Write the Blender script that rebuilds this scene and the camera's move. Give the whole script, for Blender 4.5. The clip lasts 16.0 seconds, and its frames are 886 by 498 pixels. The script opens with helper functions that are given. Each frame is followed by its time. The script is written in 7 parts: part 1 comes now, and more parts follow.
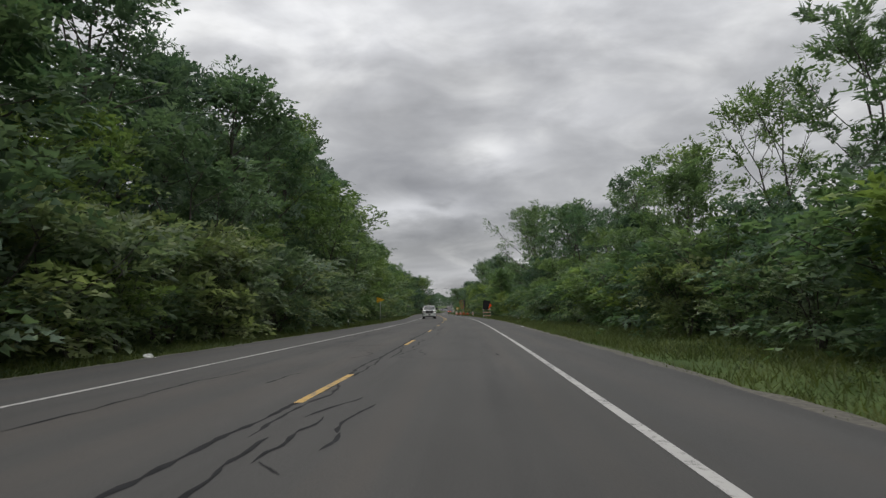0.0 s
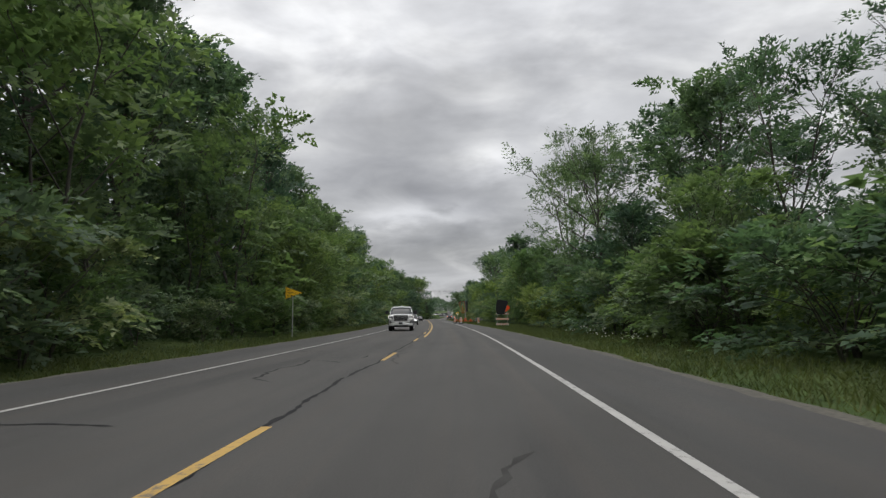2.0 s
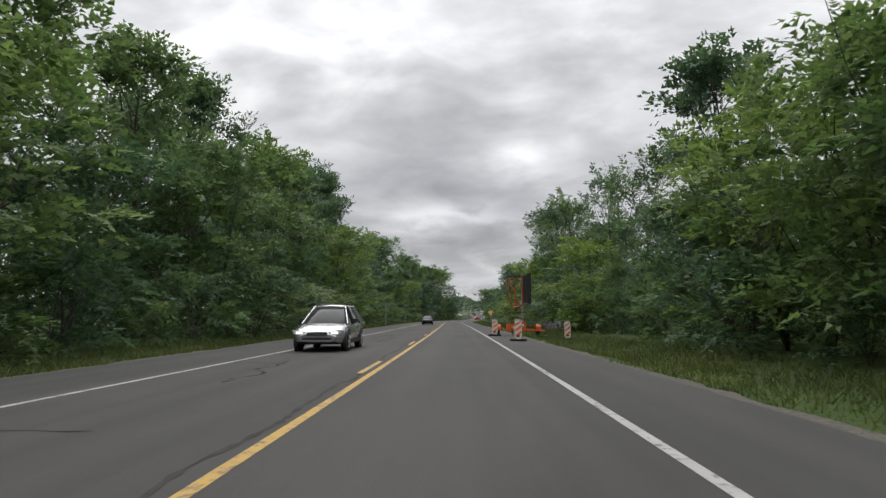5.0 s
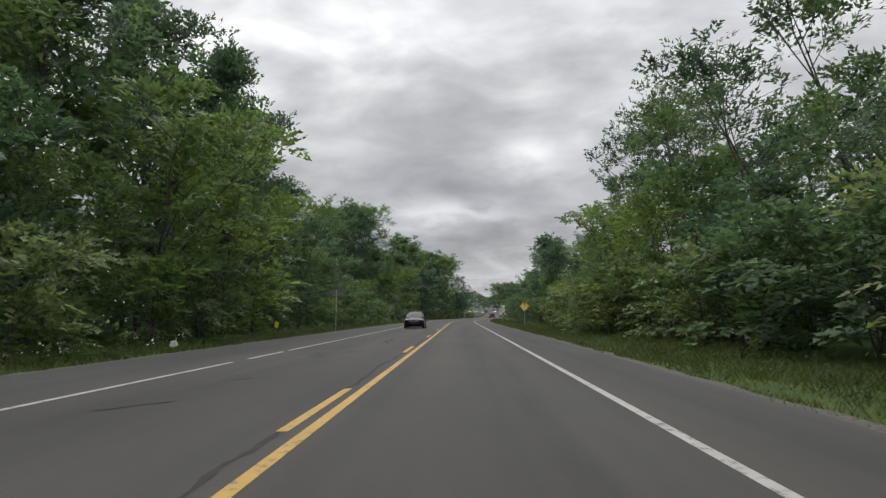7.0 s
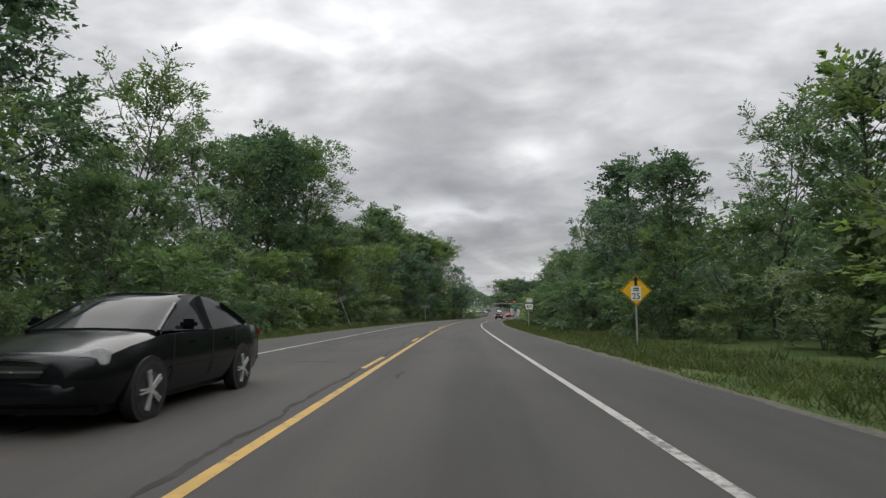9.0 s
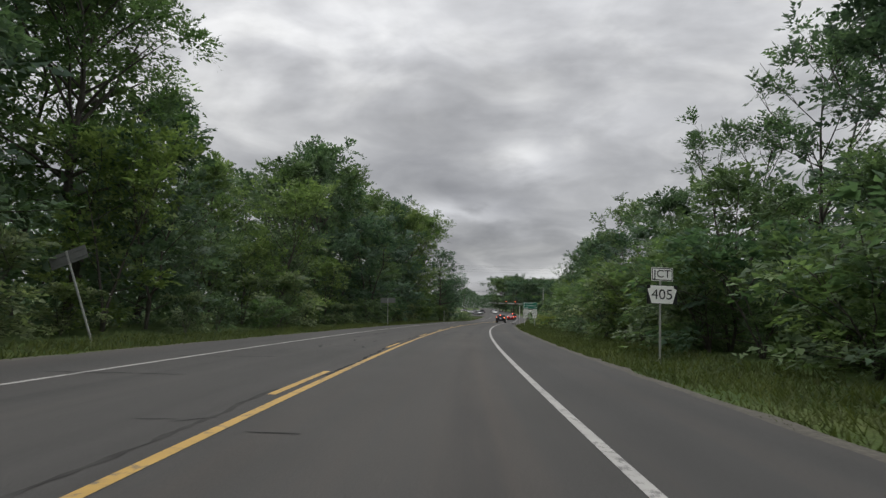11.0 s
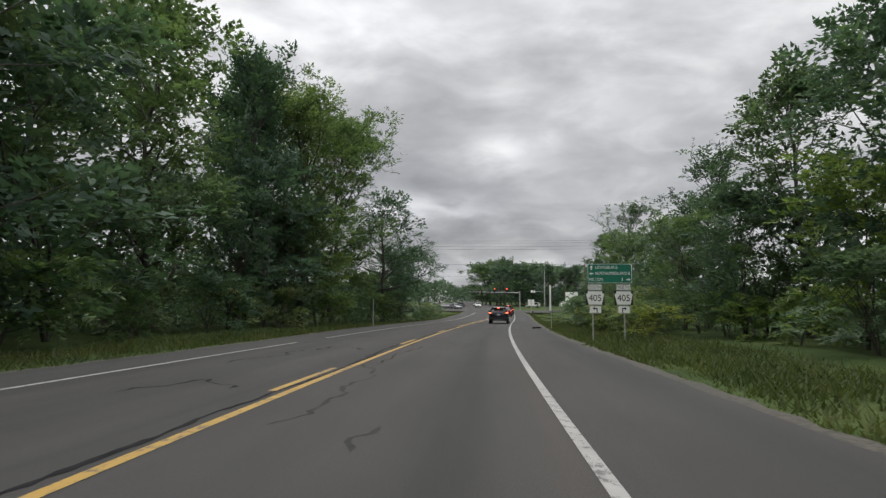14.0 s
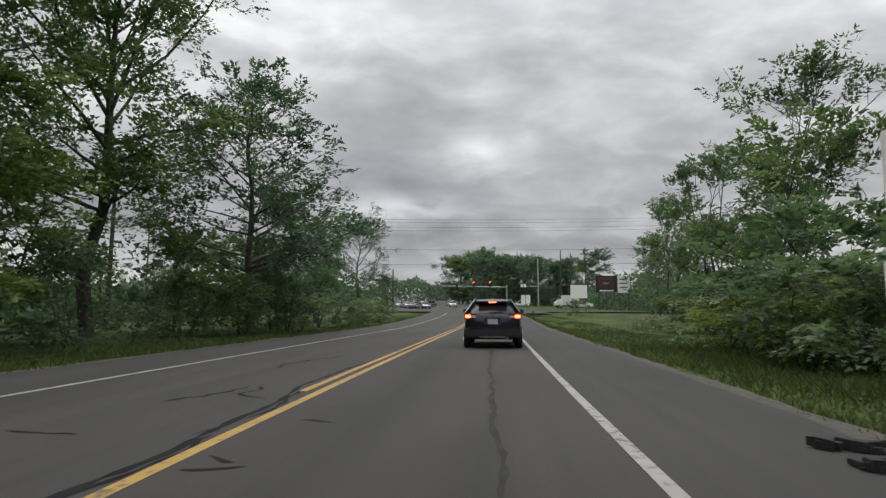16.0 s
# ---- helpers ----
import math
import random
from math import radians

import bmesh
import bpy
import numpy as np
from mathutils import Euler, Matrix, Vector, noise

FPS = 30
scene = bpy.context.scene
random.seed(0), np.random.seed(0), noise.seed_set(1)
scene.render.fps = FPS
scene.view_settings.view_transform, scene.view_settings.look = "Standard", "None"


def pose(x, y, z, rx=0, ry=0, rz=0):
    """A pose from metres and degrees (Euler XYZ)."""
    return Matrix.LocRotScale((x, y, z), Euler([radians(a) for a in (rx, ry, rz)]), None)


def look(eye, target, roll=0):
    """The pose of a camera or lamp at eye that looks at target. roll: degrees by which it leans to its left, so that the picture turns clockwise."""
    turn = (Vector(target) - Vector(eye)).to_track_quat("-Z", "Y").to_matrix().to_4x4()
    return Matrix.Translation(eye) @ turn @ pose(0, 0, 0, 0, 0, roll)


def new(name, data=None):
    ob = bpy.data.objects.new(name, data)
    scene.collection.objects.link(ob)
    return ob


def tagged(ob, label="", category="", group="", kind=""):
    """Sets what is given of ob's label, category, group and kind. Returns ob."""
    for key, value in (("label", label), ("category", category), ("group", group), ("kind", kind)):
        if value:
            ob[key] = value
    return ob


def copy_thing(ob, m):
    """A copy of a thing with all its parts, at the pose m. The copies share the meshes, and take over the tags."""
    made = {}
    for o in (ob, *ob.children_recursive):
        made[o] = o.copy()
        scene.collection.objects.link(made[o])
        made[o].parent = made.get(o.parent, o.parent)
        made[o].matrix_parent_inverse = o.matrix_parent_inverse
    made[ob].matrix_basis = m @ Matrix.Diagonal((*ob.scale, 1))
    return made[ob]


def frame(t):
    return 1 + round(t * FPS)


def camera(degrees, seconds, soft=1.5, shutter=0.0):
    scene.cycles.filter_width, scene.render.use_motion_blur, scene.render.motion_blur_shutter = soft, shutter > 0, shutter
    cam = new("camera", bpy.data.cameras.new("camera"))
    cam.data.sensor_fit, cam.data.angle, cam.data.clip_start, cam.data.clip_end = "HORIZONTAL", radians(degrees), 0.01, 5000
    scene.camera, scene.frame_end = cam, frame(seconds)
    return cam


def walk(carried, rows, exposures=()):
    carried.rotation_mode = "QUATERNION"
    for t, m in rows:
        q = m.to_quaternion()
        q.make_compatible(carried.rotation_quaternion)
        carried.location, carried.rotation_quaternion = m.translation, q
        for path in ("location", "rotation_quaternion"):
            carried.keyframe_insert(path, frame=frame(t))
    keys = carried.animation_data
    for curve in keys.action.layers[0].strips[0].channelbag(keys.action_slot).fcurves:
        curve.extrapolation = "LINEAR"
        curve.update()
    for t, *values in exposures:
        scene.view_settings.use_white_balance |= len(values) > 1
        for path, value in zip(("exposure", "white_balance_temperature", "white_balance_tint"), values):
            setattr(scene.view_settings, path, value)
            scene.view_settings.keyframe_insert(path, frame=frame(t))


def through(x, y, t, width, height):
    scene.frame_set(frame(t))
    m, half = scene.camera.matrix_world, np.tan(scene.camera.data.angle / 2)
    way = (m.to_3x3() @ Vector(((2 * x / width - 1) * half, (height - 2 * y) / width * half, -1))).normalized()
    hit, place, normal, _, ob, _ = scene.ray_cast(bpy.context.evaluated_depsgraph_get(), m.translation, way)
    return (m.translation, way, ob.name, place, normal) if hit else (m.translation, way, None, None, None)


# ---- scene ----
cam = camera(76.5, 16.0, soft=1.35, shutter=0.05)
# seconds, eye, target, roll
PATH = [
    (0, (2.370, 6.730, 1.140), (1.848, 16.655, 2.241), -0.89),
    (0.5, (2.269, 16.948, 1.140), (1.758, 26.875, 2.234), -0.71),
    (1, (2.094, 27.276, 1.140), (1.578, 37.195, 2.303), -0.68),
    (1.5, (1.919, 37.676, 1.140), (1.389, 47.590, 2.337), -0.89),
    (2, (1.671, 48.116, 1.140), (1.115, 58.029, 2.336), -0.65),
    (2.5, (1.458, 58.609, 1.140), (0.844, 68.517, 2.347), -0.54),
    (3, (1.179, 69.158, 1.140), (0.492, 79.063, 2.332), -0.27),
    (3.5, (0.671, 79.732, 1.140), (-0.084, 89.634, 2.314), -0.06),
    (4, (0.123, 90.322, 1.140), (-0.746, 100.211, 2.345), 0.07),
    (4.5, (-0.585, 100.912, 1.140), (-1.553, 110.791, 2.353), 0.06),
    (5, (-1.414, 111.495, 1.140), (-2.465, 121.366, 2.349), 0.03),
    (5.5, (-2.326, 122.059, 1.140), (-3.440, 131.925, 2.338), 0.00),
    (6, (-3.278, 132.598, 1.140), (-4.436, 142.460, 2.324), -0.02),
    (6.5, (-4.233, 143.108, 1.140), (-5.419, 152.968, 2.311), -0.04),
    (7, (-5.161, 153.595, 1.140), (-6.368, 163.453, 2.304), -0.05),
    (7.5, (-6.058, 164.075, 1.140), (-7.271, 173.932, 2.311), 0.05),
    (8, (-6.982, 174.556, 1.140), (-8.191, 184.413, 2.316), 0.20),
    (8.5, (-7.816, 185.079, 1.140), (-9.031, 194.936, 2.307), 0.32),
    (9, (-8.673, 195.650, 1.140), (-9.876, 205.509, 2.301), 0.13),
    (9.5, (-9.539, 206.230, 1.140), (-10.716, 216.093, 2.297), 0.04),
    (10, (-10.392, 216.752, 1.140), (-11.535, 226.619, 2.297), 0.22),
    (10.5, (-11.205, 227.133, 1.140), (-12.313, 237.003, 2.300), 0.83),
    (11, (-11.943, 237.288, 1.140), (-13.005, 247.162, 2.308), 1.71),
    (11.5, (-12.558, 247.163, 1.140), (-13.568, 257.041, 2.325), 1.52),
    (12, (-12.975, 256.764, 1.140), (-13.942, 266.651, 2.288), 1.59),
    (12.5, (-13.354, 266.187, 1.140), (-14.258, 276.080, 2.284), 1.17),
    (13, (-13.621, 275.487, 1.140), (-14.452, 285.389, 2.257), 0.75),
    (13.5, (-13.812, 284.680, 1.140), (-14.552, 294.591, 2.247), 0.52),
    (14, (-13.786, 293.728, 1.140), (-14.460, 303.645, 2.235), 0.32),
    (14.5, (-13.783, 302.596, 1.140), (-14.381, 312.520, 2.215), 0.26),
    (15, (-13.688, 311.244, 1.140), (-14.198, 321.170, 2.238), 0.15),
    (15.5, (-13.530, 319.663, 1.140), (-13.929, 329.595, 2.228), 0.13),
    (16, (-13.263, 327.875, 1.140), (-13.540, 337.810, 2.245), 0.14),
]
walk(cam, [(t, look(eye, target, roll)) for t, eye, target, roll in PATH], exposures=[(0.0, -0.2), (2.5, -0.02), (3.4, 0.06), (4.1, 0.18), (6.5, 0.05), (7.6, 0.03), (8.5, 0.08), (11.0, -0.22), (13.5, -0.08), (14.5, 0.0), (16.0, -0.11)])

# ---- daylight: overcast sky, weak wide sun ----
SUN_ELEV, SUN_TURN = radians(48), radians(-25)
world = bpy.data.worlds.new("overcast_sky")
scene.world = world
world.use_nodes = True
wn, wl = world.node_tree.nodes, world.node_tree.links
wn.clear()


def wnode(kind, **props):
    n = wn.new(kind)
    for k, v in props.items():
        if k == "op":
            n.operation = v
    return n


def wmath(op, a, b=None):
    n = wnode("ShaderNodeMath", op=op)
    for i, v in enumerate((a, b)):
        if v is None:
            continue
        if isinstance(v, (int, float)):
            n.inputs[i].default_value = v
        else:
            wl.new(v, n.inputs[i])
    return n.outputs[0]


coord = wn.new("ShaderNodeTexCoord")
split = wn.new("ShaderNodeSeparateXYZ")
wl.new(coord.outputs["Generated"], split.inputs[0])
up = wmath("MAXIMUM", split.outputs[2], 0.0)
den = wmath("ADD", up, 0.20)
deck = wn.new("ShaderNodeCombineXYZ")
wl.new(wmath("DIVIDE", split.outputs[0], den), deck.inputs[0])
wl.new(wmath("DIVIDE", split.outputs[1], den), deck.inputs[1])
deck.inputs[2].default_value = 3.7
# two sizes of cloud in the deck
big = wn.new("ShaderNodeTexNoise")
big.inputs["Scale"].default_value, big.inputs["Detail"].default_value = 0.95, 3.0
big.inputs["Roughness"].default_value, big.inputs["Distortion"].default_value = 0.5, 0.35
fine = wn.new("ShaderNodeTexNoise")
fine.inputs["Scale"].default_value, fine.inputs["Detail"].default_value = 2.6, 5.0
fine.inputs["Roughness"].default_value, fine.inputs["Distortion"].default_value = 0.5, 0.5
wl.new(deck.outputs[0], big.inputs["Vector"])
wl.new(deck.outputs[0], fine.inputs["Vector"])
mixed = wmath("ADD", wmath("MULTIPLY", big.outputs["Fac"], 0.52), wmath("MULTIPLY", fine.outputs["Fac"], 0.48))
ramp = wn.new("ShaderNodeValToRGB")
wl.new(mixed, ramp.inputs[0])
els = ramp.color_ramp.elements
els[0].position, els[0].color = 0.29, (0.36, 0.366, 0.39, 1)
els[1].position, els[1].color = 0.63, (0.84, 0.845, 0.85, 1)
els.new(0.42).color = (0.48, 0.487, 0.508, 1)
mid = els.new(0.50)
mid.color = (0.57, 0.577, 0.597, 1)
# the zenith of an overcast sky is brighter than its rim
lift = wmath("ADD", 0.86, wmath("MULTIPLY", wmath("POWER", up, 2.6), 3.2))
# thin and thick places in the cloud deck ahead: bearing, height, their half widths, gain
ahead = wmath("MAXIMUM", split.outputs[1], 0.05)
bearing, height = wmath("DIVIDE", split.outputs[0], ahead), wmath("DIVIDE", split.outputs[2], ahead)
flat = wn.new("ShaderNodeCombineXYZ")
wl.new(bearing, flat.inputs[0])
wl.new(wmath("MULTIPLY", height, 2.2), flat.inputs[1])
puff = wn.new("ShaderNodeTexNoise")
puff.inputs["Scale"].default_value, puff.inputs["Detail"].default_value = 9.0, 5.0
wl.new(flat.outputs[0], puff.inputs["Vector"])
ragged = wmath("SUBTRACT", puff.outputs["Fac"], 0.5)
bearing, height = wmath("ADD", bearing, wmath("MULTIPLY", ragged, 0.16)), wmath("ADD", height, wmath("MULTIPLY", ragged, 0.07))
lift = wmath("MULTIPLY", lift, wmath("ADD", 1.0, wmath("MULTIPLY", ragged, 0.55)))
CLOUDS = [(-0.075, 0.188, 0.095, 0.022, 0.75), (-0.05, 0.194, 0.026, 0.012, -0.34), (0.055, 0.28, 0.08, 0.04, 0.42), (0.19, 0.36, 0.12, 0.05, 0.32), (-0.15, 0.118, 0.40, 0.030, -0.26),
          (0.0, 0.066, 0.6, 0.016, 0.30), (-0.09, 0.345, 0.26, 0.045, -0.14), (0.03, 0.435, 0.22, 0.05, -0.15), (-0.30, 0.53, 0.22, 0.06, 0.15), (-0.28, 0.27, 0.10, 0.04, 0.12)]
for u0, v0, du, dv, gain in CLOUDS:
    a = wmath("DIVIDE", wmath("SUBTRACT", bearing, u0), du)
    b = wmath("DIVIDE", wmath("SUBTRACT", height, v0), dv)
    fall = wmath("EXPONENT", wmath("MULTIPLY", wmath("ADD", wmath("MULTIPLY", a, a), wmath("MULTIPLY", b, b)), -1.0))
    lift = wmath("MULTIPLY", lift, wmath("ADD", 1.0, wmath("MULTIPLY", fall, gain)))
bright = wn.new("ShaderNodeVectorMath")
bright.operation = "SCALE"
wl.new(ramp.outputs[0], bright.inputs[0])
wl.new(lift, bright.inputs["Scale"])
air = wn.new("ShaderNodeTexSky")
air.sky_type = "NISHITA"
air.sun_disc = False
air.sun_elevation, air.sun_rotation = SUN_ELEV, SUN_TURN
blue = wn.new("ShaderNodeBackground")
blue.inputs[1].default_value = 0.05
wl.new(air.outputs[0], blue.inputs[0])
grey = wn.new("ShaderNodeBackground")
grey.inputs[1].default_value = 1.0
wl.new(bright.outputs[0], grey.inputs[0])
both = wn.new("ShaderNodeMixShader")
both.inputs[0].default_value = 0.93
wl.new(blue.outputs[0], both.inputs[1])
wl.new(grey.outputs[0], both.inputs[2])
wout = wn.new("ShaderNodeOutputWorld")
wl.new(both.outputs[0], wout.inputs[0])

sun = new("sun", bpy.data.lights.new("sun", "SUN"))
sun.data.energy, sun.data.angle, sun.data.color = 0.8, radians(45), (1.0, 0.97, 0.92)
sun.matrix_world = look((0, 0, 60), (-20 * math.sin(SUN_TURN), -20 * math.cos(SUN_TURN), 60 - 20 * math.tan(SUN_ELEV)))

# ---- materials ----
def node_mat(name):
    m = bpy.data.materials.new(name)
    m.use_nodes = True
    return m, m.node_tree.nodes, m.node_tree.links, m.node_tree.nodes["Principled BSDF"]


def noise_on(nodes, links, source, scale, detail=4.0, rough=0.55):
    n = nodes.new("ShaderNodeTexNoise")
    n.inputs["Scale"].default_value, n.inputs["Detail"].default_value, n.inputs["Roughness"].default_value = scale, detail, rough
    if source is not None:
        links.new(source, n.inputs["Vector"])
    return n.outputs["Fac"]


def ramp_on(nodes, links, fac, stops):
    r = nodes.new("ShaderNodeValToRGB")
    links.new(fac, r.inputs[0])
    e = r.color_ramp.elements
    e[0].position, e[0].color = stops[0][0], (*stops[0][1], 1)
    e[1].position, e[1].color = stops[-1][0], (*stops[-1][1], 1)
    for p, c in stops[1:-1]:
        e.new(p).color = (*c, 1)
    return r.outputs[0]


def mix_on(nodes, links, kind, fac, a, b):
    n = nodes.new("ShaderNodeMix")
    n.data_type, n.blend_type = "RGBA", kind
    for sock, v in ((n.inputs[0], fac), (n.inputs[6], a), (n.inputs[7], b)):
        if isinstance(v, (int, float)):
            sock.default_value = v
        elif isinstance(v, tuple):
            sock.default_value = (*v, 1)
        else:
            links.new(v, sock)
    return n.outputs[2]


def bump_on(nodes, links, height, strength, bsdf, distance=0.02):
    b = nodes.new("ShaderNodeBump")
    b.inputs["Strength"].default_value, b.inputs["Distance"].default_value = strength, distance
    links.new(height, b.inputs["Height"])
    links.new(b.outputs[0], bsdf.inputs["Normal"])


def plain(name, colour, rough=0.5, metal=0.0, vary=0.12, scale=6.0, coat=0.0, spec=0.5):
    """Paint, plastic or metal with slight uneven tone."""
    m, n, l, p = node_mat(name)
    tc = n.new("ShaderNodeTexCoord").outputs["Object"]
    f = noise_on(n, l, tc, scale, 5.0)
    lo, hi = tuple(c * (1 - vary) for c in colour), tuple(min(1, c * (1 + vary)) for c in colour)
    l.new(ramp_on(n, l, f, [(0.3, lo), (0.7, hi)]), p.inputs["Base Color"])
    p.inputs["Roughness"].default_value, p.inputs["Metallic"].default_value = rough, metal
    p.inputs["Coat Weight"].default_value = coat
    p.inputs["Specular IOR Level"].default_value = spec
    return m


def glow(name, colour, strength, base=(0.3, 0.02, 0.02)):
    m, n, l, p = node_mat(name)
    p.inputs["Base Color"].default_value = (*base, 1)
    p.inputs["Emission Color"].default_value = (*colour, 1)
    p.inputs["Emission Strength"].default_value = strength
    p.inputs["Roughness"].default_value = 0.2
    return m


def leafy(name, dark, light, through=0.45):
    """Leaves: tone varies from tree to tree, from bough to bough and a little from leaf to leaf."""
    m, n, l, p = node_mat(name)
    obj = n.new("ShaderNodeObjectInfo").outputs["Random"]
    leaf = n.new("ShaderNodeNewGeometry").outputs["Random Per Island"]
    place = n.new("ShaderNodeTexCoord").outputs["Object"]
    bough = noise_on(n, l, place, 0.55, 3.0, 0.6)
    half = tuple((a + b) / 2 for a, b in zip(dark, light))
    tone = ramp_on(n, l, bough, [(0.30, dark), (0.52, half), (0.72, light)])
    fleck = ramp_on(n, l, leaf, [(0.0, (0.80, 0.82, 0.85)), (0.7, (1.0, 1.0, 1.0)), (1.0, (1.25, 1.22, 1.1))])
    tree = ramp_on(n, l, obj, [(0.0, (0.72, 0.82, 0.86)), (0.5, (1.0, 1.0, 1.0)), (1.0, (1.25, 1.18, 0.85))])
    col = mix_on(n, l, "MULTIPLY", 1.0, mix_on(n, l, "MULTIPLY", 1.0, tone, fleck), tree)
    l.new(col, p.inputs["Base Color"])
    p.inputs["Roughness"].default_value = 0.6
    p.inputs["Specular IOR Level"].default_value = 0.2
    tr = n.new("ShaderNodeBsdfTranslucent")
    l.new(mix_on(n, l, "MULTIPLY", 1.0, col, (1.0, 1.12, 0.70)), tr.inputs[0])
    ms = n.new("ShaderNodeMixShader")
    ms.inputs[0].default_value = through
    l.new(p.outputs[0], ms.inputs[1])
    l.new(tr.outputs[0], ms.inputs[2])
    l.new(ms.outputs[0], n["Material Output"].inputs[0])
    return m


def asphalt(name, tint, wheel=True):
    m, n, l, p = node_mat(name)
    uv = n.new("ShaderNodeUVMap").outputs[0]

    def mapped(sx, sy):
        mp = n.new("ShaderNodeMapping")
        mp.inputs["Scale"].default_value = (sx, sy, 1)
        l.new(uv, mp.inputs[0])
        return mp.outputs[0]

    streak = noise_on(n, l, mapped(1.1, 0.018), 1.0, 4.0)
    blotch = noise_on(n, l, mapped(0.35, 0.12), 1.0, 5.0, 0.6)
    grit = noise_on(n, l, mapped(1, 1), 55.0, 3.0, 0.7)
    a = ramp_on(n, l, streak, [(0.3, tuple(c * 0.78 for c in tint)), (0.5, tint), (0.7, (tint[0] * 1.24, tint[1] * 1.14, tint[2] * 1.07))])
    b = mix_on(n, l, "MULTIPLY", 0.8, a, ramp_on(n, l, blotch, [(0.3, (0.72, 0.72, 0.71)), (0.55, (1, 1, 1)), (0.75, (1.18, 1.15, 1.12))]))
    c = mix_on(n, l, "MULTIPLY", 0.75, b, ramp_on(n, l, grit, [(0.3, (0.6, 0.6, 0.6)), (0.7, (1.35, 1.35, 1.35))]))
    if wheel:  # tyre-polished, oil-darkened tracks, broken along the road
        parts = n.new("ShaderNodeSeparateXYZ")
        l.new(uv, parts.inputs[0])
        dark = None
        for lane in (2.75, -2.55):
            away = n.new("ShaderNodeMath")
            away.operation = "SUBTRACT"
            l.new(parts.outputs[0], away.inputs[0])
            away.inputs[1].default_value = lane
            size = n.new("ShaderNodeMath")
            size.operation = "ABSOLUTE"
            l.new(away.outputs[0], size.inputs[0])
            band = ramp_on(n, l, size.outputs[0], [(0.0, (1, 1, 1)), (0.16, (0.75, 0.75, 0.75)), (0.42, (0, 0, 0))])
            dark = band if dark is None else mix_on(n, l, "ADD", 1.0, dark, band)
        broken = ramp_on(n, l, noise_on(n, l, mapped(1.6, 0.11), 1.0, 5.0, 0.65), [(0.42, (0, 0, 0)), (0.66, (1, 1, 1))])
        c = mix_on(n, l, "MIX", mix_on(n, l, "MULTIPLY", 1.0, dark, broken), c, mix_on(n, l, "MULTIPLY", 1.0, c, (0.74, 0.75, 0.77)))
    l.new(c, p.inputs["Base Color"])
    p.inputs["Roughness"].default_value = 0.85
    p.inputs["Specular IOR Level"].default_value = 0.3
    bump_on(n, l, grit, 0.35, p, 0.01)
    return m


def road_paint(name, colour, under):
    """Worn thermoplastic line: the asphalt shows through in flakes."""
    m, n, l, p = node_mat(name)
    tc = n.new("ShaderNodeTexCoord").outputs["Object"]
    worn = noise_on(n, l, tc, 7.0, 8.0, 0.72)
    broad = noise_on(n, l, tc, 0.35, 2.0)
    summed = n.new("ShaderNodeMath")
    summed.operation = "MULTIPLY_ADD"
    l.new(broad, summed.inputs[0])
    summed.inputs[1].default_value = 0.35
    l.new(worn, summed.inputs[2])
    paint = ramp_on(n, l, noise_on(n, l, tc, 2.0, 4.0), [(0.3, tuple(c * 0.8 for c in colour)), (0.7, colour)])
    fac = ramp_on(n, l, summed.outputs[0], [(0.56, (0.85, 0.85, 0.85)), (0.645, (0, 0, 0))])
    sep = n.new("ShaderNodeSeparateColor")
    l.new(fac, sep.inputs[0])
    l.new(mix_on(n, l, "MIX", sep.outputs[0], paint, under), p.inputs["Base Color"])
    p.inputs["Roughness"].default_value = 0.7
    return m


def earth(name):
    m, n, l, p = node_mat(name)
    tc = n.new("ShaderNodeTexCoord").outputs["Object"]
    wide = noise_on(n, l, tc, 0.25, 5.0, 0.6)
    small = noise_on(n, l, tc, 9.0, 5.0, 0.7)
    base = ramp_on(n, l, wide, [(0.3, (0.035, 0.055, 0.02)), (0.5, (0.055, 0.085, 0.028)), (0.72, (0.10, 0.12, 0.045))])
    l.new(mix_on(n, l, "MULTIPLY", 0.8, base, ramp_on(n, l, small, [(0.3, (0.5, 0.5, 0.5)), (0.7, (1.4, 1.4, 1.3))])), p.inputs["Base Color"])
    p.inputs["Roughness"].default_value = 0.95
    p.inputs["Specular IOR Level"].default_value = 0.1
    bump_on(n, l, small, 0.6, p, 0.05)
    return m


def bark_mat(name, lo, hi):
    m, n, l, p = node_mat(name)
    tc = n.new("ShaderNodeTexCoord").outputs["Object"]
    mp = n.new("ShaderNodeMapping")
    mp.inputs["Scale"].default_value = (6, 6, 1.2)
    l.new(tc, mp.inputs[0])
    f = noise_on(n, l, mp.outputs[0], 2.0, 6.0, 0.65)
    l.new(ramp_on(n, l, f, [(0.3, lo), (0.7, hi)]), p.inputs["Base Color"])
    p.inputs["Roughness"].default_value = 0.9
    bump_on(n, l, f, 0.5, p, 0.05)
    return m


def glass_mat(name, tint):
    m, n, l, p = node_mat(name)
    p.inputs["Base Color"].default_value = (*tint, 1)
    p.inputs["Roughness"].default_value = 0.04
    p.inputs["Specular IOR Level"].default_value = 0.10
    p.inputs["Coat Weight"].default_value = 0.0
    p.inputs["Coat Roughness"].default_value = 0.03
    return m


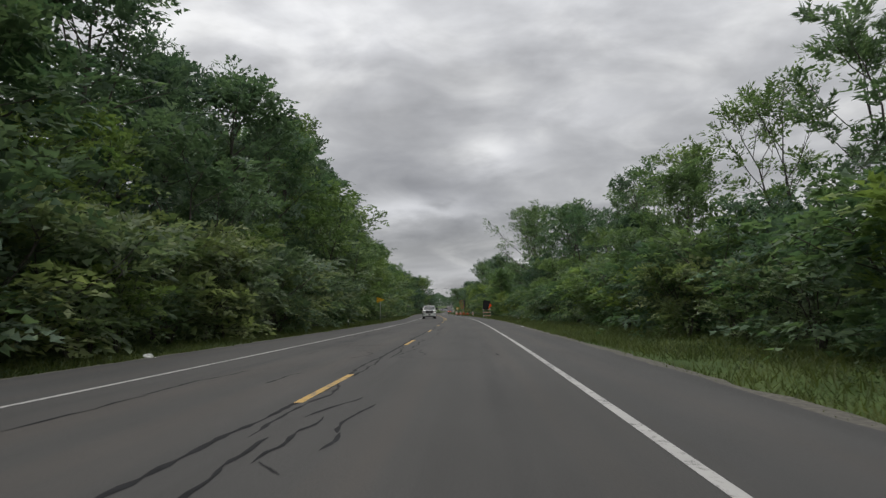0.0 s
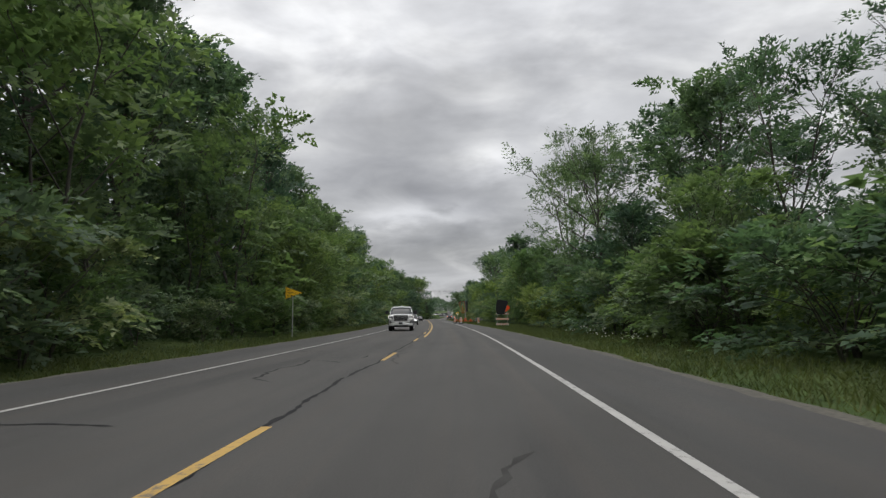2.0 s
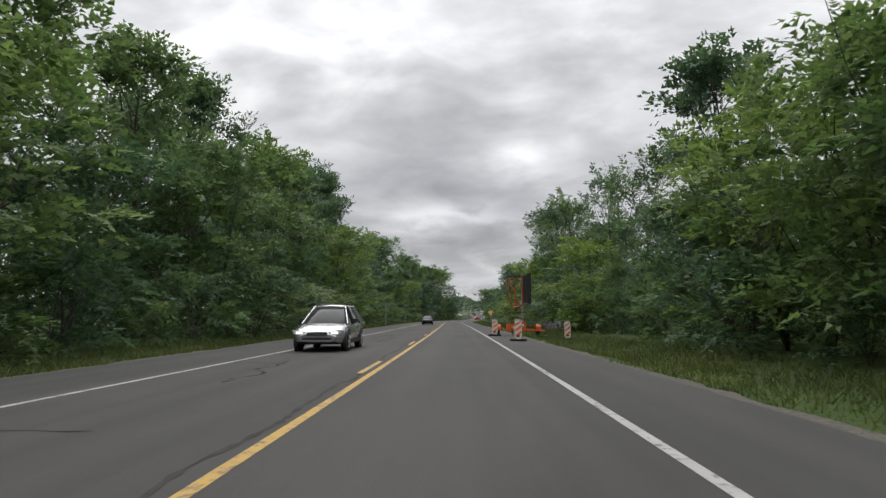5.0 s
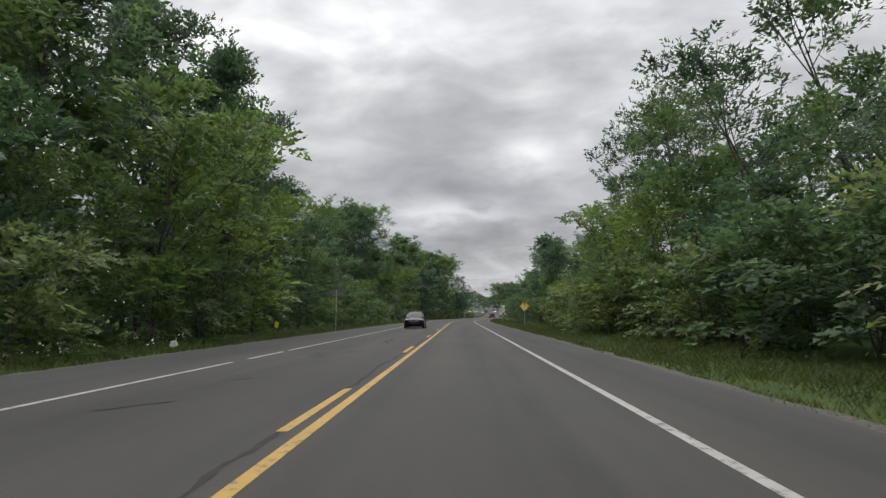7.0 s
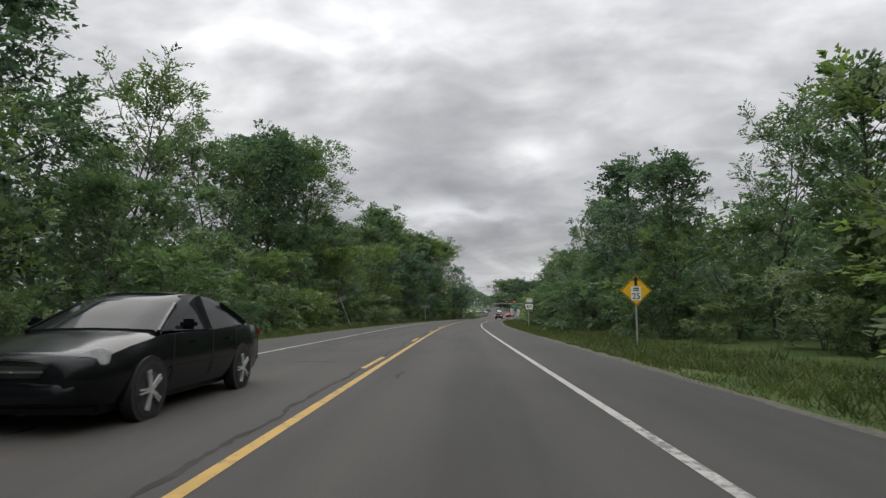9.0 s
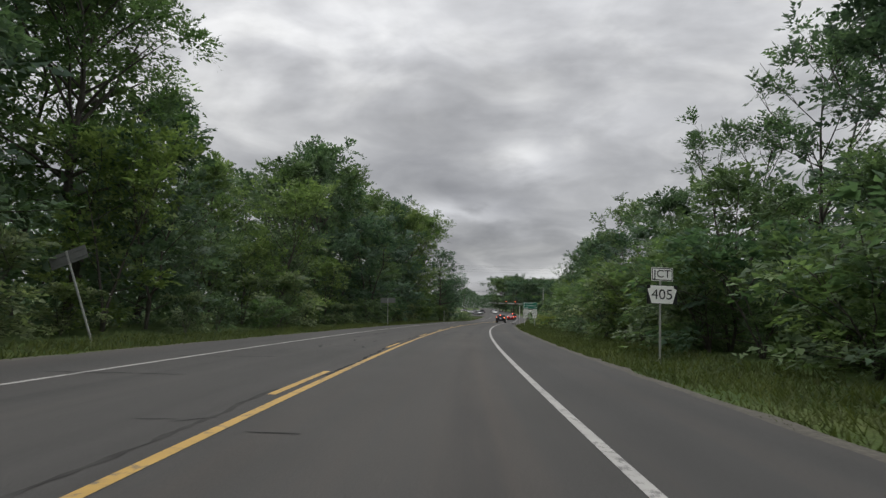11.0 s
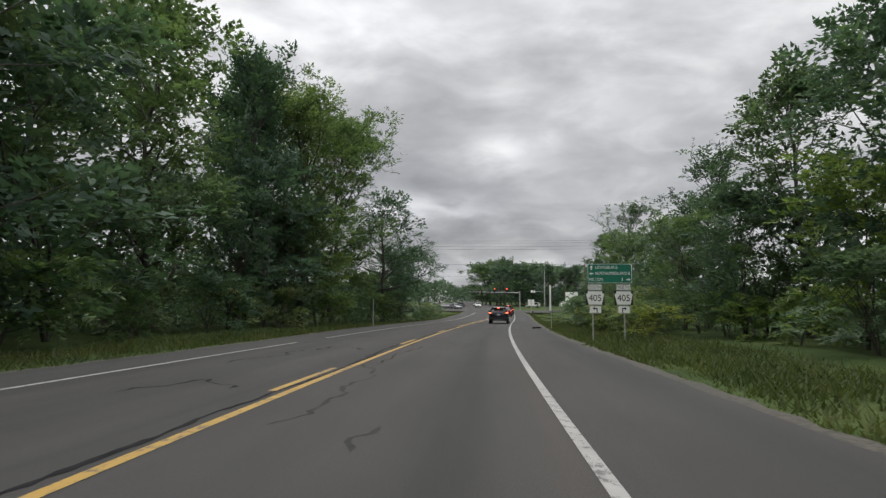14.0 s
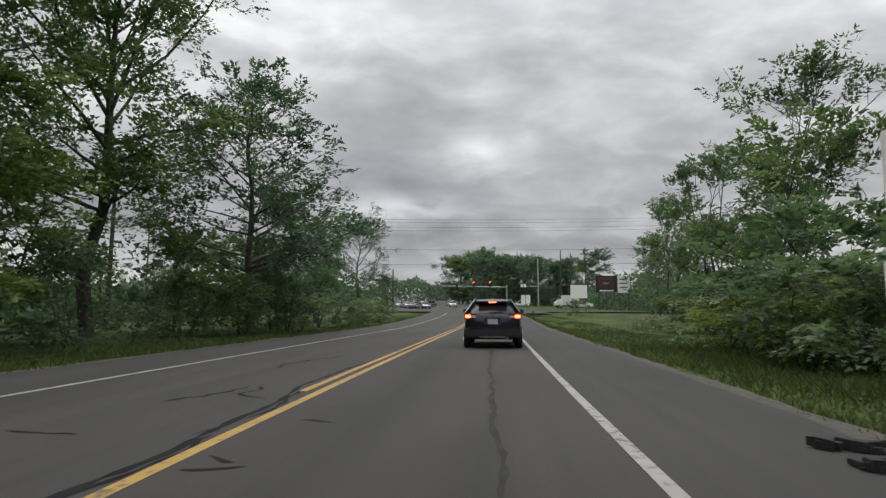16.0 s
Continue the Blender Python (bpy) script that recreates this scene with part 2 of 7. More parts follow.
M_ROAD = asphalt("worn_asphalt", (0.0530, 0.0510, 0.0478))
M_SHOULDER = asphalt("shoulder_asphalt", (0.0505, 0.0492, 0.0470), wheel=False)
M_GRAVEL = plain("gravel_edge", (0.075, 0.068, 0.055), 0.95, vary=0.45, scale=14)
M_WHITE = road_paint("white_line_paint", (0.36, 0.35, 0.33), (0.08, 0.08, 0.077))
M_YELLOW = road_paint("yellow_line_paint", (0.43, 0.265, 0.055), (0.08, 0.075, 0.065))
M_TAR = plain("crack_sealing_tar", (0.014, 0.014, 0.015), 0.85, vary=0.4, scale=3, spec=0.12)
M_SEAM = plain("worn_joint_seam", (0.036, 0.035, 0.033), 0.9, vary=0.35, scale=2, spec=0.2)
M_EARTH = earth("grassy_earth")
M_GRASS = leafy("grass_blades", (0.040, 0.061, 0.021), (0.118, 0.136, 0.056), 0.38)
M_LEAF_DARK = leafy("dark_green_leaves", (0.047, 0.082, 0.057), (0.181, 0.254, 0.175), 0.44)
M_LEAF_MID = leafy("mid_green_leaves", (0.056, 0.099, 0.059), (0.217, 0.297, 0.176), 0.46)
M_LEAF_LIGHT = leafy("light_green_leaves", (0.074, 0.124, 0.052), (0.268, 0.345, 0.155), 0.48)
M_LEAF_PALE = leafy("pale_backed_shrub_leaves", (0.055, 0.098, 0.048), (0.319, 0.361, 0.239), 0.45)
M_LEAF_YELLOW = leafy("yellow_green_shrub_leaves", (0.120, 0.165, 0.055), (0.345, 0.375, 0.140), 0.46)
M_BARK = bark_mat("grey_brown_bark", (0.035, 0.030, 0.025), (0.11, 0.10, 0.085))
M_GALV = plain("galvanised_steel", (0.42, 0.42, 0.41), 0.5, 0.6, 0.15)
M_SIGN_BACK = plain("weathered_aluminium", (0.17, 0.175, 0.17), 0.6, 0.3, 0.15)
M_SIGN_WHITE = plain("white_sign_sheeting", (0.88, 0.88, 0.85), 0.45, vary=0.04)
M_SIGN_YELLOW = plain("yellow_sign_sheeting", (0.95, 0.55, 0.02), 0.45, vary=0.05)
M_SIGN_GREEN = plain("green_sign_sheeting", (0.005, 0.16, 0.10), 0.45, vary=0.08)
M_BLACK = plain("black_paint", (0.012, 0.012, 0.013), 0.5, vary=0.2)
M_CLOTH = plain("black_sign_cover", (0.010, 0.010, 0.011), 0.85, vary=0.3)
M_ORANGE = plain("safety_orange_paint", (0.54, 0.105, 0.024), 0.45, vary=0.18)
M_ORANGE_SHEET = plain("orange_reflective_sheet", (0.72, 0.17, 0.05), 0.5, vary=0.1)
M_FLAG = plain("orange_flag_cloth", (0.85, 0.10, 0.015), 0.8, vary=0.1)
M_WHITE_PLASTIC = plain("white_plastic", (0.60, 0.60, 0.57), 0.55, vary=0.1)
M_RUBBER = plain("black_rubber", (0.018, 0.018, 0.018), 0.85, vary=0.3)
M_RIM = plain("alloy_rim", (0.62, 0.62, 0.63), 0.35, 0.55, 0.1)
M_CHROME = plain("chrome_trim", (0.62, 0.62, 0.63), 0.15, 1.0, 0.05)
M_TRIM = plain("dark_plastic_trim", (0.018, 0.018, 0.019), 0.55, vary=0.2)
M_GLASS = glass_mat("tinted_car_glass", (0.018, 0.021, 0.022))
M_LAMP_CLEAR = plain("clear_lamp_lens", (0.55, 0.56, 0.57), 0.1, vary=0.2, scale=20, coat=0.6)
M_LAMP_ON = glow("lit_daytime_lamp", (1.0, 0.97, 0.92), 0.9, (0.8, 0.8, 0.8))
M_TAIL = plain("red_lamp_lens", (0.22, 0.010, 0.010), 0.15, vary=0.2, coat=0.6)
M_TAIL_ON = glow("lit_brake_lamp", (1.0, 0.12, 0.05), 7.0)
M_SIGNAL_RED = glow("lit_red_signal", (1.0, 0.08, 0.04), 5.0)
M_SIGNAL_OFF = plain("unlit_signal_lens", (0.05, 0.03, 0.01), 0.3)
M_PLATE = plain("licence_plate", (0.45, 0.48, 0.52), 0.5)
M_WOOD = bark_mat("weathered_pole_wood", (0.05, 0.045, 0.04), (0.12, 0.105, 0.09))


def car_paint(name, colour, metal=0.2):
    return plain(name, colour, 0.22, metal, 0.04, 2.0, coat=0.6)


P_WHITE = car_paint("white_car_paint", (0.70, 0.70, 0.69), 0.0)
P_NAVY = car_paint("dark_navy_car_paint", (0.018, 0.020, 0.030), 0.3)
P_BLACK = plain("black_car_paint", (0.006, 0.0065, 0.008), 0.16, 0.0, 0.04, 2.0, coat=0.0, spec=0.28)
P_SILVER = car_paint("silver_car_paint", (0.42, 0.43, 0.44), 0.6)
P_RED = car_paint("red_car_paint", (0.26, 0.014, 0.016), 0.2)
P_GREY = car_paint("grey_car_paint", (0.14, 0.14, 0.15), 0.4)

# ---- the line of the road ----
KNOTS = [-60, -40, 0, 30, 60, 90, 120, 150, 180, 210, 240, 270, 300, 330, 350, 380, 410, 440, 480, 700]
TURNS = [-1.9, -1.73, -0.38, 0.96, 1.52, 3.43, 4.63, 4.98, 5.19, 5.34, 4.79, 1.92, -0.41, -3.06, -4.2, -3.8, -1.5, 1.5, 3.0, 3.0]
RS = np.arange(-60, 700.5, 1.0)
RH = np.radians(np.interp(RS, KNOTS, TURNS))
RH = np.convolve(np.pad(RH, 15, "edge"), np.ones(31) / 31, "valid")
RX = np.concatenate([[0], np.cumsum(-np.sin((RH[1:] + RH[:-1]) / 2))])
RY = np.concatenate([[0], np.cumsum(np.cos((RH[1:] + RH[:-1]) / 2))])
RX, RY = RX - RX[60], RY - RY[60]
LEFT_EDGE, RIGHT_EDGE = -6.3, 6.05
LINE_LEFT, LINE_RIGHT, LINE_DASH, LINE_SOLID = -3.72, 3.93, 0.08, 0.34


def left_edge(s):
    """Outer edge of the paved shoulder: it widens and narrows along the road."""
    return float(np.interp(s, [0, 40, 70, 100, 160, 200, 245, 267, 290, 312, 330, 345], [-6.5, -6.3, -6.15, -6.15, -6.75, -6.85, -6.4, -5.75, -5.7, -5.3, -6.0, -6.1]))


def right_edge(s):
    return float(np.interp(s, [0, 40, 65, 90, 150, 190, 243, 281, 310, 325, 345], [6.0, 6.05, 6.3, 6.1, 5.95, 6.05, 6.3, 6.4, 6.25, 6.1, 6.25]))


def heading(s):
    return float(np.interp(s, RS, RH))


def road_z(s):
    """The road climbs beyond the junction."""
    u = np.maximum(np.asarray(s, float) - 366, 0)
    return 0.0245 * u * u / (u + 14)


def ground_z(s, lat):
    lat = np.asarray(lat, float)
    out = np.where(lat > 0, lat - RIGHT_EDGE, LEFT_EDGE - lat)
    z = road_z(s) - 0.06
    z = z - 0.16 * np.clip(out / 1.6, 0, 1) + 0.25 * np.clip((out - 3.0) / 8.0, 0, 1) * np.clip((405 - np.asarray(s, float)) / 25, 0, 1)
    z = z + 0.05 * np.sin(0.31 * s + 0.9 * lat) * np.clip(out, 0, 1)
    return z


def xy(s, lat):
    a, far = np.interp(s, RS, RH), np.asarray(s, float)
    x = np.interp(s, RS, RX) - np.sin(RH[-1]) * np.maximum(far - 700, 0) + np.sin(RH[0]) * np.maximum(-60 - far, 0)
    y = np.interp(s, RS, RY) + np.cos(RH[-1]) * np.maximum(far - 700, 0) - np.cos(RH[0]) * np.maximum(-60 - far, 0)
    near = np.clip(lat, -60, 60)
    return x + near * np.cos(a) + (lat - near), y + near * np.sin(a)


def spot(s, lat, z=None):
    """A place on the ground by the road, or at the height z over the road's level there."""
    x, y = xy(s, lat)
    return Vector((float(x), float(y), float(ground_z(s, lat)) if z is None else float(road_z(s)) + z))


def stand(s, lat, turn=0.0, z=None, scale=1.0, tilt=(0.0, 0.0)):
    p = spot(s, lat, z)
    return Matrix.Translation(p) @ Matrix.Rotation(heading(s) + radians(turn), 4, "Z") @ Euler((radians(tilt[0]), radians(tilt[1]), 0)).to_matrix().to_4x4() @ Matrix.Scale(scale, 4)


# ---- mesh helpers ----
def link_mesh(name, verts, faces, material, parent=None, label="", smooth=False, uvs=None):
    me = bpy.data.meshes.new(name)
    me.from_pydata([tuple(v) for v in verts], [], faces)
    me.materials.append(material)
    if uvs is not None:
        layer = me.uv_layers.new(name="UVMap")
        idx = np.empty(len(me.loops), dtype=np.int32)
        me.loops.foreach_get("vertex_index", idx)
        layer.data.foreach_set("uv", np.asarray(uvs, np.float32)[idx].ravel())
    if smooth:
        me.polygons.foreach_set("use_smooth", [True] * len(me.polygons))
    ob = new(name, me)
    if parent is not None:
        ob.parent = parent
    if label:
        tagged(ob, label)
    return ob


def part(name, bm, material, parent, label="", smooth=False):
    """Links a bmesh as one mesh object under a thing or a part."""
    me = bpy.data.meshes.new(name)
    bmesh.ops.recalc_face_normals(bm, faces=bm.faces)
    bm.to_mesh(me)
    bm.free()
    me.materials.append(material)
    if smooth:
        me.polygons.foreach_set("use_smooth", [True] * len(me.polygons))
        me.set_sharp_from_angle(angle=radians(38))
    ob = new(name, me)
    ob.parent = parent
    if label:
        tagged(ob, label)
    return ob


def thing(name, m, label, category, group="", kind=""):
    e = new(name)
    e.empty_display_size = 0.2
    e.matrix_basis = m
    return tagged(e, label, category, group, kind)


def box(c, size, bevel=0.0, bm=None, turn=None):
    bm = bm or bmesh.new()
    t = Matrix.Translation(c) @ (turn or Matrix()) @ Matrix.Diagonal((*size, 1))
    vs = bmesh.ops.create_cube(bm, size=1.0, matrix=t)["verts"]
    if bevel:
        es = list({e for v in vs for e in v.link_edges})
        bmesh.ops.bevel(bm, geom=es, offset=bevel, segments=2, affect="EDGES")
    return bm


def rod(a, b, r, r2=None, n=10, bm=None):
    bm = bm or bmesh.new()
    a, b = Vector(a), Vector(b)
    t = Matrix.Translation((a + b) / 2) @ (b - a).to_track_quat("Z", "Y").to_matrix().to_4x4()
    bmesh.ops.create_cone(bm, cap_ends=True, segments=n, radius1=r, radius2=r if r2 is None else r2, depth=(b - a).length, matrix=t)
    return bm


def slab(points, depth, axis="y", at=0.0, bevel=0.0, bm=None):
    """A flat outline (u, v) made into a plate. axis y: u is x, v is z; axis x: u is y, v is z; axis z: u is x, v is y."""
    bm = bm or bmesh.new()
    place = {"y": lambda u, v, w: (u, w, v), "x": lambda u, v, w: (w, u, v), "z": lambda u, v, w: (u, v, w)}[axis]
    a = [bm.verts.new(place(u, v, at)) for u, v in points]
    b = [bm.verts.new(place(u, v, at + depth)) for u, v in points]
    faces = [bm.faces.new(a), bm.faces.new(b[::-1])]
    for i in range(len(a)):
        j = (i + 1) % len(a)
        faces.append(bm.faces.new((a[i], b[i], b[j], a[j])))
    if bevel:
        bmesh.ops.bevel(bm, geom=list({e for f in faces[:2] for e in f.edges}), offset=bevel, segments=2, affect="EDGES")
    return bm


def loft(stations, bm=None, cap=True):
    """Half sections (y, [(x, z), ...]) from the bottom middle to the top middle, mirrored and skinned."""
    bm = bm or bmesh.new()
    rings = []
    for y, half in stations:
        ring = [(x, z) for x, z in half] + [(-x, z) for x, z in reversed(half) if abs(x) > 1e-5]
        rings.append([bm.verts.new((x, y, z)) for x, z in ring])
    n = len(rings[0])
    for r, q in zip(rings, rings[1:]):
        for i in range(n):
            j = (i + 1) % n
            bm.faces.new((r[i], r[j], q[j], q[i]))
    if cap:
        bm.faces.new(rings[0][::-1])
        bm.faces.new(rings[-1])
    return bm


def letters(text, height, material, parent, x, y, z, align="CENTER", name="lettering", label="", width=None):
    """Raised sheet lettering that faces -y."""
    cu = bpy.data.curves.new(name, "FONT")
    cu.body, cu.size, cu.align_x, cu.align_y, cu.extrude = text, height * 1.37, align, "CENTER", 0.002
    tmp = new("lettering_source", cu)
    me = bpy.data.meshes.new_from_object(tmp)
    bpy.data.objects.remove(tmp)
    me.name = name
    me.materials.clear()
    me.materials.append(material)
    if width:
        xs = [v.co.x for v in me.vertices]
        k = width / max(1e-6, max(xs) - min(xs))
        for v in me.vertices:
            v.co.x *= k
    me.transform(Matrix.Translation((x, y, z)) @ Matrix.Rotation(radians(90), 4, "X"))
    ob = new(name, me)
    ob.parent = parent
    if label:
        tagged(ob, label)
    return ob


# ---- ground, road, shoulders ----
def build_ground():
    ss = np.array([-3000, -1200, -500, -200, -100] + list(np.arange(-60, 701, 4)) + [760, 900, 1200, 1800, 3500], float)
    lats = np.array([-3000, -1200, -500, -220, -120, -60, -35, -22, -16, -13, -11, -9.5, -8.4, -7.5, -6.9, LEFT_EDGE, 0, RIGHT_EDGE, 6.7, 7.4, 8.4, 9.5, 11, 13, 16, 22, 35, 60, 120, 220, 500, 1200, 3000])
    g, t = np.meshgrid(ss, lats, indexing="ij")
    x, y = xy(g, t)
    z = ground_z(g, t) + 0.012 * np.clip(np.abs(t) - 150, 0, 400) * 1.2
    z = np.where(g > 700, road_z(700) + (z - road_z(g)), z)
    rng = np.random.default_rng(4)
    z += rng.normal(0, 0.03, z.shape) * ((t > 6.5) | (t < -6.8))
    v = np.stack([x, y, z], -1).reshape(-1, 3)
    a, b = g.shape
    f = [(i * b + j, i * b + j + 1, (i + 1) * b + j + 1, (i + 1) * b + j) for i in range(a - 1) for j in range(b - 1)]
    ob = link_mesh("ground", v, f, M_EARTH, smooth=True)
    return tagged(ob, "grassy earth verges and field beside the road", "ground", kind="structure")


def ribbon(name, l0, l1, z, material, s0, s1, step=2.0, n=1, parent=None, ragged=0.0, seed=1):
    """A strip of surface that follows the road between two side offsets."""
    ss = np.arange(s0, s1 + 0.01, step)
    if ss[-1] < s1:
        ss = np.append(ss, s1)
    rng = np.random.default_rng(seed)
    verts, uvs = [], []
    for s in ss:
        a, b = (l if isinstance(l, (int, float)) else l(s) for l in (l0, l1))
        for k, l in enumerate(np.linspace(a, b, n + 1)):
            if ragged and k == (0 if a < 0 and abs(a) > abs(b) else n):
                l = l + rng.normal(0, ragged)
            x, y = xy(s, l)
            verts.append((float(x), float(y), float(road_z(s)) + z))
            uvs.append((l, s))
    f = [(i * (n + 1) + j, i * (n + 1) + j + 1, (i + 1) * (n + 1) + j + 1, (i + 1) * (n + 1) + j) for i in range(len(ss) - 1) for j in range(n)]
    return link_mesh(name, verts, f, material, parent, uvs=uvs)


build_ground()
road = tagged(ribbon("road", LINE_LEFT - 0.25, LINE_RIGHT + 0.28, 0.0, M_ROAD, -60, 690, 2.0, 8), "two-lane grey asphalt road with worn surface", "road", kind="structure")
tagged(ribbon("shoulder_left", left_edge, LINE_LEFT - 0.25, -0.004, M_SHOULDER, -60, 690, 0.7, 3, ragged=0.03, seed=2), "paved asphalt shoulder with a ragged edge", "shoulder", kind="structure")
tagged(ribbon("shoulder_right", LINE_RIGHT + 0.28, right_edge, -0.004, M_SHOULDER, -60, 690, 0.7, 3, ragged=0.03, seed=3), "paved asphalt shoulder with a ragged edge", "shoulder", kind="structure")
tagged(ribbon("gravel_left", lambda s: left_edge(s) - 0.38, lambda s: left_edge(s) + 0.1, -0.03, M_GRAVEL, -60, 690, 0.6, 1, ragged=0.06, seed=5), "strip of dirt and gravel along the pavement edge", "gravel", kind="structure")
tagged(ribbon("gravel_right", lambda s: right_edge(s) - 0.1, lambda s: right_edge(s) + 0.35, -0.03, M_GRAVEL, -60, 690, 0.6, 1, ragged=0.06, seed=6), "strip of dirt and gravel along the pavement edge", "gravel", kind="structure")
# the crossing road at the junction, and the paved lot past it
tagged(ribbon("paved_lot", -30.0, LEFT_EDGE + 0.05, -0.025, M_ROAD, 434, 506, 4.0, 6), "worn asphalt lot beside the road", "car park", kind="structure")
tagged(ribbon("junction_apron", RIGHT_EDGE - 0.05, 12.0, -0.012, M_ROAD, 414, 432, 2.0, 3), "asphalt apron of the crossing road", "road", kind="structure")
tagged(ribbon("junction_arm", -58, 58, -0.02, M_ROAD, 424, 434, 2.0, 20), "asphalt crossing road at the junction", "road", kind="structure")

# lane lines
markings = [("line_right", LINE_RIGHT - 0.062, LINE_RIGHT + 0.062, -60, 412, M_WHITE), ("line_left", LINE_LEFT - 0.055, LINE_LEFT + 0.055, -60, 84, M_WHITE),
            ("line_left", LINE_LEFT - 0.055, LINE_LEFT + 0.055, 84.6, 167.4, M_WHITE), ("line_left", LINE_LEFT - 0.055, LINE_LEFT + 0.055, 168.4, 171.3, M_WHITE),
            ("line_left", LINE_LEFT - 0.055, LINE_LEFT + 0.055, 171.9, 280.1, M_WHITE), ("line_left", LINE_LEFT - 0.055, LINE_LEFT + 0.055, 281.0, 314, M_WHITE),
            ("line_left", LINE_LEFT - 0.055, LINE_LEFT + 0.055, 317.5, 412, M_WHITE),
            ("line_solid", LINE_SOLID - 0.065, LINE_SOLID + 0.065, 80.4, 415, M_YELLOW), ("line_double", LINE_DASH - 0.06, LINE_DASH + 0.06, 336.7, 415, M_YELLOW)]
for name, a, b, s0, s1, mat in markings:
    words = "white edge line, worn paint" if mat is M_WHITE else "yellow centre line, worn paint"
    tagged(ribbon(name, a, b, 0.004, mat, s0, s1, 2.0, 1), words, "road marking", kind="structure")
starts = [14.0 + 12.3 * k for k in range(-3, 4)] + [63.2, 75.05] + [86.9 + 12.07 * k for k in range(6)] + [159.3, 171.0] + [183.0 + 12.48 * k for k in range(5)] + [245.4 + 11.38 * k for k in range(6)] + [313.7, 325.0]
for s0 in starts:
    ob = ribbon("dash", LINE_DASH - 0.06, LINE_DASH + 0.06, 0.004, M_YELLOW, s0, s0 + 3.25, 1.0, 1)
    tagged(ob, "yellow centre dash, worn paint", "road marking", "centre dashes", kind="structure")


# sealed cracks: dark wandering bands of tar, a few millimetres proud
def crack_band(rng, verts, faces, s0, l0, s1, l1, width, wander):
    n = max(4, int(math.hypot(s1 - s0, l1 - l0) / 0.16))
    off, drift, rise = 0.0, 0.0, 0.0020 + 0.0017 * rng.random()
    dx, dy = s1 - s0, l1 - l0
    size = math.hypot(dx, dy)
    base = len(verts)
    for i in range(n + 1):
        u = i / n
        drift = 0.45 * drift + rng.normal(0, wander)
        off += drift
        off *= 0.96
        s, l = s0 + dx * u - dy / size * off, l0 + dy * u + dx / size * off
        w = width * 1.2 * (0.35 + 1.3 * rng.random()) * (0.25 if i in (0, n) else 1)
        for k in (-0.5, 0.5):
            ps, pl = s - dy / size * w * k, l + dx / size * w * k
            x, y = xy(ps, min(max(pl, LEFT_EDGE + 0.2), RIGHT_EDGE - 0.2))
            verts.append((float(x), float(y), float(road_z(ps)) + rise))
        if i:
            b = base + 2 * i
            faces.append((b - 2, b - 1, b + 1, b))


# where the sealed cracks that stand out begin, bend and end: along the road, across it
CRACKS_A = [[(8.0, 0.3), (12.0, 0.2), (18.0, 0.24), (20.9, 0.28), (24.5, 0.25), (33.4, -0.05)], [(10.8, 0.94), (11.1, 0.61), (12.2, 0.59), (13.0, 0.46), (14.4, 0.84)], [(11.5, 1.05), (12.2, 1.03), (13.8, 0.85)], [(8.0, -2.5), (12.3, -2.44), (14.8, -2.46), (18.3, -2.15)], [(16.0, -1.06), (17.6, -0.84)],
            [(20.9, -0.81), (21.5, -0.38), (21.5, -0.22), (21.8, -0.47), (22.5, -0.4), (22.8, -0.52), (23.0, -0.78)], [(22.4, -2.34), (23.0, -2.31), (23.8, -2.17)], [(24.8, -2.54), (25.0, -2.26), (24.9, -1.07)], [(26.0, -3.6), (25.8, -2.44), (27.8, -2.24)], [(26.0, -2.16), (26.5, -0.67)]]
CRACKS_F = [[(23.7, -1.13), (23.5, -0.47), (23.9, -0.24)], [(22.7, 0.78), (22.9, 0.39), (23.5, 0.54), (24.5, 0.47), (26.1, 0.53), (30.1, 0.16)], [(22.6, 0.46), (21.3, 0.52), (21.0, 0.72), (20.9, 1.01)], [(21.5, 0.54), (21.5, 1.04), (22.2, 1.06), (22.9, 0.87), (23.6, 0.99)], [(22.4, 2.64), (22.0, 3.0), (21.1, 3.14)],
            [(42.5, -3.0), (43.7, -2.8), (45.1, -2.43)], [(44.6, -3.49), (45.1, -2.65)], [(46.7, -3.5), (46.6, -2.72), (47.6, -3.67)], [(47.6, -2.45), (49.6, -2.45), (48.9, -2.75)], [(45.7, -0.91), (45.5, -0.38)], [(40.0, 0.55), (42.6, 0.64), (43.5, 0.67), (44.2, 0.52), (48.4, 0.64)], [(42.8, 2.94), (42.5, 3.14), (41.9, 3.1)]]
CRACKS_G = [[(169.4, -2.41), (169.9, -2.12), (170.6, -2.35), (171.1, -2.8), (171.2, -3.55)], [(169.4, -2.34), (169.1, -1.63)], [(170.1, -2.0), (171.3, -1.75), (171.6, -1.31)], [(172.4, -3.7), (172.2, -2.86), (173.5, -2.61)], [(168.6, 0.01), (168.7, 0.26)],
            [(271.7, -1.23), (271.7, -0.95), (272.2, -1.12), (272.3, -0.87), (272.0, 0.04)], [(275.0, -3.61), (274.7, -1.92), (276.3, -2.05), (276.8, -1.5)], [(273.9, -3.18), (273.7, -2.44)], [(277.7, -3.6), (278.1, -1.64)], [(274.9, -1.04), (274.8, -0.65)], [(271.2, 0.46), (271.1, 1.16), (271.3, 1.41), (272.2, 1.41)]]
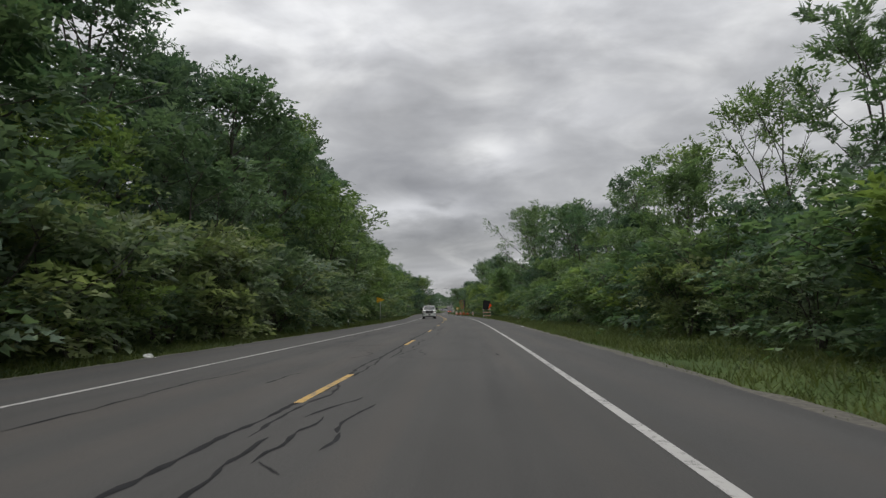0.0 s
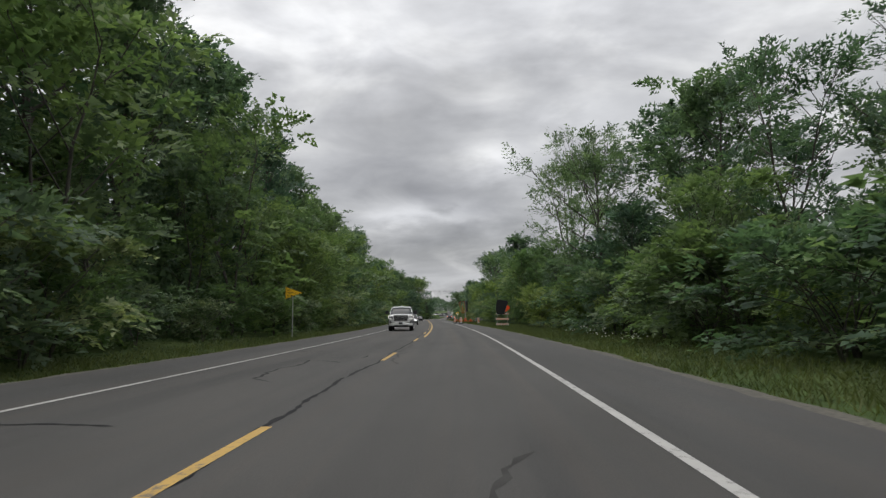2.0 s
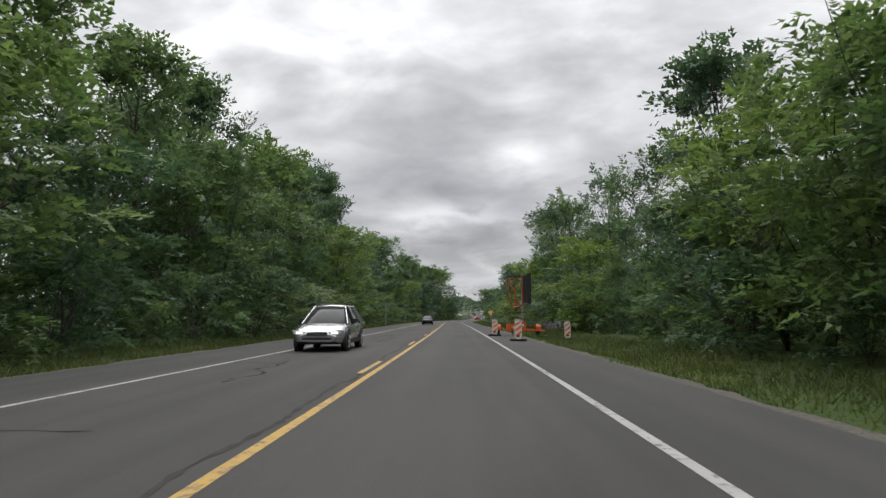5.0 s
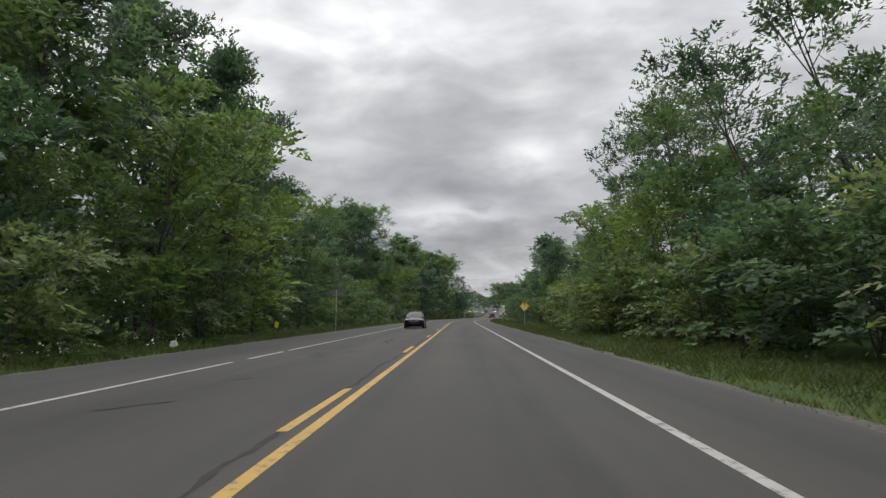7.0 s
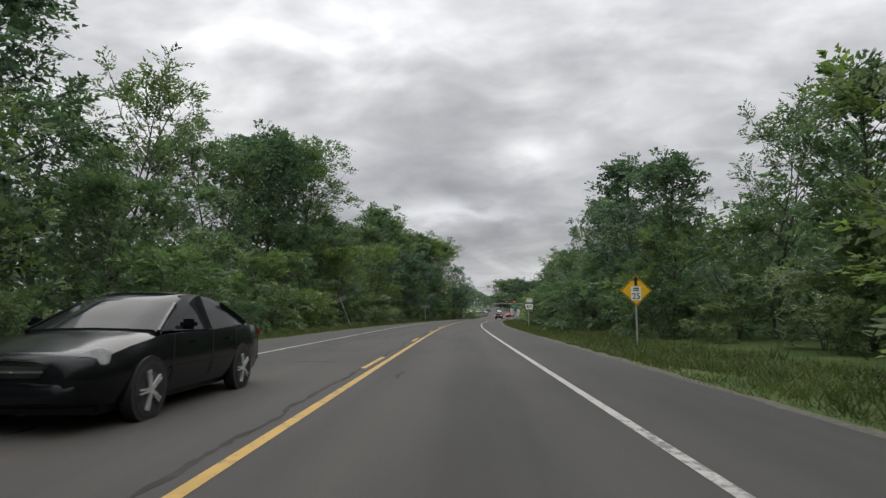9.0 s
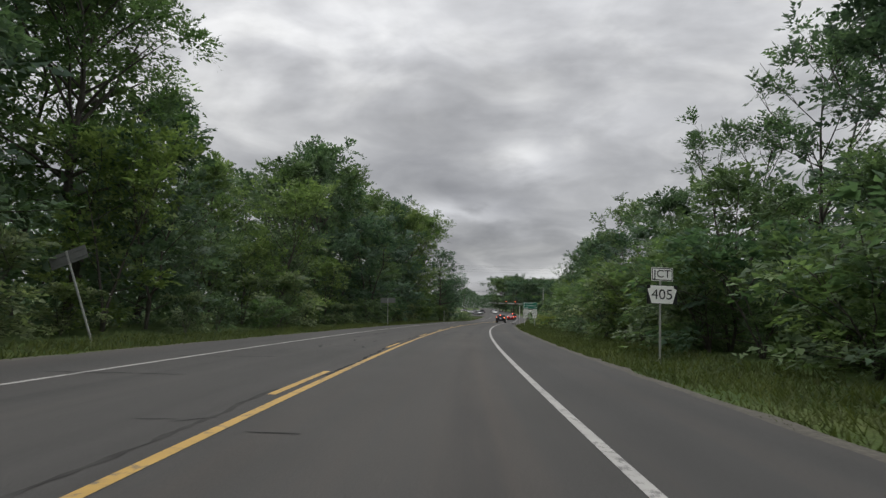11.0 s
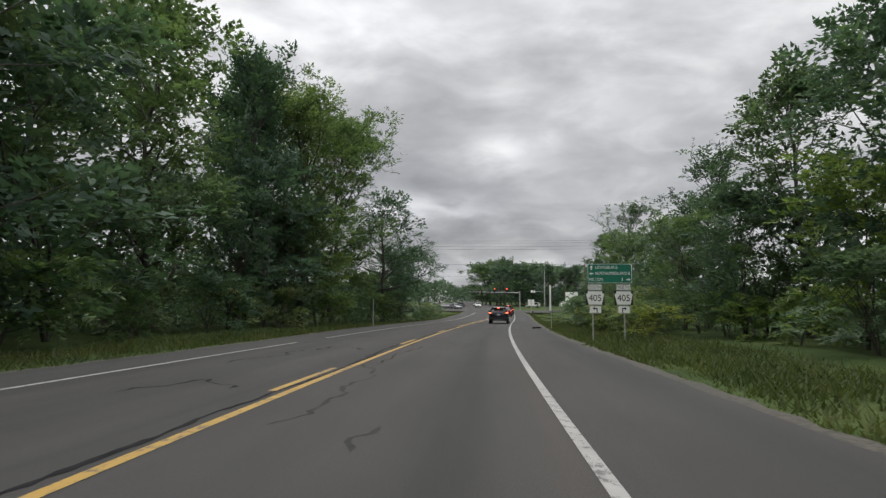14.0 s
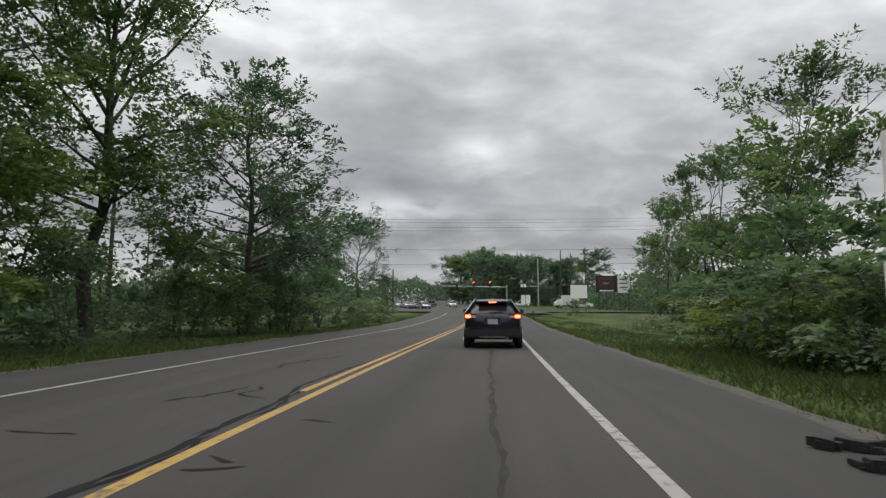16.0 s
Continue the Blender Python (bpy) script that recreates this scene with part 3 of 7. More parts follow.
CRACKS_B = [[(26.1, -3.5), (26.6, -0.7)], [(64.4, -1.62), (64.3, -0.91)], [(64.1, -0.64), (65.4, -0.61)], [(67.9, -3.7), (68.3, -3.39), (68.0, -2.56), (67.2, -2.74), (67.8, -3.56)], [(66.4, -3.56), (66.2, -3.13)],
            [(75.2, -0.7), (77.0, -0.5)], [(74.6, 0.22), (76.6, 0.28)], [(83.9, -0.53), (85.1, -0.58), (86.6, -0.39)], [(84.5, -1.2), (84.6, -0.3)], [(88.1, -2.45), (88.5, -2.23)], [(89.9, -2.32), (90.8, -2.25)]]
CRACKS_C = [[(146.1, -2.26), (146.9, -2.28), (148.2, -2.44), (148.5, -2.06), (151.5, -2.34)], [(147.0, -2.73), (146.9, -2.28)], [(148.6, -3.49), (148.6, -2.12)], [(151.1, -3.66), (150.5, -2.54)], [(148.9, -1.7), (150.0, -0.13)], [(145.6, -0.1), (145.6, 0.17), (145.1, 0.26)],
            [(157.9, -2.9), (158.6, -2.3)], [(160.4, -2.6), (161.2, -1.9)], [(163.5, -2.3), (164.2, -1.9)]]
CRACKS_D = [[(191.1, -2.73), (190.8, -0.94), (191.2, -0.54), (193.0, -0.48)], [(189.5, -0.95), (190.5, -0.92)], [(194.9, -5.02), (195.3, -4.29)], [(193.6, -4.82), (193.9, -4.58)], [(243.5, -0.68), (243.4, -0.29), (243.7, 0.1)], [(243.0, 0.62), (243.0, 1.16)],
            [(258.5, 0.05), (266.0, 0.08), (272.0, 0.1)], [(264.6, 0.5), (264.9, 1.1)], [(281.1, -1.31), (281.1, -0.09), (281.2, 0.15)], [(281.0, 0.73), (282.0, 0.71)], [(281.4, 2.21), (281.3, 2.89)]]
CRACKS_E = [[(280.9, 2.04), (281.5, 2.2), (280.8, 2.12), (280.4, 2.05)], [(306.4, 0.78), (308.4, 0.7), (309.3, 0.56), (309.9, 0.76), (312.7, 0.93)], [(306.0, 0.19), (308.2, 0.07), (310.0, 0.02), (312.6, 0.1)], [(331.6, 0.1), (333.8, -0.02), (337.0, 0.02)], [(333.8, -1.85), (333.6, -1.06)],
            [(334.6, 0.77), (334.5, 1.16)], [(333.1, 0.54), (333.1, 0.83)], [(332.7, 0.52), (332.7, 0.96)]]


def build_cracks():
    rng = np.random.default_rng(21)
    v, f, dim_v, dim_f = [], [], [], []
    for way in CRACKS_A + CRACKS_B + CRACKS_C + CRACKS_D + CRACKS_E + CRACKS_F + CRACKS_G:
        for (s0, l0), (s1, l1) in zip(way, way[1:]):
            crack_band(rng, v, f, s0, l0, s1, l1, 0.037, 0.026)
    for s in np.arange(8, 345, 17):  # the long joint beside the centre line
        pair = (v, f) if s < 60 or s > 240 else (dim_v, dim_f)
        crack_band(rng, *pair, s, 0.05 + rng.normal(0, 0.05), s + 17, 0.05, 0.055, 0.012)
    known = ((8, 29), (41, 51), (63, 92), (144, 175), (188, 196), (241, 246), (270, 284))
    for s in np.arange(29, 340, 4.2):  # the opposite lane
        if any(a < s < b for a, b in known):
            continue
        kind = rng.random()
        if kind < 0.45:
            a = -rng.uniform(0.4, 2.2)
            crack_band(rng, v, f, s, a, s + rng.normal(0, 0.5), a - rng.uniform(0.8, 2.4), 0.055, 0.03)
        elif kind < 0.8:
            a = -rng.uniform(0.8, 3.2)
            crack_band(rng, v, f, s, a, s + rng.uniform(2, 7), a + rng.normal(0, 0.8), 0.06, 0.05)
        else:
            a = -rng.uniform(1.2, 2.6)
            crack_band(rng, v, f, s, a, s + 1.5, a + 0.5, 0.07, 0.12)
            crack_band(rng, v, f, s + 1.5, a + 0.5, s + 0.3, a + 0.9, 0.06, 0.10)
    for s0, s1, lat in ((30, 44, 0.7), (62, 76, 0.55), (300, 318, 0.85), (284, 297, 1.0), (268, 283, 0.9)):
        crack_band(rng, dim_v, dim_f, s0, lat, s1, lat * 0.7 + 0.15, 0.05, 0.05)
        for k in range(4):
            s = rng.uniform(s0, s1)
            crack_band(rng, dim_v, dim_f, s, lat, s + rng.normal(0, 0.4), lat + rng.normal(0, 0.35), 0.04, 0.04)
    crack_band(rng, dim_v, dim_f, 331, 2.78, 346, 2.72, 0.05, 0.010)
    for way in ([(277, 2.6), (273.7, 2.65), (273.4, 2.83), (272.3, 2.78), (271.0, 2.92)], [(271.1, 2.11), (271.3, 2.1), (271.4, 2.37), (271.1, 2.56), (271.2, 2.89)]):
        for (s0, l0), (s1, l1) in zip(way, way[1:]):
            crack_band(rng, dim_v, dim_f, s0, l0, s1, l1, 0.06, 0.02)
    for s in np.arange(20, 340, 31):
        crack_band(rng, dim_v, dim_f, s, rng.uniform(1, 3.4), s + rng.uniform(0.6, 2.0), rng.uniform(1, 3.4), 0.05, 0.06)
    ob = link_mesh("crack_sealing", v, f, M_TAR)
    tagged(link_mesh("joint_seams", dim_v, dim_f, M_SEAM), "faint worn seams and hairline cracks in asphalt", "road seams", kind="stuff")
    tagged(ob, "dark wandering bands of crack-sealing tar on asphalt", "crack sealing", kind="stuff")


build_cracks()

# ---- trees and shrubs ----
def tubes(paths, sides=4):
    """Tapered limbs: each path is (points, radius at its start, radius at its end)."""
    v, f = [], []
    for pts, r0, r1 in paths:
        pts = np.asarray(pts, float)
        n, base = len(pts), len(v)
        ring = sides if r0 > 0.09 else 3
        for i, p in enumerate(pts):
            d = pts[min(i + 1, n - 1)] - pts[max(i - 1, 0)]
            d = d / (np.linalg.norm(d) + 1e-9)
            a = np.cross(d, (0.3, 0.9, 0.1))
            a /= np.linalg.norm(a) + 1e-9
            b = np.cross(d, a)
            r = r0 + (r1 - r0) * i / (n - 1)
            for k in range(ring):
                t = 2 * math.pi * k / ring
                v.append(p + r * (math.cos(t) * a + math.sin(t) * b))
        for i in range(n - 1):
            for k in range(ring):
                m = (k + 1) % ring
                f.append((base + i * ring + k, base + i * ring + m, base + (i + 1) * ring + m, base + (i + 1) * ring + k))
    return v, f


def leaf_faces(rng, at, way, long, wide, diamond, facing_out=None):
    """Single leaves at the points, as triangles or diamonds, and the way each one's surface is turned."""
    n = len(at)
    way = way + rng.normal(0, 0.55, (n, 3))
    way /= np.linalg.norm(way, axis=1, keepdims=True) + 1e-9
    nor = rng.normal(0, 0.7, (n, 3)) + (0, 0, 0.8) if facing_out is None else facing_out + rng.normal(0, 0.38, (n, 3))
    side = np.cross(way, nor)
    side /= np.linalg.norm(side, axis=1, keepdims=True) + 1e-9
    size = rng.uniform(0.72, 1.22, (n, 1))
    l, w = way * long * size, side * wide * size * 0.5
    if diamond:
        v = np.stack([at, at + 0.5 * l + w, at + l, at + 0.5 * l - w], 1)
    else:
        v = np.stack([at - w, at + w, at + l], 1)
    face = np.cross(v[:, 1] - v[:, 0], v[:, 2] - v[:, 0])
    turned = (face * nor).sum(1) < 0
    v[turned] = v[turned][:, ::-1]
    k = v.shape[1]
    return v.reshape(-1, 3), np.arange(k * n).reshape(-1, k)


def grow(seed, high, wide, base, limbs, leaves, leaf, spiky=0.0, droop=0.2, stems=1, per_limb=4, tuft=0.28, bare=0.0, lean=0.0, clump=0.75, cone=0.0):
    """Woody limbs and leaves of a plant 'high' metres tall and 'wide' across, as two sets of vertices and faces."""
    rng = np.random.default_rng(seed)
    paths, hubs, ways = [], [], []
    trunk_top = high * 0.86
    trunks = []
    for k in range(stems):
        a = rng.uniform(0, 2 * math.pi)
        spread = wide * (0.28 if stems > 1 else 0.05)
        pts = []
        for i in range(7):
            u = i / 6
            pts.append((math.cos(a) * spread * u**1.3 + rng.normal(0, 0.012 * high) * (i > 0) + lean * u * u * high, math.sin(a) * spread * u**1.3 + rng.normal(0, 0.012 * high) * (i > 0), trunk_top * u))
        r = high * (0.0155 if stems == 1 else 0.010)
        pts = np.array(pts)
        paths.append((pts - (0, 0, 0.25) * (np.arange(7) == 0)[:, None], r, r * 0.18))
        trunks.append((pts, r))
    for k in range(limbs):
        pts, r = trunks[k % stems]
        u = (k + rng.random()) / limbs
        h = base + (0.985 - base) * u
        j = min(h / 0.86, 0.999) * 6
        i = int(j)
        start = pts[i] + (pts[min(i + 1, 6)] - pts[i]) * (j - i)
        env = ((1 - cone) * math.sin(math.pi * (0.2 + 0.74 * u)) ** 0.8 + cone * (1.05 - 0.9 * u)) * rng.uniform(0.72, 1.12)
        a = k * 2.399 + rng.normal(0, 0.35)
        el = radians(12 + 48 * u + 22 * spiky + rng.normal(0, 9))
        size = wide * 0.5 * env / max(0.45, math.cos(el))
        size = min(size, max(0.6, (high - start[2]) / max(0.3, math.sin(el)) * 1.1))
        d = np.array((math.cos(a) * math.cos(el), math.sin(a) * math.cos(el), math.sin(el)))
        limb = [start]
        for q in range(1, 4):
            d = d + np.array((0, 0, (0.10 + 0.25 * spiky - 0.25 * droop))) + rng.normal(0, 0.13, 3)
            d /= np.linalg.norm(d)
            limb.append(limb[-1] + d * size / 3)
        limb = np.array(limb)
        paths.append((limb, max(0.02, r * 0.42 * (1 - 0.7 * u)), 0.012))
        count = max(2, round(1.7 * per_limb * env)) if cone else max(1, round(per_limb * min(1.0, size / (0.27 * wide))))
        for q in range(count):
            w = 0.35 + 0.65 * (q + rng.random()) / count
            if rng.random() < bare:
                continue
            g = w * 3
            i2 = min(int(g), 2)
            c = limb[i2] + (limb[i2 + 1] - limb[i2]) * (g - i2) + rng.normal(0, 0.05 * wide, 3) * (1, 1, 0.7)
            hubs.append(c)
            ways.append((limb[i2 + 1] - limb[i2]) / (np.linalg.norm(limb[i2 + 1] - limb[i2]) + 1e-9))
            if bare:
                paths.append(([limb[i2], (limb[i2] + c) / 2 + rng.normal(0, 0.04, 3), c], 0.02, 0.008))
    hubs, ways = np.array(hubs), np.array(ways)
    m = len(hubs)
    # sprays: flat fans of overlapping leaves, some in a dome round each hub, some as fingers that stick out
    each = 13
    dome = max(2, int(round(clump * leaves / (m * each))))
    out = rng.normal(0, 1, (m, dome, 3)) + np.array((0, 0, 0.6)) + 0.5 * ways[:, None]
    out /= np.linalg.norm(out, axis=2, keepdims=True)
    reach = wide * tuft * 0.5 * rng.uniform(0.4, 1.1, (m, dome, 1))
    root = (hubs[:, None] + out * reach * np.array((1, 1, 0.6 + 0.3 * spiky))).reshape(-1, 3)
    way = (out * np.array((1, 1, 0.45)) + 0.45 * ways[:, None] + np.array((0, 0, 0.12 + 0.6 * spiky - 0.45 * droop))).reshape(-1, 3)
    long = leaf[0] * 4.2 * rng.uniform(0.75, 1.3, len(root))
    dome_set = sprays(rng, root, way, out.reshape(-1, 3), long, 0.34, each, leaf, droop)
    finger = max(1, int(round((1 - clump) * leaves / (m * each))))
    td = ways[:, None] * 0.7 + rng.normal(0, 0.5, (m, finger, 3)) + np.array((0, 0, 0.1 + 0.75 * spiky))
    td /= np.linalg.norm(td, axis=2, keepdims=True)
    long = wide * tuft * rng.uniform(0.7, 1.35, m * finger)
    away = hubs * np.array((1, 1, 0.0)) / (np.linalg.norm(hubs[:, :2], axis=1, keepdims=True) + 0.2)
    finger_set = sprays(rng, np.repeat(hubs, finger, 0), td.reshape(-1, 3), np.repeat(away, finger, 0), long, 0.17, each, leaf, droop)
    lv = np.concatenate([dome_set[0], finger_set[0]])
    soft = np.concatenate([dome_set[1], finger_set[1]])
    return tubes(paths), (lv, np.arange(len(lv)).reshape(-1, 3), soft)


def sprays(rng, root, way, out, long, spread, each, leaf, droop):
    """Fans of leaves from the points 'root' along 'way': corners of the leaves and the turn of each fan's surface."""
    k = len(root)
    way = way / (np.linalg.norm(way, axis=1, keepdims=True) + 1e-9)
    up = out * 0.55 + np.array((0, 0, 0.75)) + rng.normal(0, 0.22, (k, 3))
    up -= way * (up * way).sum(1, keepdims=True)
    up /= np.linalg.norm(up, axis=1, keepdims=True) + 1e-9
    side = np.cross(way, up)
    t = (np.arange(each) + rng.random((k, each))) / each * 0.95
    u = rng.uniform(-1, 1, (k, each)) * (1.05 - 0.75 * t) * np.clip(4 * t + 0.25, 0, 1)
    size = long[:, None]
    at = root[:, None] + way[:, None] * (t * size)[..., None] + side[:, None] * (u * spread * size)[..., None]
    at += up[:, None] * (rng.normal(0, 0.045, (k, each)) * size - 0.18 * (u * u) * size * spread)[..., None]
    at[..., 2] -= (0.25 + 0.55 * droop) * size * t * t
    at[..., 2] = np.maximum(at[..., 2], 0.05)
    lie = way[:, None] * 0.8 + side[:, None] * (0.9 * np.sign(u) * rng.uniform(0.3, 1.0, u.shape))[..., None] - np.array((0, 0, 0.25 + 0.3 * droop)) + rng.normal(0, 0.18, at.shape)
    lie /= np.linalg.norm(lie, axis=2, keepdims=True)
    nor = up[:, None] + rng.normal(0, 0.25, at.shape)
    across = np.cross(lie, nor)
    across /= np.linalg.norm(across, axis=2, keepdims=True) + 1e-9
    grown = rng.uniform(0.75, 1.25, (k, each, 1))
    l, w = lie * leaf[0] * grown, across * leaf[1] * 0.5 * grown
    v = np.stack([at - w, at + w, at + l], 2).reshape(-1, 3, 3)
    nor = nor.reshape(-1, 3)
    turned = (np.cross(v[:, 1] - v[:, 0], v[:, 2] - v[:, 0]) * nor).sum(1) < 0
    v[turned] = v[turned][:, ::-1]
    soft = (up * 0.9 + out * 0.35)[:, None] + rng.normal(0, 0.16, (k, each, 3))
    soft = soft.reshape(-1, 3)
    soft /= np.linalg.norm(soft, axis=1, keepdims=True)
    return v.reshape(-1, 3), np.repeat(soft, 3, 0)


def fast_mesh(name, v, f, material, turned=None):
    v, f = np.asarray(v, np.float32), np.asarray(f, np.int32)
    me = bpy.data.meshes.new(name)
    me.vertices.add(len(v))
    me.vertices.foreach_set("co", v.ravel())
    me.loops.add(f.size)
    me.loops.foreach_set("vertex_index", f.ravel())
    me.polygons.add(len(f))
    me.polygons.foreach_set("loop_start", np.arange(0, f.size, f.shape[1], dtype=np.int32))
    me.polygons.foreach_set("loop_total", np.full(len(f), f.shape[1], dtype=np.int32))
    me.update(calc_edges=True)
    me.validate()
    me.materials.append(material)
    if turned is not None:
        me.normals_split_custom_set_from_vertices(turned.tolist())
    return me


KINDS = {}


def kind_of_plant(key, name, woody, crown, material, label, category, high, **grown):
    (wv, wf), (lv, lf, soft) = grow(high=high, **grown)
    KINDS[key] = dict(name=name, woody=woody, crown=crown, trunk=fast_mesh(woody, wv, wf, M_BARK), leaves=fast_mesh(crown, lv, lf, material, soft), label=label, category=category, high=high, group="roadside trees" if name == "tree" else "roadside shrubs")


def plant(key, s, lat, high, turn=None, squash=1.0, label=""):
    """Sets one plant of a kind at a place by the road, scaled to a height."""
    k = KINDS[key]
    z = high * (0.96 if k["name"] == "tree" else 1.0) / k["high"]
    m = stand(s, lat, (s * 137.5 + lat * 61.3) % 360 if turn is None else turn) @ Matrix.Diagonal((z * squash, z * squash, z, 1))
    if "first" not in k:
        e = thing(k["name"], m, k["label"], k["category"], k["group"])
        for nm, me in ((k["woody"], k["trunk"]), (k["crown"], k["leaves"])):
            o = new(nm, me)
            o.parent = e
        k["first"] = e
        return e
    first = k["first"]
    keep = first.scale.copy()
    first.scale = (1, 1, 1)
    e = copy_thing(first, m)
    first.scale = keep
    return e


RNG = np.random.default_rng(77)
DENSE = "tall broadleaf tree with a dense dark green crown"
for i in range(3):
    kind_of_plant(f"dense{i}", "tree", "trunk", "crown", (M_LEAF_DARK, M_LEAF_MID, M_LEAF_DARK)[i], DENSE, "tree", 20.0, seed=10 + i, wide=10.5, base=0.10, limbs=32, leaves=12000, leaf=(0.35, 0.265), spiky=0.15, droop=0.25, tuft=0.19)
for i in range(2):
    kind_of_plant(f"spiky{i}", "tree", "trunk", "crown", (M_LEAF_DARK, M_LEAF_MID)[i], "tall tree with upswept feathery branches and dark leaves", "tree", 22.0, seed=30 + i, wide=9.5, base=0.12, limbs=38, leaves=12000, leaf=(0.34, 0.225), spiky=0.75, droop=0.05, tuft=0.20, clump=0.6)
for i in range(3):
    kind_of_plant(f"open{i}", "tree", "trunk", "crown", (M_LEAF_MID, M_LEAF_DARK, M_LEAF_MID)[i], "slender tree with an open crown and visible dark limbs", "tree", 14.0, seed=50 + i, wide=8.0, base=0.30, limbs=24, leaves=5600, leaf=(0.24, 0.13), spiky=0.35, droop=0.15, tuft=0.15, bare=0.30, stems=2, clump=0.5)
for i in range(2):
    kind_of_plant(f"young{i}", "tree", "trunk", "crown", (M_LEAF_LIGHT, M_LEAF_MID)[i], "young leafy tree with a rounded bright green crown", "tree", 8.0, seed=70 + i, wide=5.6, base=0.06, limbs=30, leaves=6200, leaf=(0.20, 0.13), spiky=0.3, droop=0.2, tuft=0.20, stems=2)
for i in range(4):
    kind_of_plant(f"shrub{i}", "shrub", "woody_base", "foliage", (M_LEAF_MID, M_LEAF_PALE, M_LEAF_LIGHT, M_LEAF_PALE)[i], ("dense green roadside shrub in the verge", "mounded shrub with pale-backed arching leaves", "bright green bushy sapling in the verge", "arching shrub with pale leaf edges")[i], "shrub", 3.2, seed=90 + i, wide=4.4, base=0.05, limbs=12, leaves=2700, leaf=(0.185, 0.135), spiky=0.1, droop=0.45, tuft=0.19, stems=5)
kind_of_plant("shrub4", "shrub", "woody_base", "foliage", M_LEAF_YELLOW, "mounded shrub with yellow-green leaves in the verge", "shrub", 3.2, seed=97, wide=4.6, base=0.05, limbs=16, leaves=3600, leaf=(0.165, 0.105), spiky=0.1, droop=0.45, tuft=0.19, stems=5)
for i in range(2):
    kind_of_plant(f"sumac{i}", "tree", "trunk", "crown", M_LEAF_MID, "thin-stemmed tree with leaf tufts at its branch tips", "tree", 10.0, seed=110 + i, wide=6.0, base=0.22, limbs=20, leaves=5200, leaf=(0.25, 0.10), spiky=0.6, droop=0.3, tuft=0.13, per_limb=4, stems=3, clump=0.3)
for i in range(2):
    kind_of_plant(f"back{i}", "tree", "trunk", "crown", (M_LEAF_DARK, M_LEAF_MID)[i], "broadleaf tree deeper in the roadside woods", "tree", 18.0, seed=130 + i, wide=10.5, base=0.04, limbs=16, leaves=4000, leaf=(0.42, 0.32), spiky=0.2, droop=0.2, tuft=0.21)

for i in range(2):
    kind_of_plant(f"far{i}", "tree", "trunk", "crown", M_LEAF_DARK, "broad dark green tree beyond the junction", "tree", 16.0, seed=140 + i, wide=11.0, base=0.06, limbs=16, leaves=3000, leaf=(0.52, 0.34), spiky=0.15, droop=0.2, tuft=0.17)
for i in range(3):
    kind_of_plant(f"mid{i}", "tree", "trunk", "crown", (M_LEAF_MID, M_LEAF_DARK, M_LEAF_LIGHT)[i], "leafy understorey tree at the edge of the woods", "tree", 9.0, seed=150 + i, wide=6.8, base=0.05, limbs=20, leaves=5600, leaf=(0.235, 0.18), spiky=0.2, droop=0.3, tuft=0.19, stems=2)

kind_of_plant("layered", "tree", "trunk", "crown", M_LEAF_DARK, "cone-shaped tree with level layered boughs and small leaves", "tree", 15.0, seed=171, wide=12.5, base=0.20, limbs=44, leaves=17000, leaf=(0.215, 0.14), spiky=0.05, droop=0.1, tuft=0.105, per_limb=5, clump=0.65, cone=1.0)
kind_of_plant("broad", "tree", "trunk", "crown", M_LEAF_MID, "broad tree with dark forking limbs and fine leaves", "tree", 15.0, seed=181, wide=14.0, base=0.22, limbs=34, leaves=22000, leaf=(0.185, 0.115), spiky=0.1, droop=0.15, tuft=0.12, per_limb=7, clump=0.5, bare=0.10)
kind_of_plant("spreading", "tree", "trunk", "crown", M_LEAF_LIGHT, "tall spreading tree with fine leaves and feathery bough tips", "tree", 20.0, seed=173, wide=12.5, base=0.24, limbs=46, leaves=44000, leaf=(0.225, 0.14), spiky=0.25, droop=0.25, tuft=0.165, per_limb=5, clump=0.7)
kind_of_plant("crowned", "tree", "trunk", "crown", M_LEAF_MID, "tall tree with bare upswept limbs and a rounded crown", "tree", 24.0, seed=191, wide=10.0, base=0.60, limbs=34, leaves=15000, leaf=(0.20, 0.13), spiky=0.45, droop=0.1, tuft=0.13, per_limb=6, stems=4, clump=0.7)
kind_of_plant("mound", "tree", "trunk", "crown", M_LEAF_LIGHT, "low tree hung with climbing leaves in a rounded mound", "tree", 8.5, seed=201, wide=7.4, base=0.04, limbs=34, leaves=9500, leaf=(0.25, 0.17), spiky=0.1, droop=0.25, tuft=0.20, per_limb=4, stems=3, clump=0.7)
kind_of_plant("bush", "shrub", "woody_base", "foliage", M_LEAF_YELLOW, "large rounded bush with bright green leaves in the verge", "shrub", 4.2, seed=211, wide=5.4, base=0.03, limbs=30, leaves=8000, leaf=(0.19, 0.125), spiky=0.2, droop=0.15, tuft=0.2, per_limb=4, stems=6, clump=0.6)

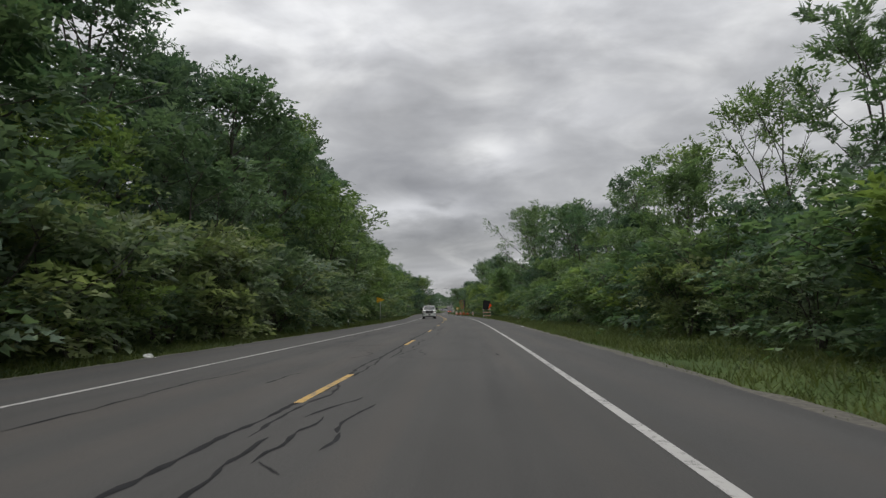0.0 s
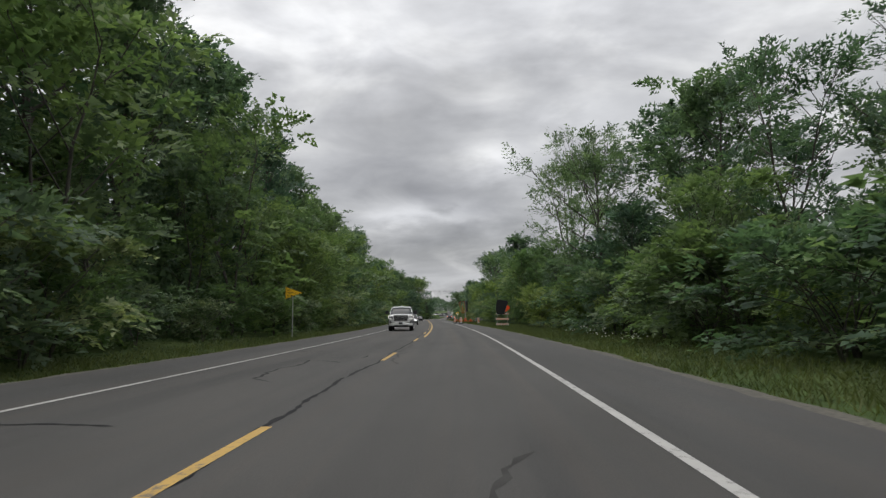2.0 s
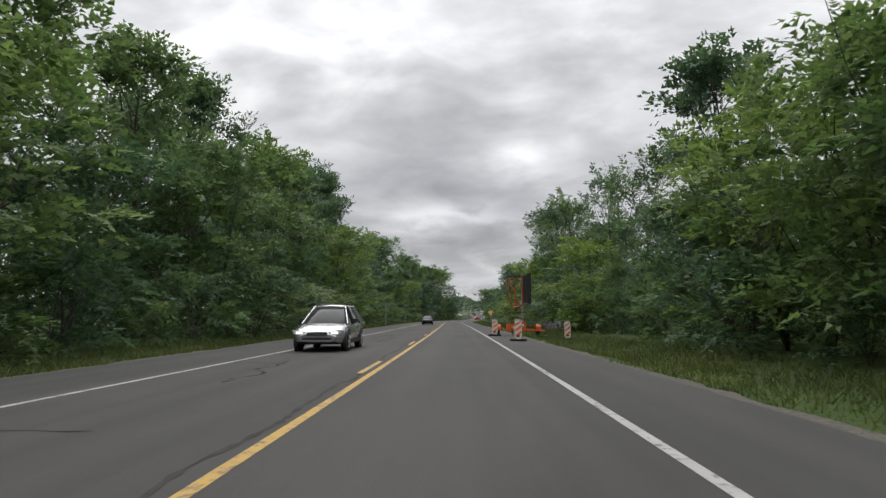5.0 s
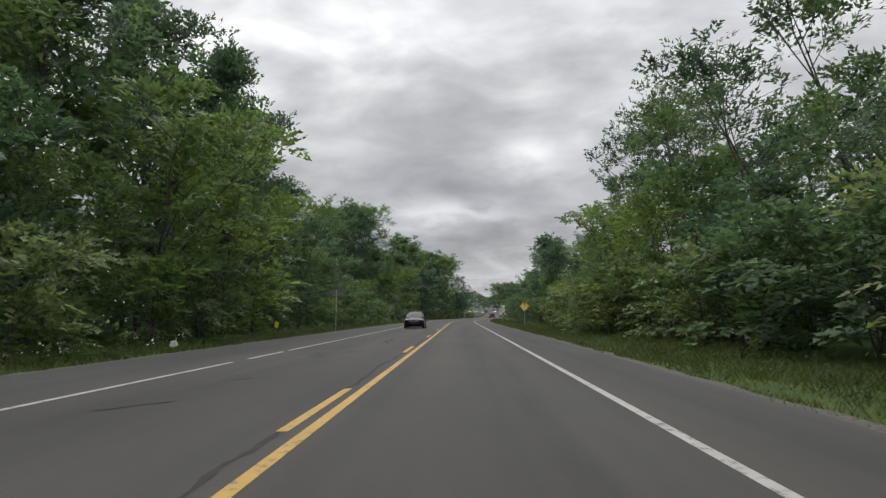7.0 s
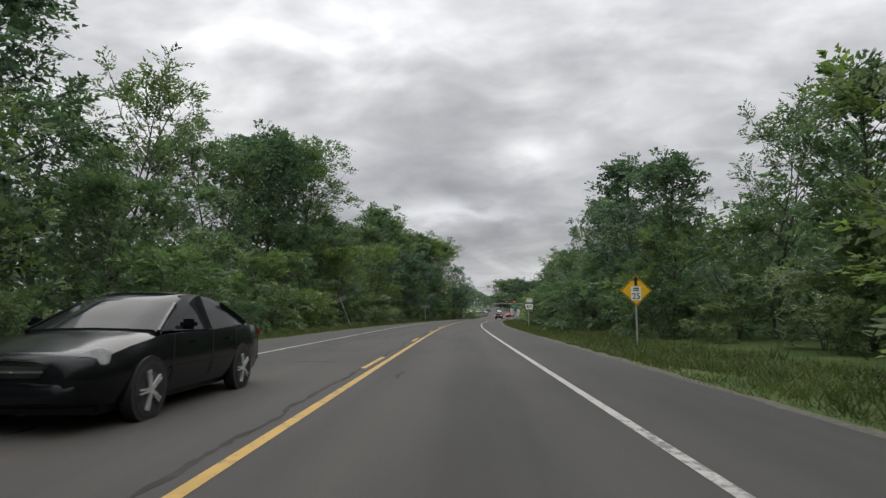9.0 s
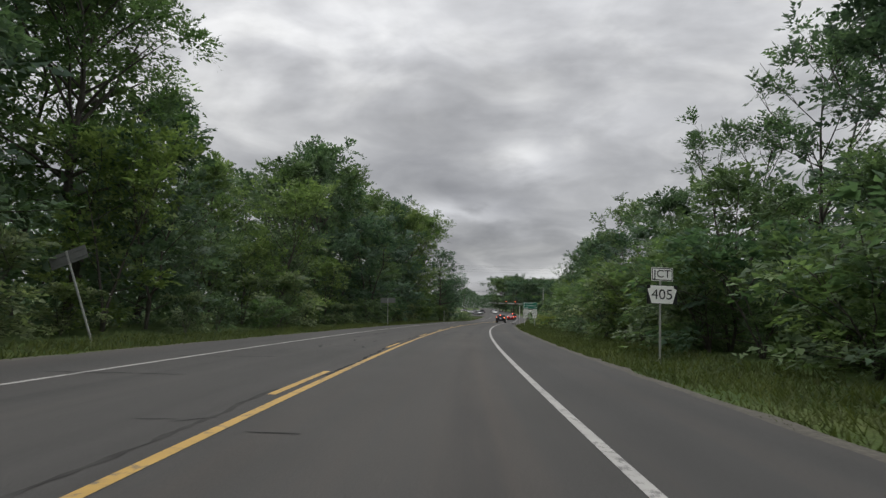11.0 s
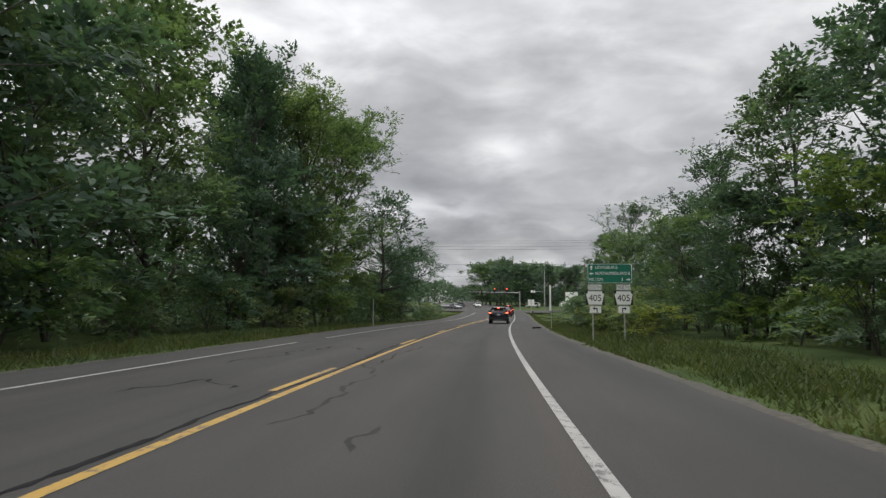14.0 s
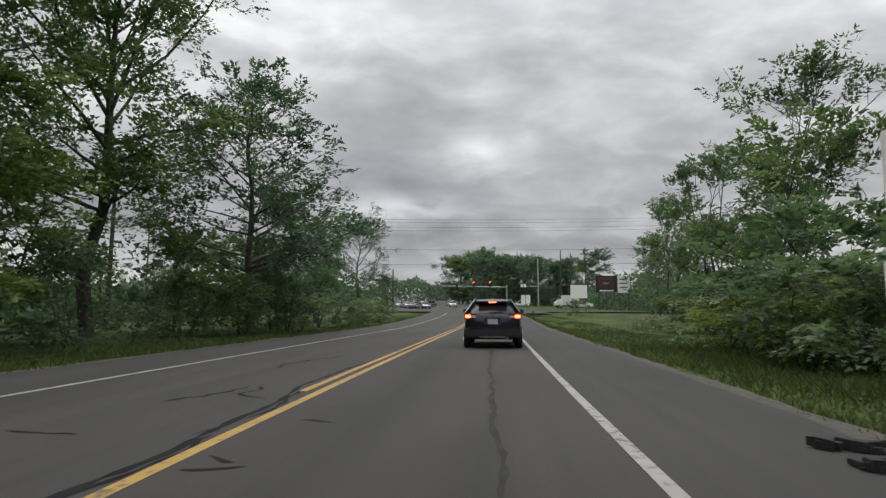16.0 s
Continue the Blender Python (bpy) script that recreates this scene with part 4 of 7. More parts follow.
# tall trees of the left-hand wood: place along the road, side offset, height, kind
LEFT_TALL = [(12, -18, 22, "dense0"), (24, -17, 24, "dense1"), (36, -18.5, 21, "dense2"), (46, -19, 20, "spiky0"), (56, -19, 23, "dense0"), (66, -19, 22, "dense1"), (75, -19, 25, "spiky1"),
             (85, -20.8, 26, "spiky0"), (96, -20.8, 25.5, "dense2"), (103, -20.5, 24.5, "spiky1"), (113, -19.6, 21.8, "spiky0"), (124, -19.6, 21.5, "dense0"), (134, -18.8, 19, "dense1"), (146, -18.5, 18.5, "dense2")]
LEFT_TALL2 = [(157, -19, 20.5, "spiky1"), (170, -18.5, 19.5, "dense1"), (180, -19, 20, "dense0"), (190, -19.3, 22.5, "spiky0"), (202, -19.3, 24, "spiky1"), (211, -19.6, 22.5, "spiky0"), (220, -20, 17, "dense2"), (229, -19, 16.5, "open0"),
              (243, -19, 16.5, "open2"), (255, -19.5, 21, "dense0"), (266, -18.5, 22.5, "spreading"), (272.5, -18.8, 15, "dense2"), (282, -19, 13, "dense1"), (293, -17.5, 16.5, "dense2"), (303, -17.5, 19.5, "spiky1"), (308.5, -19.3, 22.5, "dense1"), (314, -17.5, 21.5, "dense0")]
LEFT_TALL3 = [(325, -17, 20, "dense1"), (335, -16.5, 20.8, "spiky1"), (343.5, -15.0, 20.5, "spreading"), (352.0, -15.0, 21.0, "spreading"), (341, -19.0, 21, "dense0"), (366, -12.0, 9.5, "open1"), (340, -13.4, 10, "mid0"), (379, -13.6, 9.5, "mid0"), (386, -15.5, 8, "dense1"), (392, -12.6, 11.3, "broad"), (389, -16, 6.5, "young0")]
RIGHT_TALL = [(14, 15, 10, "open1"), (25.5, 17, 11, "sumac0"), (31, 16.5, 10.5, "open0"), (36, 14, 8.5, "dense1"), (42, 16, 10.5, "sumac1"), (49, 16.5, 11.5, "open2"), (51, 15.5, 8.5, "dense0"), (55.5, 16.5, 11, "sumac0"), (60, 15.8, 8.5, "open2"), (66, 16.5, 11.3, "open1"),
              (73, 17.2, 12.5, "open0"), (79, 17.5, 14.5, "dense1"), (86, 17.8, 15.5, "dense2"), (94.6, 15.0, 15.5, "broad"), (101, 16.5, 12, "open0"), (106.5, 16, 7.2, "dense1"), (119, 16.8, 11.0, "open2"), (112, 14.5, 7.5, "dense0")]
RIGHT_TALL2 = [(127, 16.2, 10.5, "dense1"), (138, 15, 14, "dense2"), (147, 16.5, 12, "open0"), (157, 17, 14, "open1"), (165, 17, 14.5, "open0"), (174, 17, 15, "open2"), (182, 17.5, 15, "open1"), (190, 17.5, 16, "open0"),
               (197, 19.8, 17.5, "open2"), (204, 20, 19, "open1"), (210.5, 19.8, 15.5, "open2"), (215, 15.8, 9.5, "dense1"), (223, 17, 11, "open0"), (229, 14.5, 10.5, "dense0"), (240, 15.5, 13, "dense2")]
RIGHT_TALL3 = [(249, 17, 12, "dense1"), (257, 18.2, 13.5, "dense2"), (264, 18.2, 14, "open0"), (271.5, 18.2, 13, "open2"), (280, 16.8, 10.5, "dense2"), (288, 16.5, 11, "sumac0"), (295, 16.3, 9.8, "dense0"), (303, 16.5, 8.3, "dense1"),
               (309.5, 16.3, 11.6, "sumac1"), (314, 16.8, 11.8, "dense2"), (321, 17, 12.2, "dense0"), (331, 15.8, 11.5, "open1"), (337, 18, 9.5, "dense1"), (345, 18, 9, "dense0"), (352.5, 14.6, 8.5, "mid0"), (356, 13.4, 5.5, "mid1"), (361, 18.5, 8.5, "open2"), (372, 22, 8, "dense1"), (384, 19.5, 11.5, "sumac0"), (396, 22, 9.5, "young1"), (452, 42, 12, "dense0"), (458, 50, 13, "dense2")]
for s, lat, high, key in LEFT_TALL + LEFT_TALL2 + LEFT_TALL3 + RIGHT_TALL + RIGHT_TALL2 + RIGHT_TALL3:
    plant(key, s, lat, high)
plant("layered", 360.3, -11.5, 15.2, squash=1.2)
plant("open1", 354.5, 14.8, 11.9, squash=1.0)
plant("sumac0", 363, 15.0, 10.5, squash=1.1)
plant("mid1", 362, 14.6, 6.0, squash=1.1)


def skyline(side):
    rows = sorted((LEFT_TALL + LEFT_TALL2 + LEFT_TALL3) if side < 0 else (RIGHT_TALL + RIGHT_TALL2 + RIGHT_TALL3))
    return [r[0] for r in rows], [r[2] for r in rows]


# the verge is kept open before each sign: place along the road, side
SIGN_PLACES = [(86.7, -1), (201, -1), (256.9, -1), (299, -1), (117.4, 1), (150, 1), (218.5, 1), (258.1, 1), (321.1, 1), (334.3, 1), (337.3, -1)]


def opened(s, side, before=18, after=3):
    return any(k == side and at - before < s < at + after for at, k in SIGN_PLACES)


plant("young0", 283, -13.8, 11.5)
for key, s, lat, high in (("mid1", 322.5, 14.9, 7.0), ("mid0", 327.5, 14.4, 6.4), ("mid1", 334, 15.4, 7.2)):
    plant(key, s, lat, high)
plant("crowned", 134.0, 22.3, 24.6)
for s, lat, high in ((106.8, 12.0, 3.5), (110.6, 12.4, 3.3), (103.2, 13.0, 3.0)):
    plant("bush", s, lat, high, squash=1.1)
for s, lat, high in ((121.0, 13.9, 9.2), (126.5, 13.8, 8.6), (132.5, 14.2, 8.8), (102.0, -12.6, 8.6), (109.5, -13.0, 8.4)):
    plant("mound", s, lat, high)
for side in (-1, 1):
    ss, hh = skyline(side)
    edge = 9.7 if side < 0 else 10.7
    rng = np.random.default_rng(40 + side)
    # second storey between the tall trees and the shrubs
    for s in np.arange(4, 344 if side < 0 else 346, 6.6):
        tall = float(np.interp(s, ss, hh))
        key = ("mid0", "mid1", "mid2", "mid1", "young1")[rng.integers(5)]
        near = (13.6 if s < 300 else 12.6) if side < 0 else 14.3
        near += 0.9 if opened(s, side) else 0.0
        plant(key, s + rng.uniform(-2, 2), side * (near + rng.uniform(-0.9, 1.6)), tall * rng.uniform(0.34, 0.60), squash=rng.uniform(0.95, 1.2))
    # shrubs along the verge
    for s in np.arange(6, 372 if side < 0 else 350, 4.3):
        key = f"shrub{rng.integers(4)}"
        out, high = edge + 0.9 + rng.uniform(0, 1.6), rng.uniform(1.7, 3.9)
        if opened(s, side):
            out, high = out + 1.5, high * 0.8
        plant(key, s + rng.uniform(-1, 1), side * out, high, squash=rng.uniform(0.95, 1.25))
    # trees behind, that close the wood
    for s in np.arange(0, 346 if side < 0 else 342, 7.2 if side < 0 else 8.6):
        tall = float(np.interp(s, ss, hh))
        plant(f"back{rng.integers(2)}", s + rng.uniform(-2, 2), side * rng.uniform(22, 28), tall * (rng.uniform(0.82, 0.96) if side < 0 else rng.uniform(0.72, 0.92)))
for s in np.arange(346, 400, 5.5):
    plant(('dense1', 'young1', 'back0')[RNG.integers(3)], s, -RNG.uniform(21, 30), RNG.uniform(4.5, 6.5), squash=1.2)
# thicket that closes the foot of the right-hand wood
for start, end in ((14, 100), (156, 184), (242, 300)):
    for i, s in enumerate(np.arange(start, end, 3.3)):
        plant("shrub0", s, 12.7 + 0.55 * (i * 5 % 3), 2.9 + 0.4 * (i * 7 % 4), squash=1.15)
# pale arching shrubs along the first stretch, and leafy growth under the last trees
for i, s in enumerate(np.arange(15, 65, 3.1)):
    plant(("shrub1", "shrub3")[i % 2], s, -10.4 - 0.4 * (i % 3), 3.6 + 0.35 * (i * 7 % 4), squash=1.1)
for i, s in enumerate(np.arange(188, 208, 3.4)):
    plant(("shrub4", "shrub3")[i % 2], s, 11.6 + 0.5 * (i % 2), 2.9 + 0.3 * (i % 3), squash=1.1)
for s, lat, high, key in ((340, -15, 8.5, "mid1"), (346, -13.8, 6.2, "mid2"), (356, -13.5, 5.2, "mid2"), (361, -14.5, 5.5, "mid0"), (367.5, -14.5, 6, "mid1"), (372, -16, 5.5, "mid0"), (363, -10.2, 5.5, "mid1")):
    plant(key, s, lat, high, squash=1.25)
for i, s in enumerate(np.arange(323.5, 351, 2.2)):
    plant(("shrub4", "shrub0", "shrub4", "shrub3")[i % 4], s, 10.9 + 0.5 * (i % 2), 1.45 + 0.15 * (i % 3), squash=1.5)
# the low green bed and scattered bushes before the junction
for s, lat, high in ((372, -8.6, 1.5), (377, -8.8, 1.7), (381, -9.8, 1.9), (386, -9.2, 1.9), (391, -9.6, 1.7), (396, -10.5, 1.6), (364, 13.5, 1.8), (407, 14.2, 1.8), (343, 9.9, 2.1), (339, 10.3, 2.0), (334, 10.0, 1.9), (348, 10.5, 2.2)):
    plant(f"shrub{RNG.integers(4)}", s, lat, high, squash=1.3)
# woods beyond the junction
for k in range(18):
    plant(("far0", "far1")[k % 2], 545 + RNG.uniform(-8, 14), 4 + k * 2.5, RNG.uniform(13, 17), squash=1.3)
for k in range(34):
    lat = -6 + k * 2.6 if k < 22 else -24 - (k - 22) * 6.0
    s = (505 + 0.35 * abs(lat) + RNG.uniform(-10, 22)) if k < 22 else 560 + RNG.uniform(-30, 60)
    if k < 22 and lat < 7:
        s += 22
        lat += 6.5
    plant(("far0", "far1")[k % 2], s, lat, RNG.uniform(13, 17.5) if k < 22 else RNG.uniform(8, 11), squash=1.15)


def undergrowth():
    """Dark tangle on the floor of the woods, behind the shrubs."""
    rng = np.random.default_rng(6)
    n = 100000
    side = np.where(rng.random(n) < 0.5, -1.0, 1.0)
    s = rng.uniform(-5, np.where(side < 0, 373, 366), n)
    lat = side * rng.uniform(np.where(s > 346, np.where(side < 0, 11.5, 14.2), np.where(side < 0, 15.0, 15.6)), 25, n)
    x, y = xy(s, lat)
    at = np.stack([x, y, ground_z(s, lat) + np.where((s > 338) & (side < 0), 4.2, np.where(s > 346, 3.6, np.where(side < 0, 7.0, 4.6))) * rng.random(n) ** 1.15], 1)
    v, f = leaf_faces(rng, at, rng.normal(0, 0.5, (n, 3)) + (0, 0, 0.3), np.where(s > 322, 0.27, 0.50)[:, None], np.where(s > 322, 0.20, 0.38)[:, None], False)
    tagged(new("undergrowth", fast_mesh("undergrowth", v, f, M_LEAF_DARK)), "dark leafy undergrowth on the woodland floor", "undergrowth", kind="stuff")


undergrowth()


def far_woods():
    """Distant trees all round, as one mass of leaf clumps."""
    rng = np.random.default_rng(5)
    n = 110000
    s = rng.uniform(-60, 560, n)
    side = np.where(rng.random(n) < 0.5, -1.0, 1.0)
    lat = side * rng.uniform(30, 50, n)
    top = 12 + 2.5 * np.sin(0.045 * s + side) + 1.5 * np.sin(0.17 * s + 2 * side) - np.where(s > 345, 8, 0)
    h = top * rng.random(n) ** 0.85
    x, y = xy(s, lat)
    at = np.stack([x, y, ground_z(s, np.clip(lat, -60, 60)) + np.maximum(h, 0.4)], 1)
    v, f = leaf_faces(rng, at, rng.normal(0, 0.4, (n, 3)) + (0, 0, 0.3), 0.95, 0.70, False)
    far = 44000
    a = rng.uniform(radians(55), radians(125), far)
    d = rng.uniform(300, 360, far)
    top = 13 + 4 * np.sin(9 * a) + 3 * np.sin(31 * a) + 1.5 * np.sin(97 * a)
    at2 = np.stack([-20 + d * np.cos(a), 380 + d * np.sin(a), 4 + top * rng.random(far) ** 0.6], 1)
    v2, f2 = leaf_faces(rng, at2, rng.normal(0, 0.4, (far, 3)) + (0, 0, 0.3), 1.5, 1.1, False)
    me = fast_mesh("far_woods", np.concatenate([v, v2]), np.concatenate([f, f2 + len(v)]), M_LEAF_DARK)
    tagged(new("far_woods", me), "mass of distant dark green woods", "woods", kind="stuff")


far_woods()


# ---- verge grass ----
def verge_grass():
    rng = np.random.default_rng(8)
    vs, fs, base = [], [], 0
    for side, l1, n in ((1, 11.6, 160000), (-1, 10.6, 100000)):
        s = rng.uniform(6, 420, n)
        l0 = np.vectorize(right_edge)(s) + 0.10 if side > 0 else 0.12 - np.vectorize(left_edge)(s)
        lat = l0 + (l1 - l0) * rng.random(n) ** 1.25
        clump = 0.5 + 0.5 * np.sin(0.9 * s + 1.7 * lat) * np.sin(0.37 * s - 1.1 * lat + 2)
        h = (0.06 + 0.20 * np.clip((lat - l0) / 1.6, 0, 1)) * rng.uniform(0.5, 1.4, n) * (0.6 + 0.9 * clump)
        h *= np.where((s > 352) & (lat > 7.6), 0.35, 1.0) * np.where(s > 372, 0.7, 1.0)
        x, y = xy(s, side * lat)
        z = ground_z(s, side * lat) - 0.02
        a = rng.uniform(0, 2 * math.pi, n)
        w = rng.uniform(0.009, 0.024, n) * (1 + np.clip(s - 200, 0, 200) / 300)
        lx, ly = rng.normal(0, 0.6, n) * h, rng.normal(0, 0.6, n) * h
        p = np.stack([x, y, z], 1)
        ca, sa = np.cos(a) * w, np.sin(a) * w
        zero = np.zeros(n)
        v = np.stack([p - np.stack([ca, sa, zero], 1), p + np.stack([ca, sa, zero], 1), p + np.stack([lx, ly, h], 1)], 1).reshape(-1, 3)
        vs.append(v)
        fs.append(np.arange(3 * n).reshape(-1, 3) + base)
        base += 3 * n
    me = fast_mesh("verge_grass", np.concatenate(vs), np.concatenate(fs), M_GRASS)
    tagged(new("verge_grass", me), "tall uncut green grass along the road verges", "grass", kind="stuff")


verge_grass()


def verge_weeds():
    """Low leafy weeds in uneven clumps between the grass and the shrubs."""
    rng = np.random.default_rng(12)
    k, each = 3600, 13
    s = rng.uniform(8, 372, k)
    side = np.where(rng.random(k) < 0.55, 1.0, -1.0)
    out = 7.4 + 3.2 * rng.random(k) ** 0.6
    size = rng.uniform(0.10, 0.30, k) * np.clip((out - 6.8) / 1.8, 0.4, 1.3)
    x, y = xy(s, side * out)
    hub = np.stack([x, y, ground_z(s, side * out) + 0.02], 1)
    way = rng.normal(0, 0.55, (k, each, 3)) + np.array((0, 0, 0.7))
    at = hub[:, None] + way * (size[:, None] * rng.uniform(0.3, 1.2, (k, each)))[..., None]
    at[..., 2] = np.maximum(at[..., 2], hub[:, None, 2])
    v, f = leaf_faces(rng, at.reshape(-1, 3), (way * np.array((1, 1, 0.3))).reshape(-1, 3), 0.10, 0.055, False, (way * 0.5 + np.array((0, 0, 0.8))).reshape(-1, 3))
    tagged(new("verge_weeds", fast_mesh("verge_weeds", v, f, M_GRASS)), "low leafy weeds along the grassy verges", "weeds", kind="stuff")


verge_weeds()


def wildflowers(name, s0, s1, l0, l1, n, high, material, label, seed):
    rng = np.random.default_rng(seed)
    s, lat = rng.uniform(s0, s1, n), rng.uniform(l0, l1, n)
    x, y = xy(s, lat)
    at = np.stack([x, y, ground_z(s, lat) + high * rng.uniform(0.5, 1.0, n)], 1)
    v, f = leaf_faces(rng, at, rng.normal(0, 0.5, (n, 3)) + (0, 0, 0.5), 0.07, 0.07, True)
    stem = at - np.array((0, 0, 1.0)) * (at[:, 2:3] - ground_z(s, lat)[:, None])
    w = np.array((0.006, 0, 0))
    v2 = np.stack([stem - w, stem + w, at], 1).reshape(-1, 3)
    ob = tagged(new(name, fast_mesh(name, v, f, material)), label, "wildflowers", kind="stuff")
    st = new("stalks", fast_mesh("stalks", v2, np.arange(3 * n).reshape(-1, 3), M_GRASS))
    st.parent = ob


M_FLOWER_WHITE = plain("white_petals", (0.62, 0.62, 0.55), 0.7, vary=0.15)
M_FLOWER_LILAC = plain("lilac_petals", (0.30, 0.20, 0.42), 0.7, vary=0.2)
wildflowers("white_wildflowers", 158, 170, -9.9, -8.6, 90, 0.6, M_FLOWER_WHITE, "white wildflowers along the grassy verge", 31)
wildflowers("white_wildflowers", 172, 176, -9.6, -8.4, 24, 0.6, M_FLOWER_WHITE, "white wildflowers along the grassy verge", 32)
wildflowers("lilac_wildflowers", 151.5, 154, 8.6, 9.9, 220, 1.1, M_FLOWER_LILAC, "lilac wildflowers beside the verge shrubs", 33)
wildflowers("lilac_wildflowers", 366, 370, 12.0, 14.2, 260, 1.0, M_FLOWER_LILAC, "lilac wildflowers in the field edge", 34)
wildflowers("white_wildflowers", 70, 84, 8.8, 9.8, 70, 0.7, M_FLOWER_WHITE, "scattered white wildflowers in the verge", 35)

# ---- road signs ----
def post(parent, x, top, r=0.028, y=0.03, name="post", bottom=-0.45):
    """A steel U-channel sign post."""
    bm = box((x, y + 0.012, (top + bottom) / 2), (0.062, 0.006, top - bottom))
    box((x - 0.03, y + 0.026, (top + bottom) / 2), (0.006, 0.03, top - bottom), bm=bm)
    box((x + 0.03, y + 0.026, (top + bottom) / 2), (0.006, 0.03, top - bottom), bm=bm)
    return part(name, bm, M_GALV, parent)


def plate(name, parent, points, material, y=0.0, border=None, label="", edge=0.035):
    """A sheet-metal sign face with a painted border, facing -y."""
    ob = part(name, slab(points, 0.006, "y", y), material, parent, label)
    if border is not None:
        cx, cz = sum(p[0] for p in points) / len(points), sum(p[1] for p in points) / len(points)
        w = max(p[0] for p in points) - min(p[0] for p in points)
        h = max(p[1] for p in points) - min(p[1] for p in points)
        outer = [(cx + (u - cx) * (1 - edge / w), cz + (v - cz) * (1 - edge / h)) for u, v in points]
        inner = [(cx + (u - cx) * (1 - 2.6 * edge / w), cz + (v - cz) * (1 - 2.6 * edge / h)) for u, v in points]
        bm = bmesh.new()
        a = [bm.verts.new((u, y - 0.003, v)) for u, v in outer]
        b = [bm.verts.new((u, y - 0.003, v)) for u, v in inner]
        for i in range(len(a)):
            j = (i + 1) % len(a)
            bm.faces.new((a[i], a[j], b[j], b[i]))
        part("border", bm, border, ob)
    return ob


def rect(x0, z0, x1, z1, r=0.03):
    out = []
    for cx, cz, a0 in ((x1 - r, z0 + r, -90), (x1 - r, z1 - r, 0), (x0 + r, z1 - r, 90), (x0 + r, z0 + r, 180)):
        for k in range(4):
            a = radians(a0 + 30 * k)
            out.append((cx + r * math.cos(a), cz + r * math.sin(a)))
    return out


def keystone(cx, z0, w, h):
    pts = [(-0.36, 0), (0.36, 0), (0.5, 0.80), (0.40, 0.86), (0.40, 1.0), (-0.40, 1.0), (-0.40, 0.86), (-0.5, 0.80)]
    return [(cx + u * w, z0 + v * h) for u, v in pts]


def arrow(parent, cx, cz, size, turn, material, y=-0.005, bent=False):
    """A flat arrow; turn 0 points up. bent: rises and then turns to the left (-1) or right (1)."""
    if bent:
        k = bent
        pts = [(0.18 * k, -0.5), (0.36 * k, -0.5), (0.36 * k, 0.28), (-0.12 * k, 0.28), (-0.12 * k, 0.5), (-0.5 * k, 0.18), (-0.12 * k, -0.14), (-0.12 * k, 0.08), (0.18 * k, 0.08)]
        pts = [(-u, v) for u, v in pts]
    else:
        pts = [(0, 0.5), (0.42, 0.02), (0.14, 0.10), (0.14, -0.5), (-0.14, -0.5), (-0.14, 0.10), (-0.42, 0.02)]
    c, s = math.cos(radians(turn)), math.sin(radians(turn))
    pts = [(cx + (u * c - v * s) * size, cz + (u * s + v * c) * size) for u, v in pts]
    part("arrow", slab(pts, 0.003, "y", y), material, parent)


# no-passing pennant on the far side of the road
e = thing("pennant_sign", stand(86.7, -8.95, 0, -0.21), "yellow no-passing pennant sign on a steel post", "road sign")
post(e, 0.02, 3.25)
pen = plate("sign_face", e, [(-0.50, 3.53), (-0.50, 2.66), (0.68, 3.10)], M_SIGN_YELLOW, border=M_BLACK)
for k, w in enumerate(("NO", "PASSING", "ZONE")):
    letters(w, 0.12, M_BLACK, pen, -0.42, -0.004, 3.27 - 0.18 * k, "LEFT", "lettering")

# reduced speed sign
e = thing("warning_sign", stand(218.5, 9.15, 0, -0.1), "yellow diamond warning sign on a steel post", "road sign")
post(e, 0.0, 2.5)
dia = plate("sign_face", e, [(0, 1.58), (0.63, 2.21), (0, 2.84), (-0.63, 2.21)], M_SIGN_YELLOW, border=M_BLACK, edge=0.05)
arrow(dia, 0, 2.58, 0.36, 0, M_BLACK)
lim = plate("inset_plate", dia, rect(-0.20, 1.82, 0.20, 2.38), M_SIGN_WHITE, -0.006)
letters("25", 0.24, M_BLACK, lim, 0, -0.010, 1.98)
for k in range(2):
    part("bar", box((0, -0.008, 2.30 - 0.08 * k), (0.22, 0.003, 0.045)), M_BLACK, lim)

# junction marker
e = thing("junction_sign", stand(256.1, 8.95, 0, -0.05, scale=0.95, tilt=(0, 1.0)), "white junction route marker on a steel post", "road sign")
post(e, -0.05, 2.9)
top = plate("sign_face", e, rect(-0.36, 2.62, 0.36, 3.08), M_SIGN_WHITE, border=M_BLACK)
letters("JCT", 0.27, M_BLACK, top, 0, -0.004, 2.85)
part("backing", slab([(-0.5, 1.84), (0.5, 1.84), (0.5, 2.48), (-0.5, 2.48)], 0.005, "y", 0.004), M_BLACK, e)
key = plate("route_shield", e, keystone(0, 1.86, 0.97, 0.60), M_SIGN_WHITE)
letters("405", 0.35, M_BLACK, key, 0, -0.004, 2.15)

